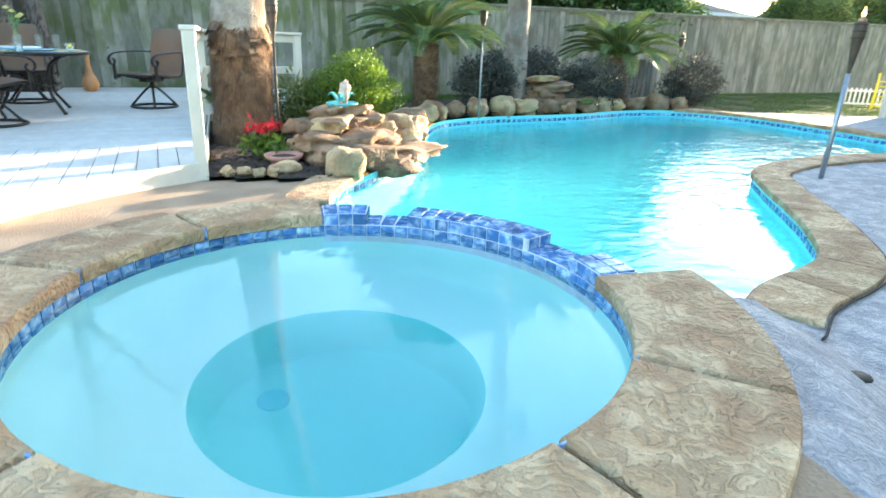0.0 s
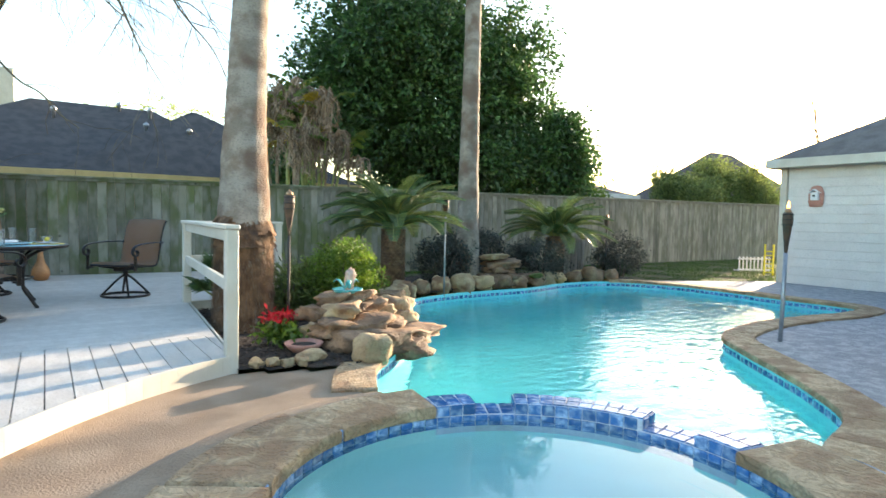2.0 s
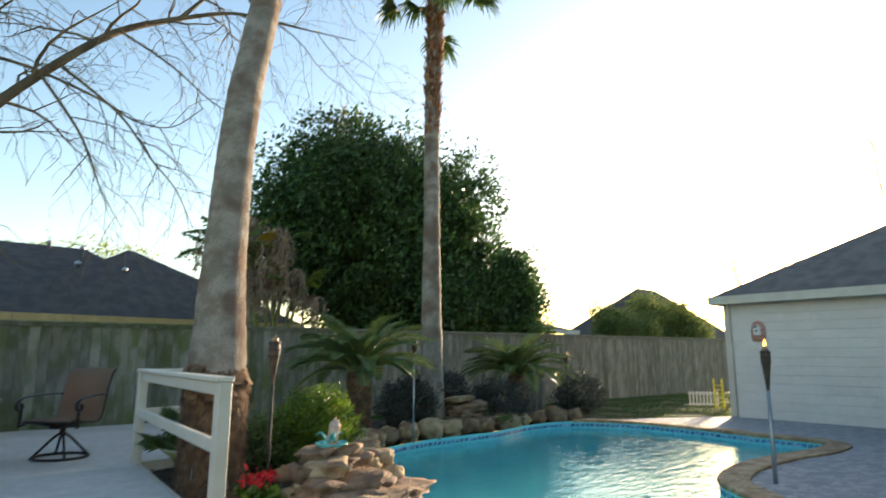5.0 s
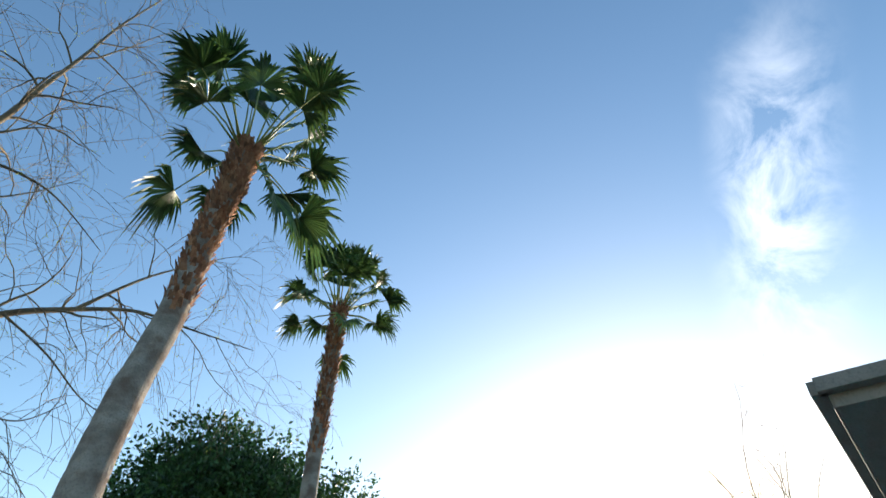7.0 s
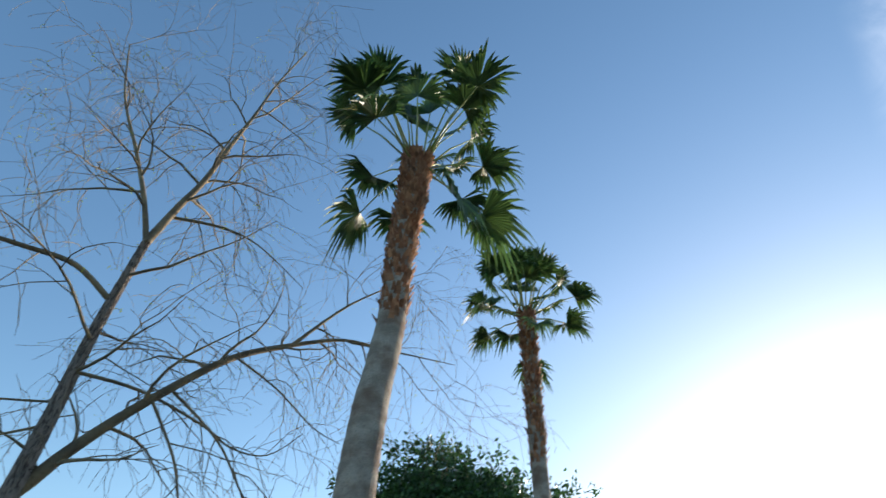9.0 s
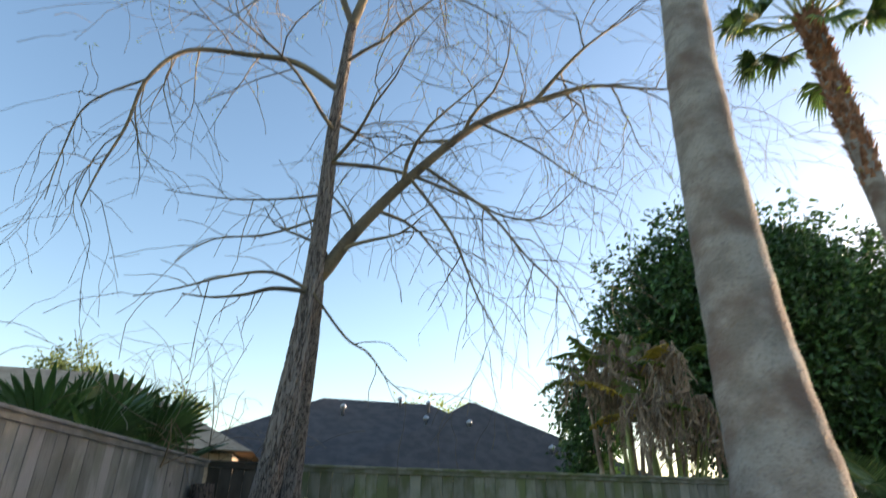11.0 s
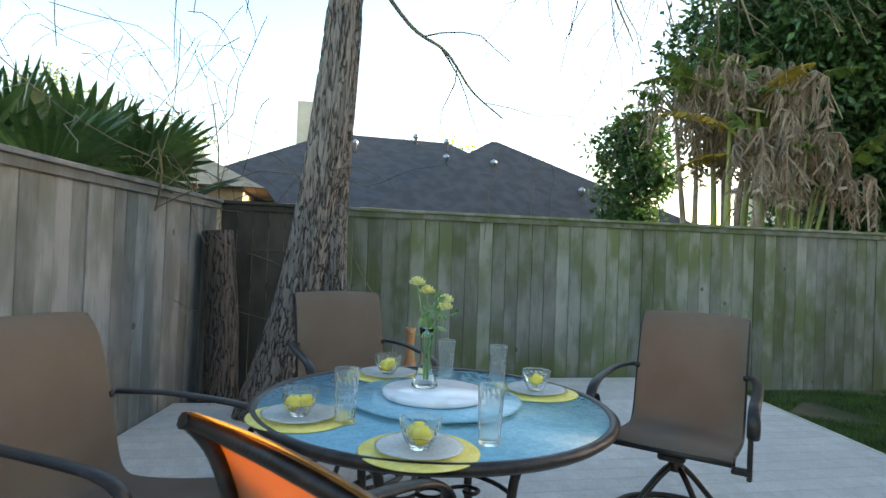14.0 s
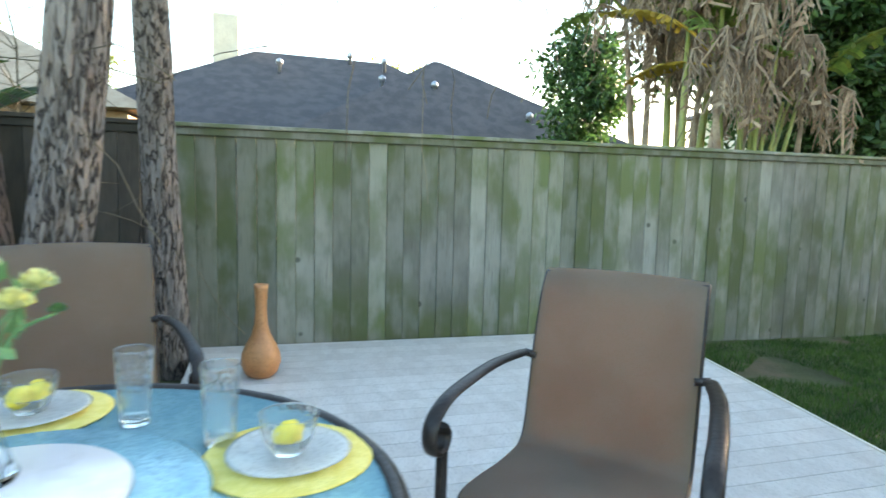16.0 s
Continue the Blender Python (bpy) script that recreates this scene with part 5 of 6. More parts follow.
for p, d, ln, r in (((-2.90, 10.8, 5.3), (0.5, -0.8, 0.3), 2.2, 0.028), ((-2.9, 10.83, 6.0), (0.3, 0.9, 0.4), 2.2, 0.03), ((-2.85, 10.8, 7.0), (0.8, -0.5, 0.5), 2.4, 0.03), ((-2.9, 10.8, 5.8), (-0.6, -0.8, 0.3), 2.4, 0.03)):
    grow(limbs, rr, wander(rr, p, d, ln, 8, 0.02, 0.12), r, 0.004, 2, buds)
tagged(limbs.make("branchwork", M["twig"], bare), "bare grey limbs and drooping twigs", kind="stuff")
rng = np.random.default_rng(9)
pick = np.array([tuple(b) for b in buds if b.z > 5.5])
pick = np.repeat(pick[rng.random(len(pick)) < 0.35], 4, 0)
v, f = leaves(rng, pick + rng.normal(scale=0.04, size=pick.shape), 0.06, 0.014, 0.6)
big_mesh("new_leaves", v, f, M["leaf_new"], bare)

# ---- plants of the bed and beyond ----


def shrub(name, centre, radii, count, size, material, label, seed, leaf_w=0.5):
    g = np.random.default_rng(seed)
    ob = thing(name, label, "shrub")
    x, y, z = centre
    for i in range(7):
        w = i * 0.9
        Mesh().tube([(x + 0.05 * math.cos(w), y + 0.05 * math.sin(w), 0.0), (x + radii[0] * 0.3 * math.cos(w), y + radii[1] * 0.3 * math.sin(w), z), (x + radii[0] * 0.6 * math.cos(w), y + radii[1] * 0.6 * math.sin(w), z + radii[2] * 0.5)], [0.016, 0.011, 0.005], 5).make("stem", M["bark"], ob)
    lb = lobed(g, centre, radii, 34, min(radii) * 0.36) + [(x, y, z, radii[0] * 0.8, radii[1] * 0.8, radii[2] * 0.8)] * 2
    crown(g, lb, count, size, size * leaf_w, material, ob, "foliage", 0.0, 0.45)
    return ob


shrub("boxwood_shrub", (0.80, 7.3, 0.46), (0.58, 0.52, 0.46), 20000, 0.036, M["leaf_bush"], "rounded yellow-green clipped shrub behind the rocks", 21, 0.6)
shrub("dark_shrub", (3.75, 9.35, 0.48), (0.62, 0.45, 0.46), 6000, 0.05, M["leaf_dark"], "dark grey-purple shrub in the bed", 22)
shrub("dark_shrub", (4.35, 9.75, 0.50), (0.5, 0.45, 0.46), 5000, 0.05, M["leaf_dark"], "dark grey-purple shrub beside the slender palm", 26)
shrub("dark_shrub", (6.0, 9.25, 0.50), (0.66, 0.5, 0.45), 6500, 0.05, M["leaf_dark"], "dark grey-purple shrub behind the stone ledge", 23)
shrub("dark_shrub", (5.3, 10.1, 0.62), (0.5, 0.45, 0.42), 4000, 0.05, M["leaf_dark"], "small dark shrub near the fence", 27)
shrub("dark_shrub", (8.35, 9.15, 0.52), (0.66, 0.55, 0.48), 6500, 0.05, M["leaf_dark"], "round dark shrub at the end of the bed", 24)
shrub("fern", (0.2, 7.3, 0.28), (0.28, 0.3, 0.30), 1800, 0.10, M["leaf_far"], "soft green fern beside the clipped shrub", 25, 0.25)

# neighbours' trees
for nm, c, rd, n, sz, ml, lb, sd in (
        ("far_tree", (20.4, 15.6, 2.5), (1.9, 1.4, 0.9), 9000, 0.13, "leaf_far", "sunlit green tree top beyond the fence", 31),
        ("far_tree", (25.6, 16.6, 2.6), (3.4, 1.8, 1.7), 34000, 0.14, "leaf_far", "sunlit green tree top beyond the fence", 32),
        ("magnolia_tree", (4.75, 20.0, 3.3), (0.95, 0.95, 1.75), 6500, 0.17, "leaf_tree", "dark-leaved narrow tree behind the back fence", 33),
        ("far_tree", (3.0, 36.0, 5.2), (4.2, 2.5, 2.0), 7000, 0.16, "leaf_new", "pale yellow-green tree crown behind a roof", 34),
        ("far_tree", (-13.5, 33.0, 5.8), (2.2, 2.0, 2.2), 4500, 0.2, "leaf_far", "green tree behind a tan roof", 35),
        ("far_tree", (-8.6, 31.0, 4.9), (1.2, 1.2, 1.3), 2500, 0.18, "leaf_far", "green tree behind a tan roof", 36),
        ("far_tree", (13.2, 15.2, 2.2), (1.6, 1.2, 1.2), 5000, 0.1, "leaf_bush", "bright green sunlit shrub behind the fence", 37)):
    g = np.random.default_rng(sd)
    ob = thing(nm, lb, "tree")
    Mesh().tube([(c[0], c[1], -0.05), (c[0] + 0.1, c[1], c[2] * 0.5), (c[0], c[1], c[2] + rd[2] * 0.6)], [0.16, 0.12, 0.04], 8).make("trunk", M["bark"], ob)
    crown(g, lobed(g, c, rd, 30, min(rd) * 0.42) + [(*c, rd[0] * 0.6, rd[1] * 0.6, rd[2] * 0.6)], n, sz, sz * 0.5, M[ml], ob)


def bare_far(base, height, spread, seed, label, stems=5, thin=1.0, lean=(0, 0)):
    q = random.Random(seed)
    ob = thing("bare_tree", label, "tree")
    mm, bd = Mesh(), []
    for i in range(stems):
        w = 6.283 * i / stems + q.random()
        d = Vector((math.cos(w) * spread + lean[0], math.sin(w) * spread + lean[1], 1))
        line = wander(q, (base[0], base[1], base[2]), d, height * q.uniform(0.75, 1.05), 11, -0.01, 0.17)
        grow(mm, q, line, 0.05 * thin * height / 5, 0.008, 2, bd, -0.03)
    Mesh().tube([(base[0], base[1], -0.05), base], [0.09 * thin * height / 4, 0.06 * thin * height / 4], 7).make("trunk", M["bark"], ob)
    tagged(mm.make("branchwork", M["twig"], ob), "thin bare branches", kind="stuff")
    return ob


bare_far((27.0, 12.6, 3.2), 7.6, 0.55, 41, "leafless tree beyond the garage", 9, 0.5)
bare_far((23.4, 5.0, 4.6), 8.6, 0.42, 42, "leafless tree behind the garage roof", 12, 0.5)
bare_far((17.8, 19.5, 1.5), 4.2, 0.4, 43, "leafless tree beyond the fence", 5)
bare_far((24.5, 20.0, 1.5), 4.6, 0.4, 44, "leafless tree beyond the fence", 5)
bare_far((-4.35, 12.85, 0.3), 3.0, 0.28, 45, "thin leafless shrub behind the fence corner", 6, 0.35)

# fan palm seedlings
for nm, base, n, sz, sd, lb, tilt in (("young_fan_palm", (-5.25, 12.9, 1.1), 11, 1.0, 51, "young fan palm leaves rising over the fence", 0.0),
                                      ("young_fan_palm", (-5.35, 11.2, 1.0), 10, 0.9, 52, "young fan palm leaves rising over the fence", 0.0),
                                      ("small_fan_palm", (-0.42, 7.75, 0.06), 7, 0.42, 53, "small green fan palm below the railing", 0.0)):
    q = random.Random(sd)
    ob = thing(nm, lb, "palm")
    if base[2] > 0.5:
        Mesh().tube([(base[0], base[1], -0.05), base], [0.12, 0.1], 8).make("trunk", M["fibre"], ob)
    for i in range(n):
        w = i * 2.399
        lf, st = Mesh(), Mesh()
        fan_leaf(lf, st, q, base, w, radians(80 - 50 * i / n), sz * q.uniform(1.0, 1.25), sz * q.uniform(0.8, 1.0), 0.12, 24)
        st.make("stalk", M["petiole"], lf.make("frond", M["palm_leaf"], ob))

# banana clump
banana = thing("banana_clump", "frost-killed banana plants with ragged brown leaves", "banana plant")
q = random.Random(61)
for i in range(15):
    x, y = 2.85 + q.gauss(0, 0.42), 13.4 + q.gauss(0, 0.35)
    h = q.uniform(2.1, 3.9)
    lean = (q.uniform(-0.35, 0.4), q.uniform(-0.25, 0.2))
    top = Vector((x + lean[0], y + lean[1], h))
    Mesh().tube([(x, y, -0.05), (x + lean[0] * 0.4, y + lean[1] * 0.4, h * 0.55), top], [0.06, 0.045, 0.022], 8).make("stem", M["banana_dead" if i % 4 else "petiole"], banana)
    for k in range(10):
        w = q.uniform(0, 6.283)
        pitch = q.uniform(0.4, 1.45)
        o = Vector((math.cos(w), math.sin(w), 0))
        side = Vector((-o.y, o.x, 0))
        is_dead = q.random() < 0.74
        pts, p, a = [], top.copy(), pitch
        ln = q.uniform(0.8, 1.5)
        bend_at = q.choice((1, 1, 2, 3))
        for s in range(9):
            pts.append(p.copy())
            p = p + (o * math.cos(a) + Vector((0, 0, math.sin(a)))) * ln / 8
            a -= ((0.15 if s < bend_at else 0.95) if is_dead else 0.16) * q.uniform(0.7, 1.3)
            a = max(a, -1.54)
        blade = Mesh()
        blade.tube(pts, [0.02 - 0.0018 * s for s in range(9)], 4)
        tgt = blade
        for s in range(1 if is_dead else 3, 8):
            for t in range(4):
                f = t / 4
                b0 = pts[s].lerp(pts[s + 1], f)
                b1 = pts[s].lerp(pts[s + 1], min(f + (0.20 if is_dead else 0.27), 1))
                wd = 0.30 * math.sin(math.pi * (s + f) / 8.3) * (q.uniform(0.35, 0.95) if is_dead else 0.62 * q.uniform(0.94, 1.06))
                for sg in (-1, 1):
                    if q.random() < (0.3 if is_dead else 0.05):
                        continue
                    hang = Vector((0, 0, -wd * (1.7 if is_dead else 0.35) * q.uniform(0.4, 1.5)))
                    out = side * sg * wd * (0.38 * q.uniform(0.3, 1.5) if is_dead else 0.95) + (o * q.gauss(0, 0.05) if is_dead else Vector())
                    j = Vector((q.gauss(0, 0.05 if is_dead else 0.03), q.gauss(0, 0.05 if is_dead else 0.03), 0))
                    mid = hang * 0.3
                    tgt.add([b0, b1, b1 + out * 0.6 + mid, b1 + out + hang + j, b0 + out + hang + j, b0 + out * 0.6 + mid], [(0, 1, 2, 5), (5, 2, 3, 4)])
        blade.make("leaf", M["banana_dead" if is_dead else "banana_ochre" if k == 4 else "banana_leaf"], banana, "brown dry hanging leaf" if is_dead else "yellowing leaf" if k == 4 else "green torn leaf")

for i in range(12):
    w = q.uniform(-1.0, 1.0)
    b = (2.9 + 0.14 * w, 13.05 + q.uniform(-0.15, 0.1), 0.0)
    e = (2.9 + 0.62 * w, b[1] - q.uniform(-0.15, 0.2), q.uniform(2.4, 3.1))
    Mesh().tube(spline([b, (b[0] + 0.1 * w, b[1], 1.2), e], 5), [0.045 - 0.003 * k for k in range(11)], 7).make("leaf_stalk", M["petiole"], banana)

# stump post in the corner
Mesh().tube(spline([(-3.82, 11.86, -0.02), (-3.83, 11.88, 0.7), (-3.90, 11.9, 1.5)], 6), [0.17, 0.16, 0.15, 0.145, 0.14, 0.14, 0.14, 0.135, 0.135, 0.13, 0.13, 0.13, 0.13], 14).make("tree_stump", M["bark_dark"])
tagged(bpy.data.objects["tree_stump"], "tall dark cut tree stump in the fence corner", "stump")

# ---- rocks ----


def boulder(p, size, seed, material="rock", label="worn tan boulder at the pool's edge", name="boulder", rz=0.0, tilt=0.0, group="boulders at the pool's edge"):
    ledge = name != "boulder"
    m = pose(p[0], p[1], p[2], tilt + (7 * math.sin(seed * 2.3) if ledge else 0), 6 * math.sin(seed * 1.7) if ledge else 0, rz)
    ob = Mesh().rock(size, None, seed, 0.5 if ledge else 0.32, power=0.56 if ledge else 0.78).make(name, M[material], m=m)
    return tagged(ob, label, "rock", group)


q = random.Random(71)
line_pts = [p for p in offset_loop(POOL, 0.20) if (p.y > 6.6 and p.x < 7.9 and not (p.x > 7.3 and p.y < 8.6))]
line_pts.sort(key=lambda p: p.x + 0.2 * p.y)
last = None
sd = 0
for p in line_pts:
    if p.x > 7.8 or (last and (p - last).length < 0.36):
        continue
    last = p
    sd += 1
    s = q.uniform(0.32, 0.46)
    tone = "slab" if q.random() < 0.3 else "rock"
    boulder((p.x + q.uniform(-0.03, 0.03), p.y + 0.05, 0.09 + q.uniform(-0.02, 0.03)), (s * q.uniform(0.95, 1.25), s * 0.9, s * q.uniform(0.65, 0.95)), sd, tone, rz=q.uniform(0, 180))
    if q.random() < 0.35:
        boulder((p.x + q.uniform(-0.1, 0.15), p.y + 0.33, 0.10), (0.26, 0.24, 0.22), sd + 50, "rock", "small tan stone behind the pool's edge", rz=q.uniform(0, 180))
boulder((0.04, 4.92, 0.12), (0.30, 0.28, 0.30), 90, label="large rounded tan boulder beside the waterfall")
boulder((-0.40, 5.16, 0.06), (0.30, 0.17, 0.12), 91, label="flat pale stone in the mulch", rz=10)
for i, (x, y) in enumerate(((-0.62, 5.06), (-0.72, 5.12), (-0.52, 5.03), (-0.85, 5.14))):
    boulder((x, y, 0.06), (0.11, 0.08, 0.07), 92 + i, label="small stone edging the mulch bed", name="stone", rz=40 * i, group="edging stones")
# the waterfall by the clipped shrub
fall = [((0.05, 5.35, 0.10), (0.5, 0.4, 0.26), 0, "rock"), ((0.33, 5.25, 0.10), (0.5, 0.4, 0.24), 20, "slab"), ((0.62, 5.55, 0.06), (0.55, 0.5, 0.17), 35, "slab"), ((0.95, 5.78, 0.04), (0.55, 0.45, 0.14), 40, "slab"), ((0.52, 5.22, 0.01), (0.42, 0.36, 0.2), 50, "slab"),
        ((-0.12, 5.75, 0.12), (0.36, 0.36, 0.26), 80, "rock"), ((-0.05, 5.55, 0.26), (0.46, 0.34, 0.18), 10, "rock"), ((0.28, 5.55, 0.28), (0.46, 0.40, 0.17), 60, "slab"), ((0.56, 5.80, 0.22), (0.42, 0.42, 0.16), 30, "slab"),
        ((-0.10, 5.90, 0.38), (0.36, 0.32, 0.2), 25, "rock"), ((0.12, 5.78, 0.43), (0.42, 0.34, 0.17), 70, "rock"), ((0.36, 6.0, 0.42), (0.5, 0.42, 0.2), 15, "slab"), ((0.18, 6.1, 0.52), (0.44, 0.36, 0.16), 45, "slab"), ((0.70, 6.15, 0.25), (0.34, 0.3, 0.28), 5, "rock"), ((0.93, 6.30, 0.2), (0.32, 0.3, 0.3), 5, "rock"),
        ((1.12, 6.45, 0.13), (0.32, 0.3, 0.28), 65, "rock"), ((0.98, 6.12, 0.10), (0.34, 0.3, 0.26), 85, "rock"), ((1.3, 6.75, 0.12), (0.34, 0.3, 0.3), 15, "rock"), ((0.36, 6.02, 0.56), (0.36, 0.28, 0.12), 0, "slab")]
for i, (p, s, rz, tone) in enumerate(fall):
    boulder((p[0] + 0.05, p[1], p[2] * (0.74 if p[2] > 0.2 else 1)), (s[0], s[1], s[2] * 0.85), 110 + i, "slab" if i % 3 == 0 else tone, "stacked tan ledge stone of the waterfall", "waterfall_stone", rz, group="stones of the waterfall")
# second mound behind the far edge
for i, (p, s, rz, tone) in enumerate([((4.55, 8.95, 0.12), (0.6, 0.5, 0.26), 0, "slab"), ((5.05, 8.95, 0.12), (0.62, 0.5, 0.24), 20, "slab"), ((4.75, 9.0, 0.28), (0.6, 0.45, 0.16), 10, "slab"), ((4.85, 9.05, 0.42), (0.75, 0.5, 0.13), -10, "slab"), ((4.7, 9.1, 0.53), (0.5, 0.42, 0.12), 5, "rock"), ((5.45, 8.85, 0.10), (0.4, 0.4, 0.22), 0, "slab"), ((4.2, 8.9, 0.12), (0.36, 0.3, 0.22), 30, "rock")]):
    boulder(p, s, 140 + i, tone, "stacked red-brown ledge stone behind the pool", "ledge_stone", rz, group="stones of the far ledge")

# frog-like spout and little spill
spout = thing("fountain_spout", "small green fountain spout on the stones", "fountain")
Mesh().rock((0.30, 0.14, 0.09), pose(5.35, 8.66, 0.2), 5, 0.4).make("spout_body", M["leaf_far"], spout)
Mesh().tube(spline([(5.4, 8.6, 0.2), (5.42, 8.5, 0.17), (5.43, 8.45, 0.02), (5.43, 8.44, -0.12)], 4), 0.014, 6).make("water_jet", M["glass"], spout)

# sculpture on the waterfall
sculpture = thing("garden_sculpture", "coral pink and turquoise shell sculpture on the rocks", "sculpture", pose(0.33, 6.04, 0.445))
Mesh().lathe([(0.02, -0.015), (0.12, 0.0), (0.155, 0.035), (0.15, 0.045), (0.11, 0.02), (0.01, 0.012)], 28).make("bowl", M["teal"], sculpture)
Mesh().rock((0.09, 0.09, 0.24), pose(0.02, 0, 0.12, 0, 8, 0), 8, 0.5).make("shell", M["coral"], sculpture)
for w in (20, 140, 250):
    Mesh().tube(spline([(0.03 * math.cos(radians(w)), 0.03 * math.sin(radians(w)), 0.05), (0.10 * math.cos(radians(w)), 0.10 * math.sin(radians(w)), 0.13), (0.15 * math.cos(radians(w)), 0.15 * math.sin(radians(w)), 0.10)], 5), [0.03, 0.03, 0.029, 0.028, 0.026, 0.024, 0.02, 0.017, 0.014, 0.01, 0.005], 8, flat=0.4).make("fin", M["teal"], sculpture)

dish = thing("clay_dish", "round pink-red clay dish of gravel on the mulch", "dish", pose(-0.36, 5.42, 0.05))
Mesh().lathe([(0.10, 0), (0.15, 0.05), (0.165, 0.075), (0.155, 0.08), (0.13, 0.06), (0.01, 0.055)], 30).make("saucer", M["pinkclay"], dish)
Mesh().lathe([(0.118, 0.056), (0.07, 0.066), (0.005, 0.068)], 20).make("gravel", M["mulch"], dish)

plant = thing("poinsettia", "poinsettia with red bracts over green leaves", "flower", pose(-0.44, 5.78, 0.04) @ Matrix.Scale(0.85, 4))
g = np.random.default_rng(81)
c = g.normal(size=(260, 3)) * (0.11, 0.11, 0.05) + (0, 0, 0.15)
v, f = leaves(g, c, 0.09, 0.05, 0.0)
big_mesh("leaves", v, f, M["leaf_bush"], plant)
c = g.normal(size=(120, 3)) * (0.075, 0.075, 0.025) + (0, 0, 0.31)
v, f = leaves(g, c, 0.07, 0.035, 0.0)
big_mesh("bract_cluster", v, f, M["red"], plant)
for i in range(6):
    Mesh().tube([(0, 0, 0), (0.05 * math.cos(i), 0.05 * math.sin(i), 0.15), (0.07 * math.cos(i), 0.07 * math.sin(i), 0.3)], 0.004, 5).make("stem", M["stem"], plant)


# ---- torches ----
def torch(p, top, pole_top, pole_mat, r, label, tilt=(0, 0)):
    ob = thing("garden_torch", label, "torch", pose(p[0], p[1], p[2], tilt[0], tilt[1], 0), "torches round the pool")
    h = top - p[2]
    pt = pole_top - p[2]
    Mesh().tube([(0, 0, -0.03), (0, 0, pt)], r, 12).make("pole", M[pole_mat], ob)
    Mesh().lathe([(r * 0.7, pt - 0.02), (r * 0.8, pt + 0.02), (0.045, h - 0.16), (0.05, h - 0.15), (0.05, h - 0.03), (0.038, h - 0.02), (0.03, h - 0.02)], 14).make("basket", M["bamboo"], ob)
    for k in range(3):
        Mesh().tube([(0.052 * math.cos(w), 0.052 * math.sin(w), h - 0.15 + 0.055 * k) for w in np.linspace(0, 6.2832, 15)[:-1]], 0.005, 5, closed=True).make("binding", M["black"], ob)
    Mesh().lathe([(0.03, h - 0.03), (0.034, h), (0.012, h + 0.015), (0.008, h + 0.035), (0.001, h + 0.036)], 12).make("wick_cap", M["brass"], ob)
    return ob


lit = torch((4.18, 3.69, 0.0), 1.37, 0.93, "pole", 0.021, "garden torch with bamboo head on a grey steel pole", (0.4, 0.6))
Mesh().lathe([(0.001, 1.385), (0.012, 1.395), (0.016, 1.41), (0.010, 1.44), (0.003, 1.465), (0.0005, 1.47)], 10).make("flame", M["flame"], lit, "small orange flame")
torch((-0.29, 6.01, 0.0), 1.42, 1.02, "black", 0.013, "dark bamboo garden torch beside the thick palm")
torch((3.13, 8.42, 0.0), 1.55, 1.25, "pole", 0.014, "thin garden torch behind the pool's edge")
torch((7.6, 8.95, 0.0), 1.36, 1.0, "black", 0.013, "dark garden torch at the far end of the bed")

# ---- garage side ----
bird = thing("birdhouse", "white birdhouse on a wooden plaque on the siding", "birdhouse", pose(10.975, 6.39, 1.62))
Mesh().lathe([(0.001, 0), (0.12, 0.01), (0.15, 0.1), (0.15, 0.3), (0.1, 0.42), (0.001, 0.45)], 20, Matrix.Diagonal((0.12, 1, 1, 1))).make("plaque", M["pinkclay"], bird)
Mesh().box((0.09, 0.14, 0.16), Matrix.Translation((-0.06, 0, 0.22)), 0.004).make("box", M["white"], bird)
for s in (-1, 1):
    Mesh().box((0.14, 0.13, 0.014), Matrix.Translation((-0.07, s * 0.045, 0.325)) @ Matrix.Rotation(radians(-38 * s), 4, "X"), 0.002).make("roof_board", M["white"], bird)
Mesh().lathe([(0.001, 0), (0.025, 0.001), (0.025, 0.006)], 16, pose(-0.107, 0, 0.23, 0, -90, 0)).make("entrance_hole", M["black"], bird)

rack = thing("white_rack", "low white slatted rack standing on the grass", "rack", pose(13.7, 9.05, -0.02, 0, 0, -35) @ Matrix.Scale(0.8, 4))
for z in (0.06, 0.42):
    Mesh().box((1.1, 0.03, 0.05), Matrix.Translation((0, 0, z))).make("rail", M["white"], rack)
for i in range(9):
    Mesh().box((0.05, 0.02, 0.5), Matrix.Translation((-0.5 + 0.125 * i, -0.02, 0.25))).make("slat", M["white"], rack)
for s in (-1, 1):
    Mesh().box((0.05, 0.35, 0.04), Matrix.Translation((s * 0.5, 0.15, 0.02))).make("foot", M["white"], rack)

toy = thing("yellow_slide", "bright yellow plastic frame leaning by the garage", "toy", pose(12.75, 8.18, 0.0, 0, 0, 27) @ Matrix.Scale(0.68, 4))
for s in (-1, 1):
    Mesh().tube(spline([(-0.45, 0.14 * s, 0.02), (-0.1, 0.14 * s, 0.5), (0.25, 0.14 * s, 1.0), (0.3, 0.14 * s, 1.1)], 4), 0.03, 8).make("rail", M["yellow_plastic"], toy)
    Mesh().tube([(0.3, 0.14 * s, 1.05), (0.5, 0.14 * s, 0.0)], 0.025, 8).make("leg", M["yellow_plastic"], toy)
for k in range(6):
    t = 0.1 + 0.15 * k
    Mesh().tube([(-0.45 + 0.7 * t, -0.14, 0.02 + 0.98 * t), (-0.45 + 0.7 * t, 0.14, 0.02 + 0.98 * t)], 0.02, 6).make("rung", M["yellow_plastic"], toy)

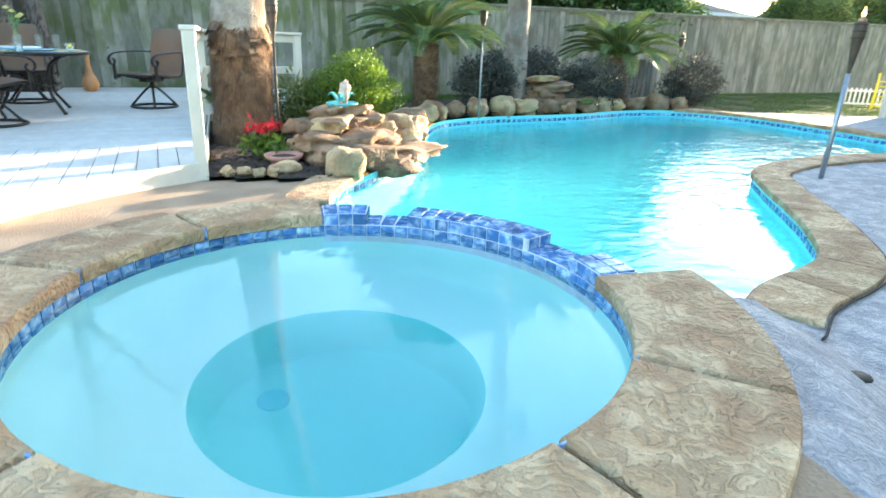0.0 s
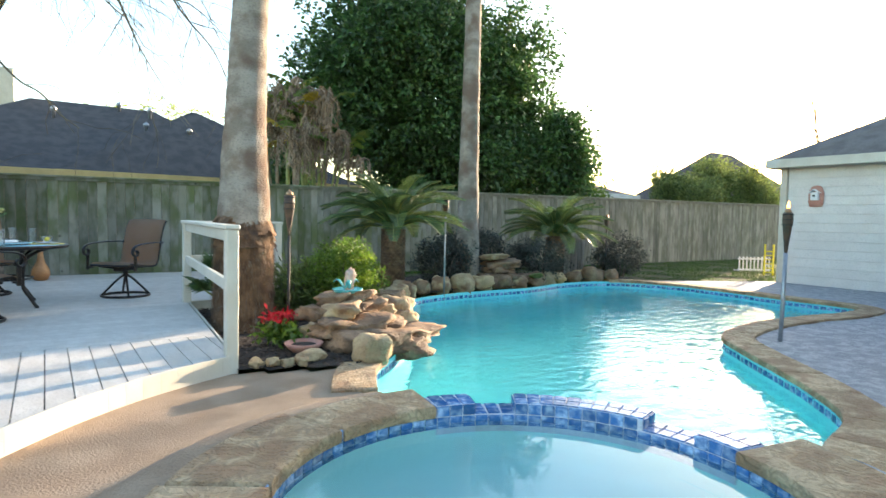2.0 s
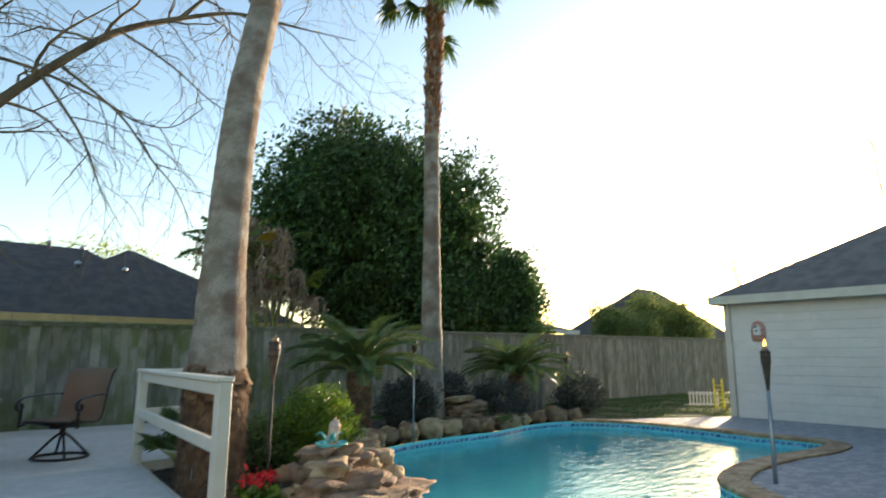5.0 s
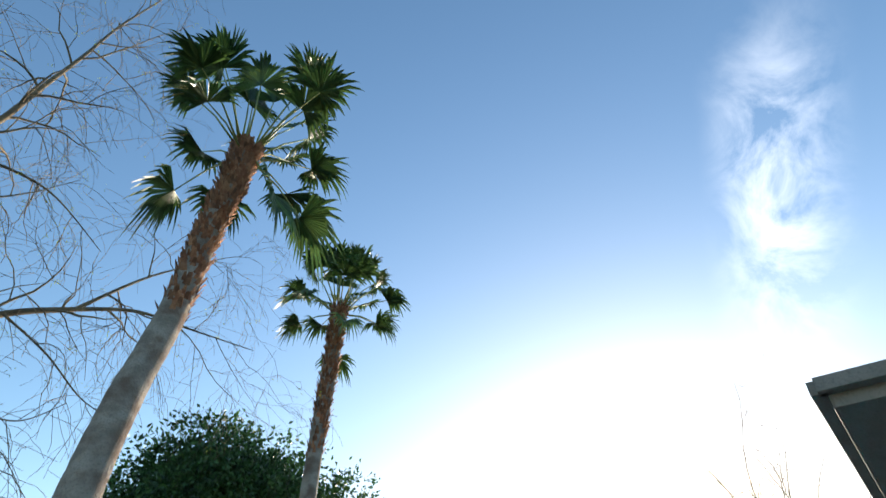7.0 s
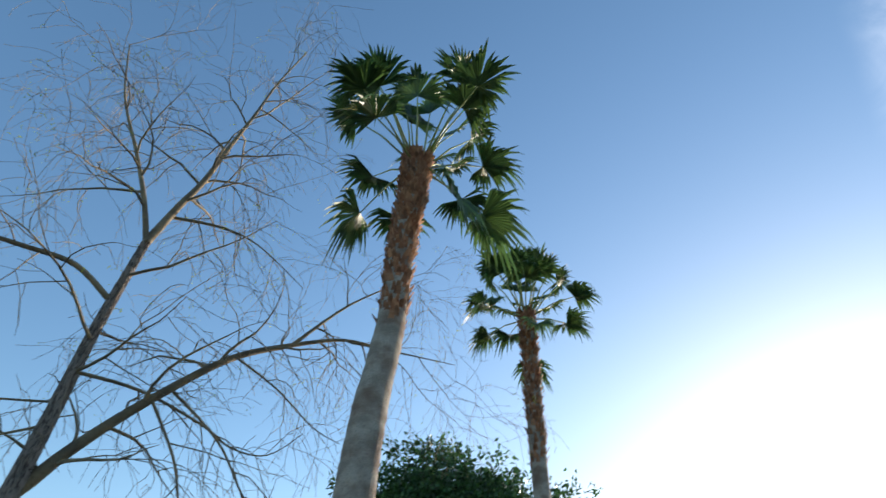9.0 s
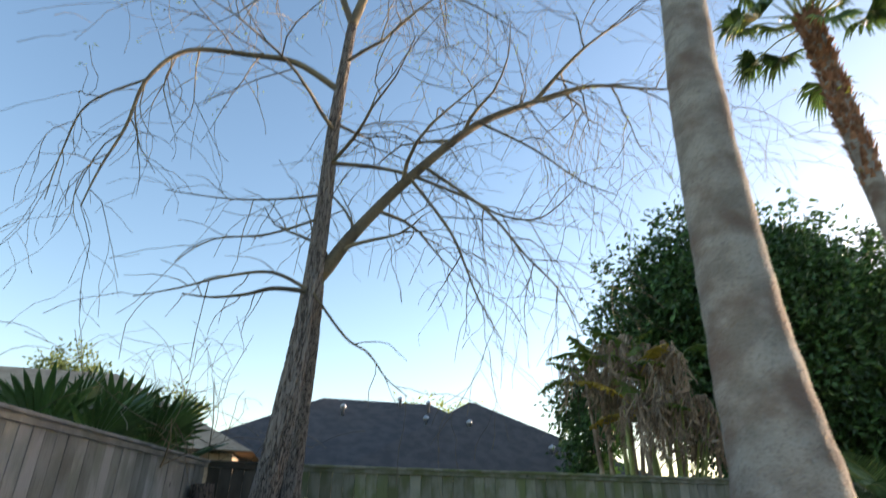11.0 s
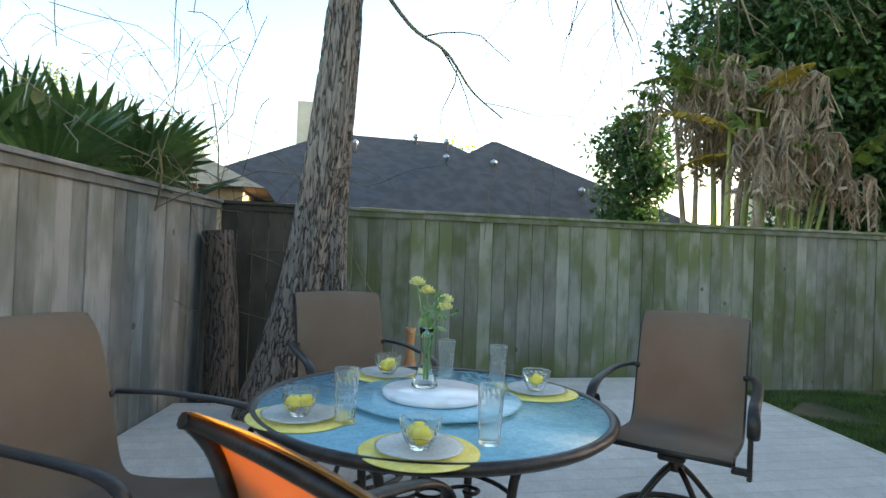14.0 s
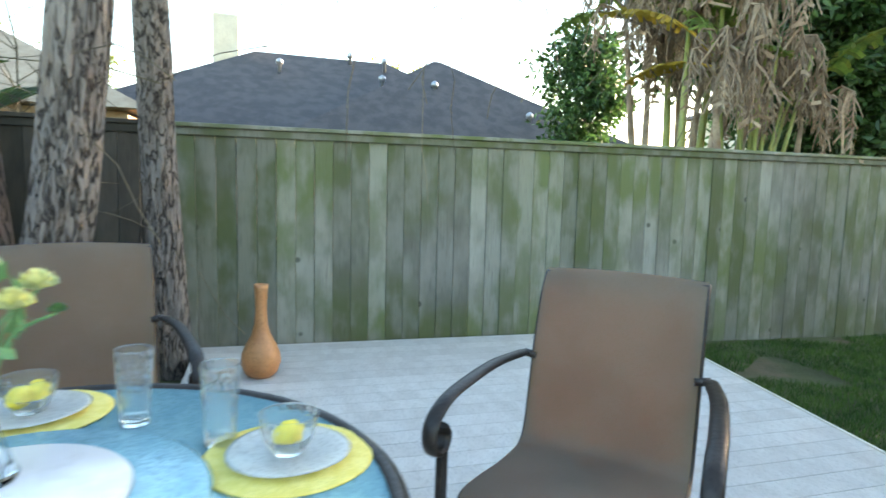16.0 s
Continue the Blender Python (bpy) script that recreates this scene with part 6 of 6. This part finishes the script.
arch = thing("arched_panel", "small arched panel of grey weathered slats", "garden panel", pose(7.55, 9.85, 0.0))
for i in range(7):
    x = -0.33 + 0.11 * i
    h = 0.72 + 0.16 * math.cos(x / 0.36 * 1.4)
    Mesh().box((0.1, 0.018, h), Matrix.Translation((x, 0, h / 2)), 0.004).make("slat", M["fence_left"], arch)
for z in (0.2, 0.6):
    Mesh().box((0.75, 0.02, 0.06), Matrix.Translation((0, 0.02, z))).make("batten", M["fence_left"], arch)

drain = thing("deck_drain", "small black drain cap set in the patio", "drain", pose(0.62, 1.22, float(rise(0.62, 1.22)) + 0.002))
Mesh().lathe([(0.001, 0.006), (0.03, 0.006), (0.036, 0.0)][::-1], 18).make("cap", M["black"], drain)

# ---- furniture on the deck ----
SEAT = [(0.27, 0.405), (0.24, 0.43), (0.15, 0.425), (-0.02, 0.40), (-0.17, 0.39), (-0.225, 0.405), (-0.255, 0.46), (-0.285, 0.60), (-0.32, 0.745), (-0.365, 0.875), (-0.41, 0.94), (-0.435, 0.955)]


def chair_parts(ob):
    """A swivel sling chair that faces +x, its base at the origin."""
    prof = spline([(x, 0, z) for x, z in SEAT], 4)
    k = len(prof)
    half = 0.262
    sl = Mesh()
    n = 11
    vs = []
    for i, p in enumerate(prof):
        nrm = Vector(prof[min(i + 1, k - 1)]) - Vector(prof[max(i - 1, 0)])
        nrm = Vector((-nrm.z, 0, nrm.x)).normalized()
        for j in range(n):
            t = -1 + 2 * j / (n - 1)
            vs.append(Vector(p) - nrm * -0.012 * (1 - t * t) * -1 + Vector((0, t * half, 0)))
    fs = [(i * n + j, i * n + j + 1, (i + 1) * n + j + 1, (i + 1) * n + j) for i in range(k - 1) for j in range(n - 1)]
    th = []
    for i, p in enumerate(prof):
        for j in range(n):
            th.append(vs[i * n + j] + Vector((0, 0, -0.004)) + Vector((-0.003, 0, 0)))
    sl.add(vs, fs, True)
    sl.add(th, [f[::-1] for f in fs], True)
    sl.make("sling", M["sling"], ob, "taupe woven mesh sling")
    rail = []
    for i, p in enumerate(prof):
        t = (Vector(prof[min(i + 1, k - 1)]) - Vector(prof[max(i - 1, 0)])).normalized()
        rail.append(Vector(p) + Vector((t.z, 0, -t.x)) * -0.016)
    for s in (-1, 1):
        Mesh().tube([(p.x, s * (half - 0.004), p.z) for p in rail], 0.014, 8).make("side_frame", M["metal"], ob)
        arm = spline([(-0.31, s * 0.295, 0.67), (-0.12, s * 0.325, 0.675), (0.10, s * 0.335, 0.665), (0.22, s * 0.335, 0.65), (0.285, s * 0.335, 0.615), (0.30, s * 0.335, 0.565), (0.275, s * 0.335, 0.525), (0.235, s * 0.335, 0.525), (0.215, s * 0.335, 0.56), (0.235, s * 0.335, 0.59)], 5)
        Mesh().tube(arm, 0.024, 10, flat=0.42).make("armrest", M["metal"], ob)
        Mesh().box((0.042, 0.020, 0.19), Matrix.Translation((0.245, s * 0.325, 0.435)), 0.005).make("arm_support", M["metal"], ob)
        Mesh().box((0.05, 0.075, 0.022), Matrix.Translation((0.245, s * 0.295, 0.372)), 0.005).make("support_bracket", M["metal"], ob)
        Mesh().tube([(-0.312, s * 0.295, 0.67), (-0.305, s * 0.25, 0.665)], 0.014, 8).make("arm_bracket", M["metal"], ob)
    Mesh().tube([(-0.425, -half, 0.938), (-0.427, 0, 0.942), (-0.425, half, 0.938)], 0.013, 8).make("top_bar", M["metal"], ob)
    Mesh().tube([(0.27, -half, 0.40), (0.27, half, 0.40)], 0.014, 8).make("front_bar", M["metal"], ob)
    for x in (-0.12, 0.13):
        Mesh().tube([(x, -half, 0.375), (x, 0, 0.355), (x, half, 0.375)], 0.014, 8).make("cross_bar", M["metal"], ob)
    Mesh().box((0.30, 0.12, 0.035), Matrix.Translation((0.0, 0, 0.335)), 0.01).make("spring_plate", M["metal"], ob)
    Mesh().lathe([(0.035, 0.24), (0.04, 0.26), (0.03, 0.28), (0.03, 0.325)], 14).make("swivel", M["metal"], ob)
    Mesh().tube([(0.27 * math.cos(w), 0.27 * math.sin(w), 0.016) for w in np.linspace(0, 6.2832, 37)[:-1]], 0.015, 8, closed=True).make("base_ring", M["metal"], ob)
    for i in range(4):
        w = radians(45 + 90 * i)
        u = Vector((math.cos(w), math.sin(w), 0))
        Mesh().tube(spline([u * 0.03 + Vector((0, 0, 0.26)), u * 0.11 + Vector((0, 0, 0.19)), u * 0.265 + Vector((0, 0, 0.02))], 5), 0.014, 8).make("base_leg", M["metal"], ob)


chair = thing("patio_chair", "taupe mesh swivel patio chair with dark metal frame", "chair", pose(-1.34, 9.10, DECK_Z, 0, 0, 226) @ Matrix.Scale(1.02, 4), "chairs round the table")
chair_parts(chair)
for x, y, rz, lb in ((-2.83, 9.88, -75, "taupe mesh swivel patio chair backed against the tree"), (-3.65, 8.56, -26, "taupe mesh swivel patio chair beside the grey fence"), (-2.79, 7.62, 34, "swivel patio chair whose mesh back glows orange in the sun")):
    tagged(copy_thing(chair, pose(x, y, DECK_Z, 0, 0, rz)), lb)

TX, TY, TR, TZ = -2.635, 8.745, 0.675, 0.822
table = thing("patio_table", "round patio table with aqua glass top and dark scrolled frame", "table", pose(TX, TY, 0))
gt = Mesh().lathe([(0.001, TZ - 0.008), (TR - 0.03, TZ - 0.008), (TR - 0.03, TZ), (0.001, TZ)], 64).make("glass_top", M["tint_glass"], table, "rippled aqua tempered glass")
gt.visible_shadow = False
Mesh().lathe([(TR - 0.035, TZ - 0.03), (TR - 0.02, TZ - 0.035), (TR, TZ - 0.02), (TR + 0.005, TZ - 0.005), (TR - 0.01, TZ + 0.008), (TR - 0.03, TZ + 0.004), (TR - 0.036, TZ - 0.01), (TR - 0.035, TZ - 0.03)], 72).make("rim", M["metal"], table)
for i in range(4):
    w = radians(48 + 90 * i)
    u = Vector((math.cos(w), math.sin(w), 0))
    pts = [u * r + Vector((0, 0, z)) for r, z in ((TR - 0.06, TZ - 0.03), (TR - 0.16, TZ - 0.06), (0.36, TZ - 0.16), (0.325, TZ - 0.34), (0.33, TZ - 0.47), (0.40, 0.26), (0.49, DECK_Z + 0.01))]
    Mesh().tube(spline(pts, 6), 0.018, 8).make("leg", M["metal"], table)
    Mesh().lathe([(0.022, DECK_Z), (0.022, DECK_Z + 0.02), (0.012, DECK_Z + 0.03)], 10, Matrix.Translation(u * 0.49)).make("foot", M["black"], table)
    w2 = w + radians(45)
    sc = [(0.05, 0), (0.10, 0.035), (0.16, 0.03), (0.19, -0.01), (0.16, -0.04), (0.13, -0.015), (0.15, 0.01)]
    Mesh().tube(spline([(r * math.cos(w2) - t * math.sin(w2), r * math.sin(w2) + t * math.cos(w2), 0.48) for r, t in sc], 5), 0.008, 6).make("scroll", M["metal"], table)
for r, z in ((0.33, 0.45), (0.05, 0.48)):
    Mesh().tube([(r * math.cos(w), r * math.sin(w), z) for w in np.linspace(0, 6.2832, 41)[:-1]], 0.010, 8, closed=True).make("ring", M["metal"], table)

# on the table
T = TZ + 0.004
susan = thing("lazy_susan", "round white marble board on an aqua glass disc", "serving tray", pose(TX, TY - 0.01, T))
disc = Mesh().lathe([(0.001, 0.012), (0.32, 0.012), (0.33, 0.018), (0.32, 0.024), (0.001, 0.024)], 56).make("glass_disc", M["tint_glass"], susan)
disc.visible_shadow = False
Mesh().lathe([(0.09, 0.0), (0.09, 0.012)], 24).make("bearing", M["metal"], susan)
Mesh().lathe([(0.001, 0.026), (0.195, 0.026), (0.20, 0.031), (0.20, 0.042), (0.195, 0.047), (0.001, 0.047)], 56).make("marble_board", M["marble"], susan)

vase = thing("flower_vase", "clear glass bud vase of pale yellow ranunculus", "vase", pose(-2.668, 8.785, T + 0.049) @ Matrix.Scale(1.12, 4))
glass_ob = Mesh().lathe([(0.001, 0), (0.042, 0.0), (0.046, 0.008), (0.03, 0.05), (0.019, 0.09), (0.018, 0.16), (0.025, 0.20), (0.0235, 0.20), (0.0165, 0.16), (0.0175, 0.09), (0.027, 0.05), (0.038, 0.012), (0.001, 0.01)], 28).make("glass_body", M["glass"], vase)
glass_ob.visible_shadow = False
g = np.random.default_rng(91)
for i, (dx, dy, h) in enumerate(((-0.04, 0.0, 0.345), (0.0, 0.02, 0.315), (0.055, -0.02, 0.265), (0.07, 0.03, 0.285), (0.105, 0.0, 0.255))):
    Mesh().tube(spline([(dx * 0.1, dy * 0.1, 0.02), (dx * 0.3, dy * 0.3, 0.2), (dx, dy, h)], 5), 0.0028, 5).make("stem", M["stem"], vase)
    r = 0.026 if i < 4 else 0.012
    fl = Mesh()
    for layer in range(4):
        for k in range(7):
            w = 0.9 * k + layer * 0.4
            a = radians(15 + 24 * layer)
            o = Vector((math.cos(w) * math.cos(a), math.sin(w) * math.cos(a), math.sin(a)))
            t = Vector((-math.sin(w), math.cos(w), 0))
            c = Vector((dx, dy, h))
            b = c + o * r * (1.0 - 0.1 * layer)
            up = Vector((0, 0, r * 0.45))
            fl.add([c - t * r * 0.2, c + t * r * 0.2, b + t * r * 0.5, b + up + o * r * 0.12, b - t * r * 0.5], [(0, 1, 2, 3, 4)], True)
    fl.make("flower", M["petal"] if i < 4 else M["stem"], vase)
c = g.normal(size=(34, 3)) * (0.028, 0.028, 0.035) + (0.02, 0, 0.235)
v, f = leaves(g, c, 0.045, 0.018, -0.1)
big_mesh("leaves", v, f, M["stem"], vase)

SETTINGS = [((-3.13, 8.57), (-2.985, 8.50), 2), ((-2.79, 8.21), (-2.57, 8.25), 2), ((-2.17, 8.885), (-2.31, 8.98), 1), ((-2.75, 9.23), (-2.505, 9.13), 2)]


def placemat():
    ob = Mesh().lathe([(0.001, 0.0), (0.17, 0.0), (0.175, 0.002), (0.17, 0.004), (0.001, 0.004)], 40, None, 0.012).make("placemat", M["mat_yellow"])
    return tagged(ob, "round yellow woven placemat", "placemat", "placemats on the table")


def plate():
    ob = Mesh().lathe([(0.001, 0.0), (0.07, 0.0), (0.118, 0.010), (0.127, 0.013), (0.118, 0.014), (0.066, 0.004), (0.001, 0.004)], 40, None, 0.02).make("plate", M["plate"])
    return tagged(ob, "white scalloped glass plate on a placemat", "plate", "plates on the table")


def faceted(profile, n, depth):
    """Pressed glass: a turned wall with rows of small diamonds."""
    mm = Mesh()
    vs, fs = [], []
    k = len(profile)
    for i, (r, z, cut) in enumerate(profile):
        for j in range(n):
            w = 2 * math.pi * (j + 0.5 * (i % 2)) / n
            q = r - (depth if cut and j % 2 else 0)
            vs.append((q * math.cos(w), q * math.sin(w), z))
    for i in range(k - 1):
        for j in range(n):
            fs.append((i * n + j, i * n + (j + 1) % n, (i + 1) * n + (j + 1) % n, (i + 1) * n + j))
    mm.add(vs, fs, False)
    mm.f.append(tuple(reversed(range(n))))
    mm.smooth.append(False)
    return mm


def tumbler():
    rows = [(0.030, 0.0, False), (0.031, 0.01, False)] + [(0.031 + 0.006 * k / 11, 0.02 + 0.0105 * k, True) for k in range(11)] + [(0.0375, 0.14, False), (0.038, 0.156, False), (0.0362, 0.156, False), (0.0345, 0.13, False), (0.029, 0.015, False), (0.001, 0.013, False)]
    ob = thing("tumbler", "", "glass")
    wall = faceted([(r * 1.08, z * 1.13, cut) for r, z, cut in rows], 30, 0.0016).make("glass_wall", M["cut_glass"], ob)
    lip = Mesh().tube([(0.040 * math.cos(w), 0.040 * math.sin(w), 0.1765) for w in np.linspace(0, 6.2832, 31)[:-1]], 0.0011, 6, closed=True).make("rim", M["glass"], ob)
    foot = Mesh().lathe([(0.001, 0.001), (0.0315, 0.001), (0.033, 0.004), (0.0315, 0.0085), (0.001, 0.0085)], 30).make("base", M["glass"], ob)
    for piece in (wall, lip, foot):
        piece.visible_shadow = False
    return tagged(ob, "tall clear diamond-cut glass tumbler", "glass", "tumblers on the table")


def bowl(n_lemons, seed):
    ob = thing("lemon_bowl", "small cut glass bowl holding yellow lemons", "bowl", None, "bowls on the table")
    rows = [(0.026, 0.0, False), (0.03, 0.008, False)] + [(0.034 + 0.019 * math.sin(k / 5 * 1.57), 0.012 + 0.010 * k, True) for k in range(6)] + [(0.0535, 0.07, False), (0.0545, 0.075, False), (0.0525, 0.075, False), (0.051, 0.062, False), (0.046, 0.035, False), (0.032, 0.014, False), (0.001, 0.011, False)]
    gl = faceted(rows, 34, 0.0015).make("glass_wall", M["cut_glass"], ob)
    gl.visible_shadow = False
    for i in range(n_lemons):
        a = seed + i * 3.1
        x, y = (0.021 * math.cos(a), 0.021 * math.sin(a)) if n_lemons > 1 else (0, 0)
        Mesh().lathe([(0.001, -0.029), (0.006, -0.026), (0.018, -0.018), (0.0235, 0.0), (0.018, 0.018), (0.006, 0.026), (0.001, 0.029)], 20, pose(x, y, 0.037, 70, 0, 50 * i + 30 * seed)).make("lemon", M["lemon"], ob)
    return ob


M["plate"] = mat("milky pressed glass", (0.72, 0.74, 0.74), (0.80, 0.82, 0.82), 20, 90, 0.15, bump=0.15, trans=0.5)
mat0, plate0, glass0 = placemat(), plate(), tumbler()
for i, ((px, py), (gx, gy), nl) in enumerate(SETTINGS):
    for k, (proto, x, y, z) in enumerate(((mat0, px, py, T - 0.003), (plate0, px, py, T + 0.002), (glass0, gx, gy, T - 0.002 + (0.004 if math.hypot(gx - px, gy - py) < 0.15 else 0)))):
        m = pose(x, y, z, 0, 0, 40 * i)
        if i == 0:
            proto.matrix_basis = m
        else:
            copy_thing(proto, m)
    b = bowl(nl, 0.4 + i)
    b.matrix_basis = pose(px, py, T + 0.007, 0, 0, 15 * i) @ Matrix.Scale(1.12, 4)

gourd = Mesh().lathe([(0.001, 0.0), (0.07, 0.0), (0.105, 0.03), (0.125, 0.09), (0.12, 0.15), (0.095, 0.21), (0.062, 0.27), (0.042, 0.34), (0.036, 0.42), (0.036, 0.50), (0.042, 0.57), (0.046, 0.60), (0.036, 0.60), (0.03, 0.5), (0.001, 0.3)], 36).make("terracotta_vase", M["terracotta"], m=pose(-2.25, 11.55, DECK_Z))
tagged(gourd, "tall long-necked terracotta vase on the deck", "vase")

# ---- grass ----
rng = np.random.default_rng(7)


def blades(name, n, ok, x0, x1, y0, y1, h, label):
    x, y = rng.uniform(x0, x1, n * 3), rng.uniform(y0, y1, n * 3)
    keep = ok(x, y)
    x, y = x[keep][:n], y[keep][:n]
    k = len(x)
    w = rng.uniform(0, 6.283, k)
    hh = h * rng.uniform(0.5, 1.3, k)
    a = np.stack([x, y, np.full(k, -0.03)], 1)
    s = np.stack([np.cos(w), np.sin(w), np.zeros(k)], 1) * 0.004
    tip = a + np.stack([rng.normal(0, 0.018, k), rng.normal(0, 0.018, k), hh], 1)
    v = np.stack([a - s, a + s, tip], 1).reshape(-1, 3)
    ob = big_mesh(name, v, np.arange(k * 3).reshape(k, 3), M["grass"])
    return tagged(ob, label, "grass", kind="stuff")


def lawn_ok(x, y):
    patch = np.sin(x * 2.3 + 1) * np.sin(y * 2.9) + 0.4 * np.sin(x * 5.1) > -0.55
    return ~inside(DECK, x, y) & ~inside(BED, x, y) & patch


blades("grass", 26000, lawn_ok, 0.6, 5.5, 9.2, 12.25, 0.05, "short patchy green grass beside the deck")
blades("grass", 30000, lambda x, y: lawn_ok(x, y) & (y > 8.6 - 0.5 * np.clip(x - 8.3, 0, 4)) & ~((x > 10.9) & (y < 7.1)), 7.8, 20, 6.8, 12.25, 0.06, "green lawn between patio and back fence")

# loose chips on the mulch
chip_x, chip_y = rng.uniform(-1.0, 2.6, 9000), rng.uniform(4.85, 9.3, 9000)
keep = inside(BED, chip_x, chip_y) & ~inside(POOL_HOLE, chip_x, chip_y)
chip_x, chip_y = chip_x[keep], chip_y[keep]
spots = np.stack([chip_x, chip_y, 0.045 + lumps(chip_x, chip_y, 7, 0.012) + lumps(chip_x, chip_y, 17, 0.006)], 1)
v, f = leaves(rng, spots, 0.055, 0.03, 0.0)
v[:, 2] = np.repeat(spots[:, 2], 4) + (v[:, 2] - np.repeat(spots[:, 2], 4)) * 0.35
tagged(big_mesh("mulch_chips", v, f, M["mulch_chip"]), "loose dark bark chips over the planting bed", "mulch", kind="stuff")

# ---- tiles, last ----
TILE = 0.066
tile_a = Mesh().box((0.061, 0.008, 0.051), None, 0.002)
first = tile_a.make("tile", M["tile"])
tile_mesh = first.data
bpy.data.objects.remove(first)
tile_b = Mesh().box((0.061, 0.070, 0.008), None, 0.002)
first = tile_b.make("tile", M["tile"])
top_mesh = first.data
bpy.data.objects.remove(first)


def put_tile(me, m, parent, sx=1.0):
    ob = new("tile", me)
    ob.parent = parent
    ob.matrix_basis = m @ Matrix.Diagonal((sx, 1, 1, 1))


count = round(2 * math.pi * SPA_R / TILE)


def on_dam(a):
    a = (a + 180) % 360 - 180
    return any(lo - 0.5 <= a <= hi + 0.5 for lo, hi in DAM)


for k in range(count):
    a = 360 * k / count
    an = (a + 180) % 360 - 180
    notch = -10 < an < 79 and not on_dam(an)
    for row, z in enumerate((0.270, 0.214, 0.158)):
        if row == 0 and notch:
            continue
        p = on_circle(SPA_R - 0.006, a, z)
        put_tile(tile_mesh, Matrix.Translation(p) @ Matrix.Rotation(radians(a + 90), 4, "Z"), spa)
for lo, hi in DAM:
    nt = max(1, round(radians(hi - lo) * (SPA_R + 0.1) / TILE))
    for k in range(nt):
        a = lo + (hi - lo) * (k + 0.5) / nt
        for r in (SPA_R + 0.037, SPA_R + 0.114):
            put_tile(top_mesh, Matrix.Translation(on_circle(r, a, SPA_TOP - 0.001)) @ Matrix.Rotation(radians(a + 90), 4, "Z"), spa)
        put_tile(tile_mesh, Matrix.Translation(on_circle(SPA_R + 0.157, a, 0.27)) @ Matrix.Rotation(radians(a + 90), 4, "Z"), spa)
    for a, s in ((lo, -1), (hi, 1)):
        for r in (SPA_R + 0.038, SPA_R + 0.114):
            put_tile(tile_mesh, Matrix.Translation(on_circle(r, a + s * 0.25, 0.27)) @ Matrix.Rotation(radians(a), 4, "Z"), spa)
for lo, hi in ((54.5, 67), (1, 17)):
    nt = max(1, round(radians(hi - lo) * (SPA_R + 0.1) / TILE))
    for k in range(nt):
        a = lo + (hi - lo) * (k + 0.5) / nt
        for r in (SPA_R + 0.037, SPA_R + 0.114):
            put_tile(top_mesh, Matrix.Translation(on_circle(r, a, 0.246)) @ Matrix.Rotation(radians(a + 90), 4, "Z"), spa)
step = 0.0
for k in range(len(POOL)):
    a, b = POOL[k], POOL[(k + 1) % len(POOL)]
    d = b - a
    ln = d.length
    if (a - SPA).length < SPA_R + 0.15:
        continue
    while step < ln:
        p = a + d * (step / ln)
        put_tile(tile_mesh, Matrix.Translation((p.x, p.y, -0.075)) @ Matrix.Rotation(math.atan2(d.y, d.x), 4, "Z"), pool, 1.3)
        step += 0.100
    step -= ln
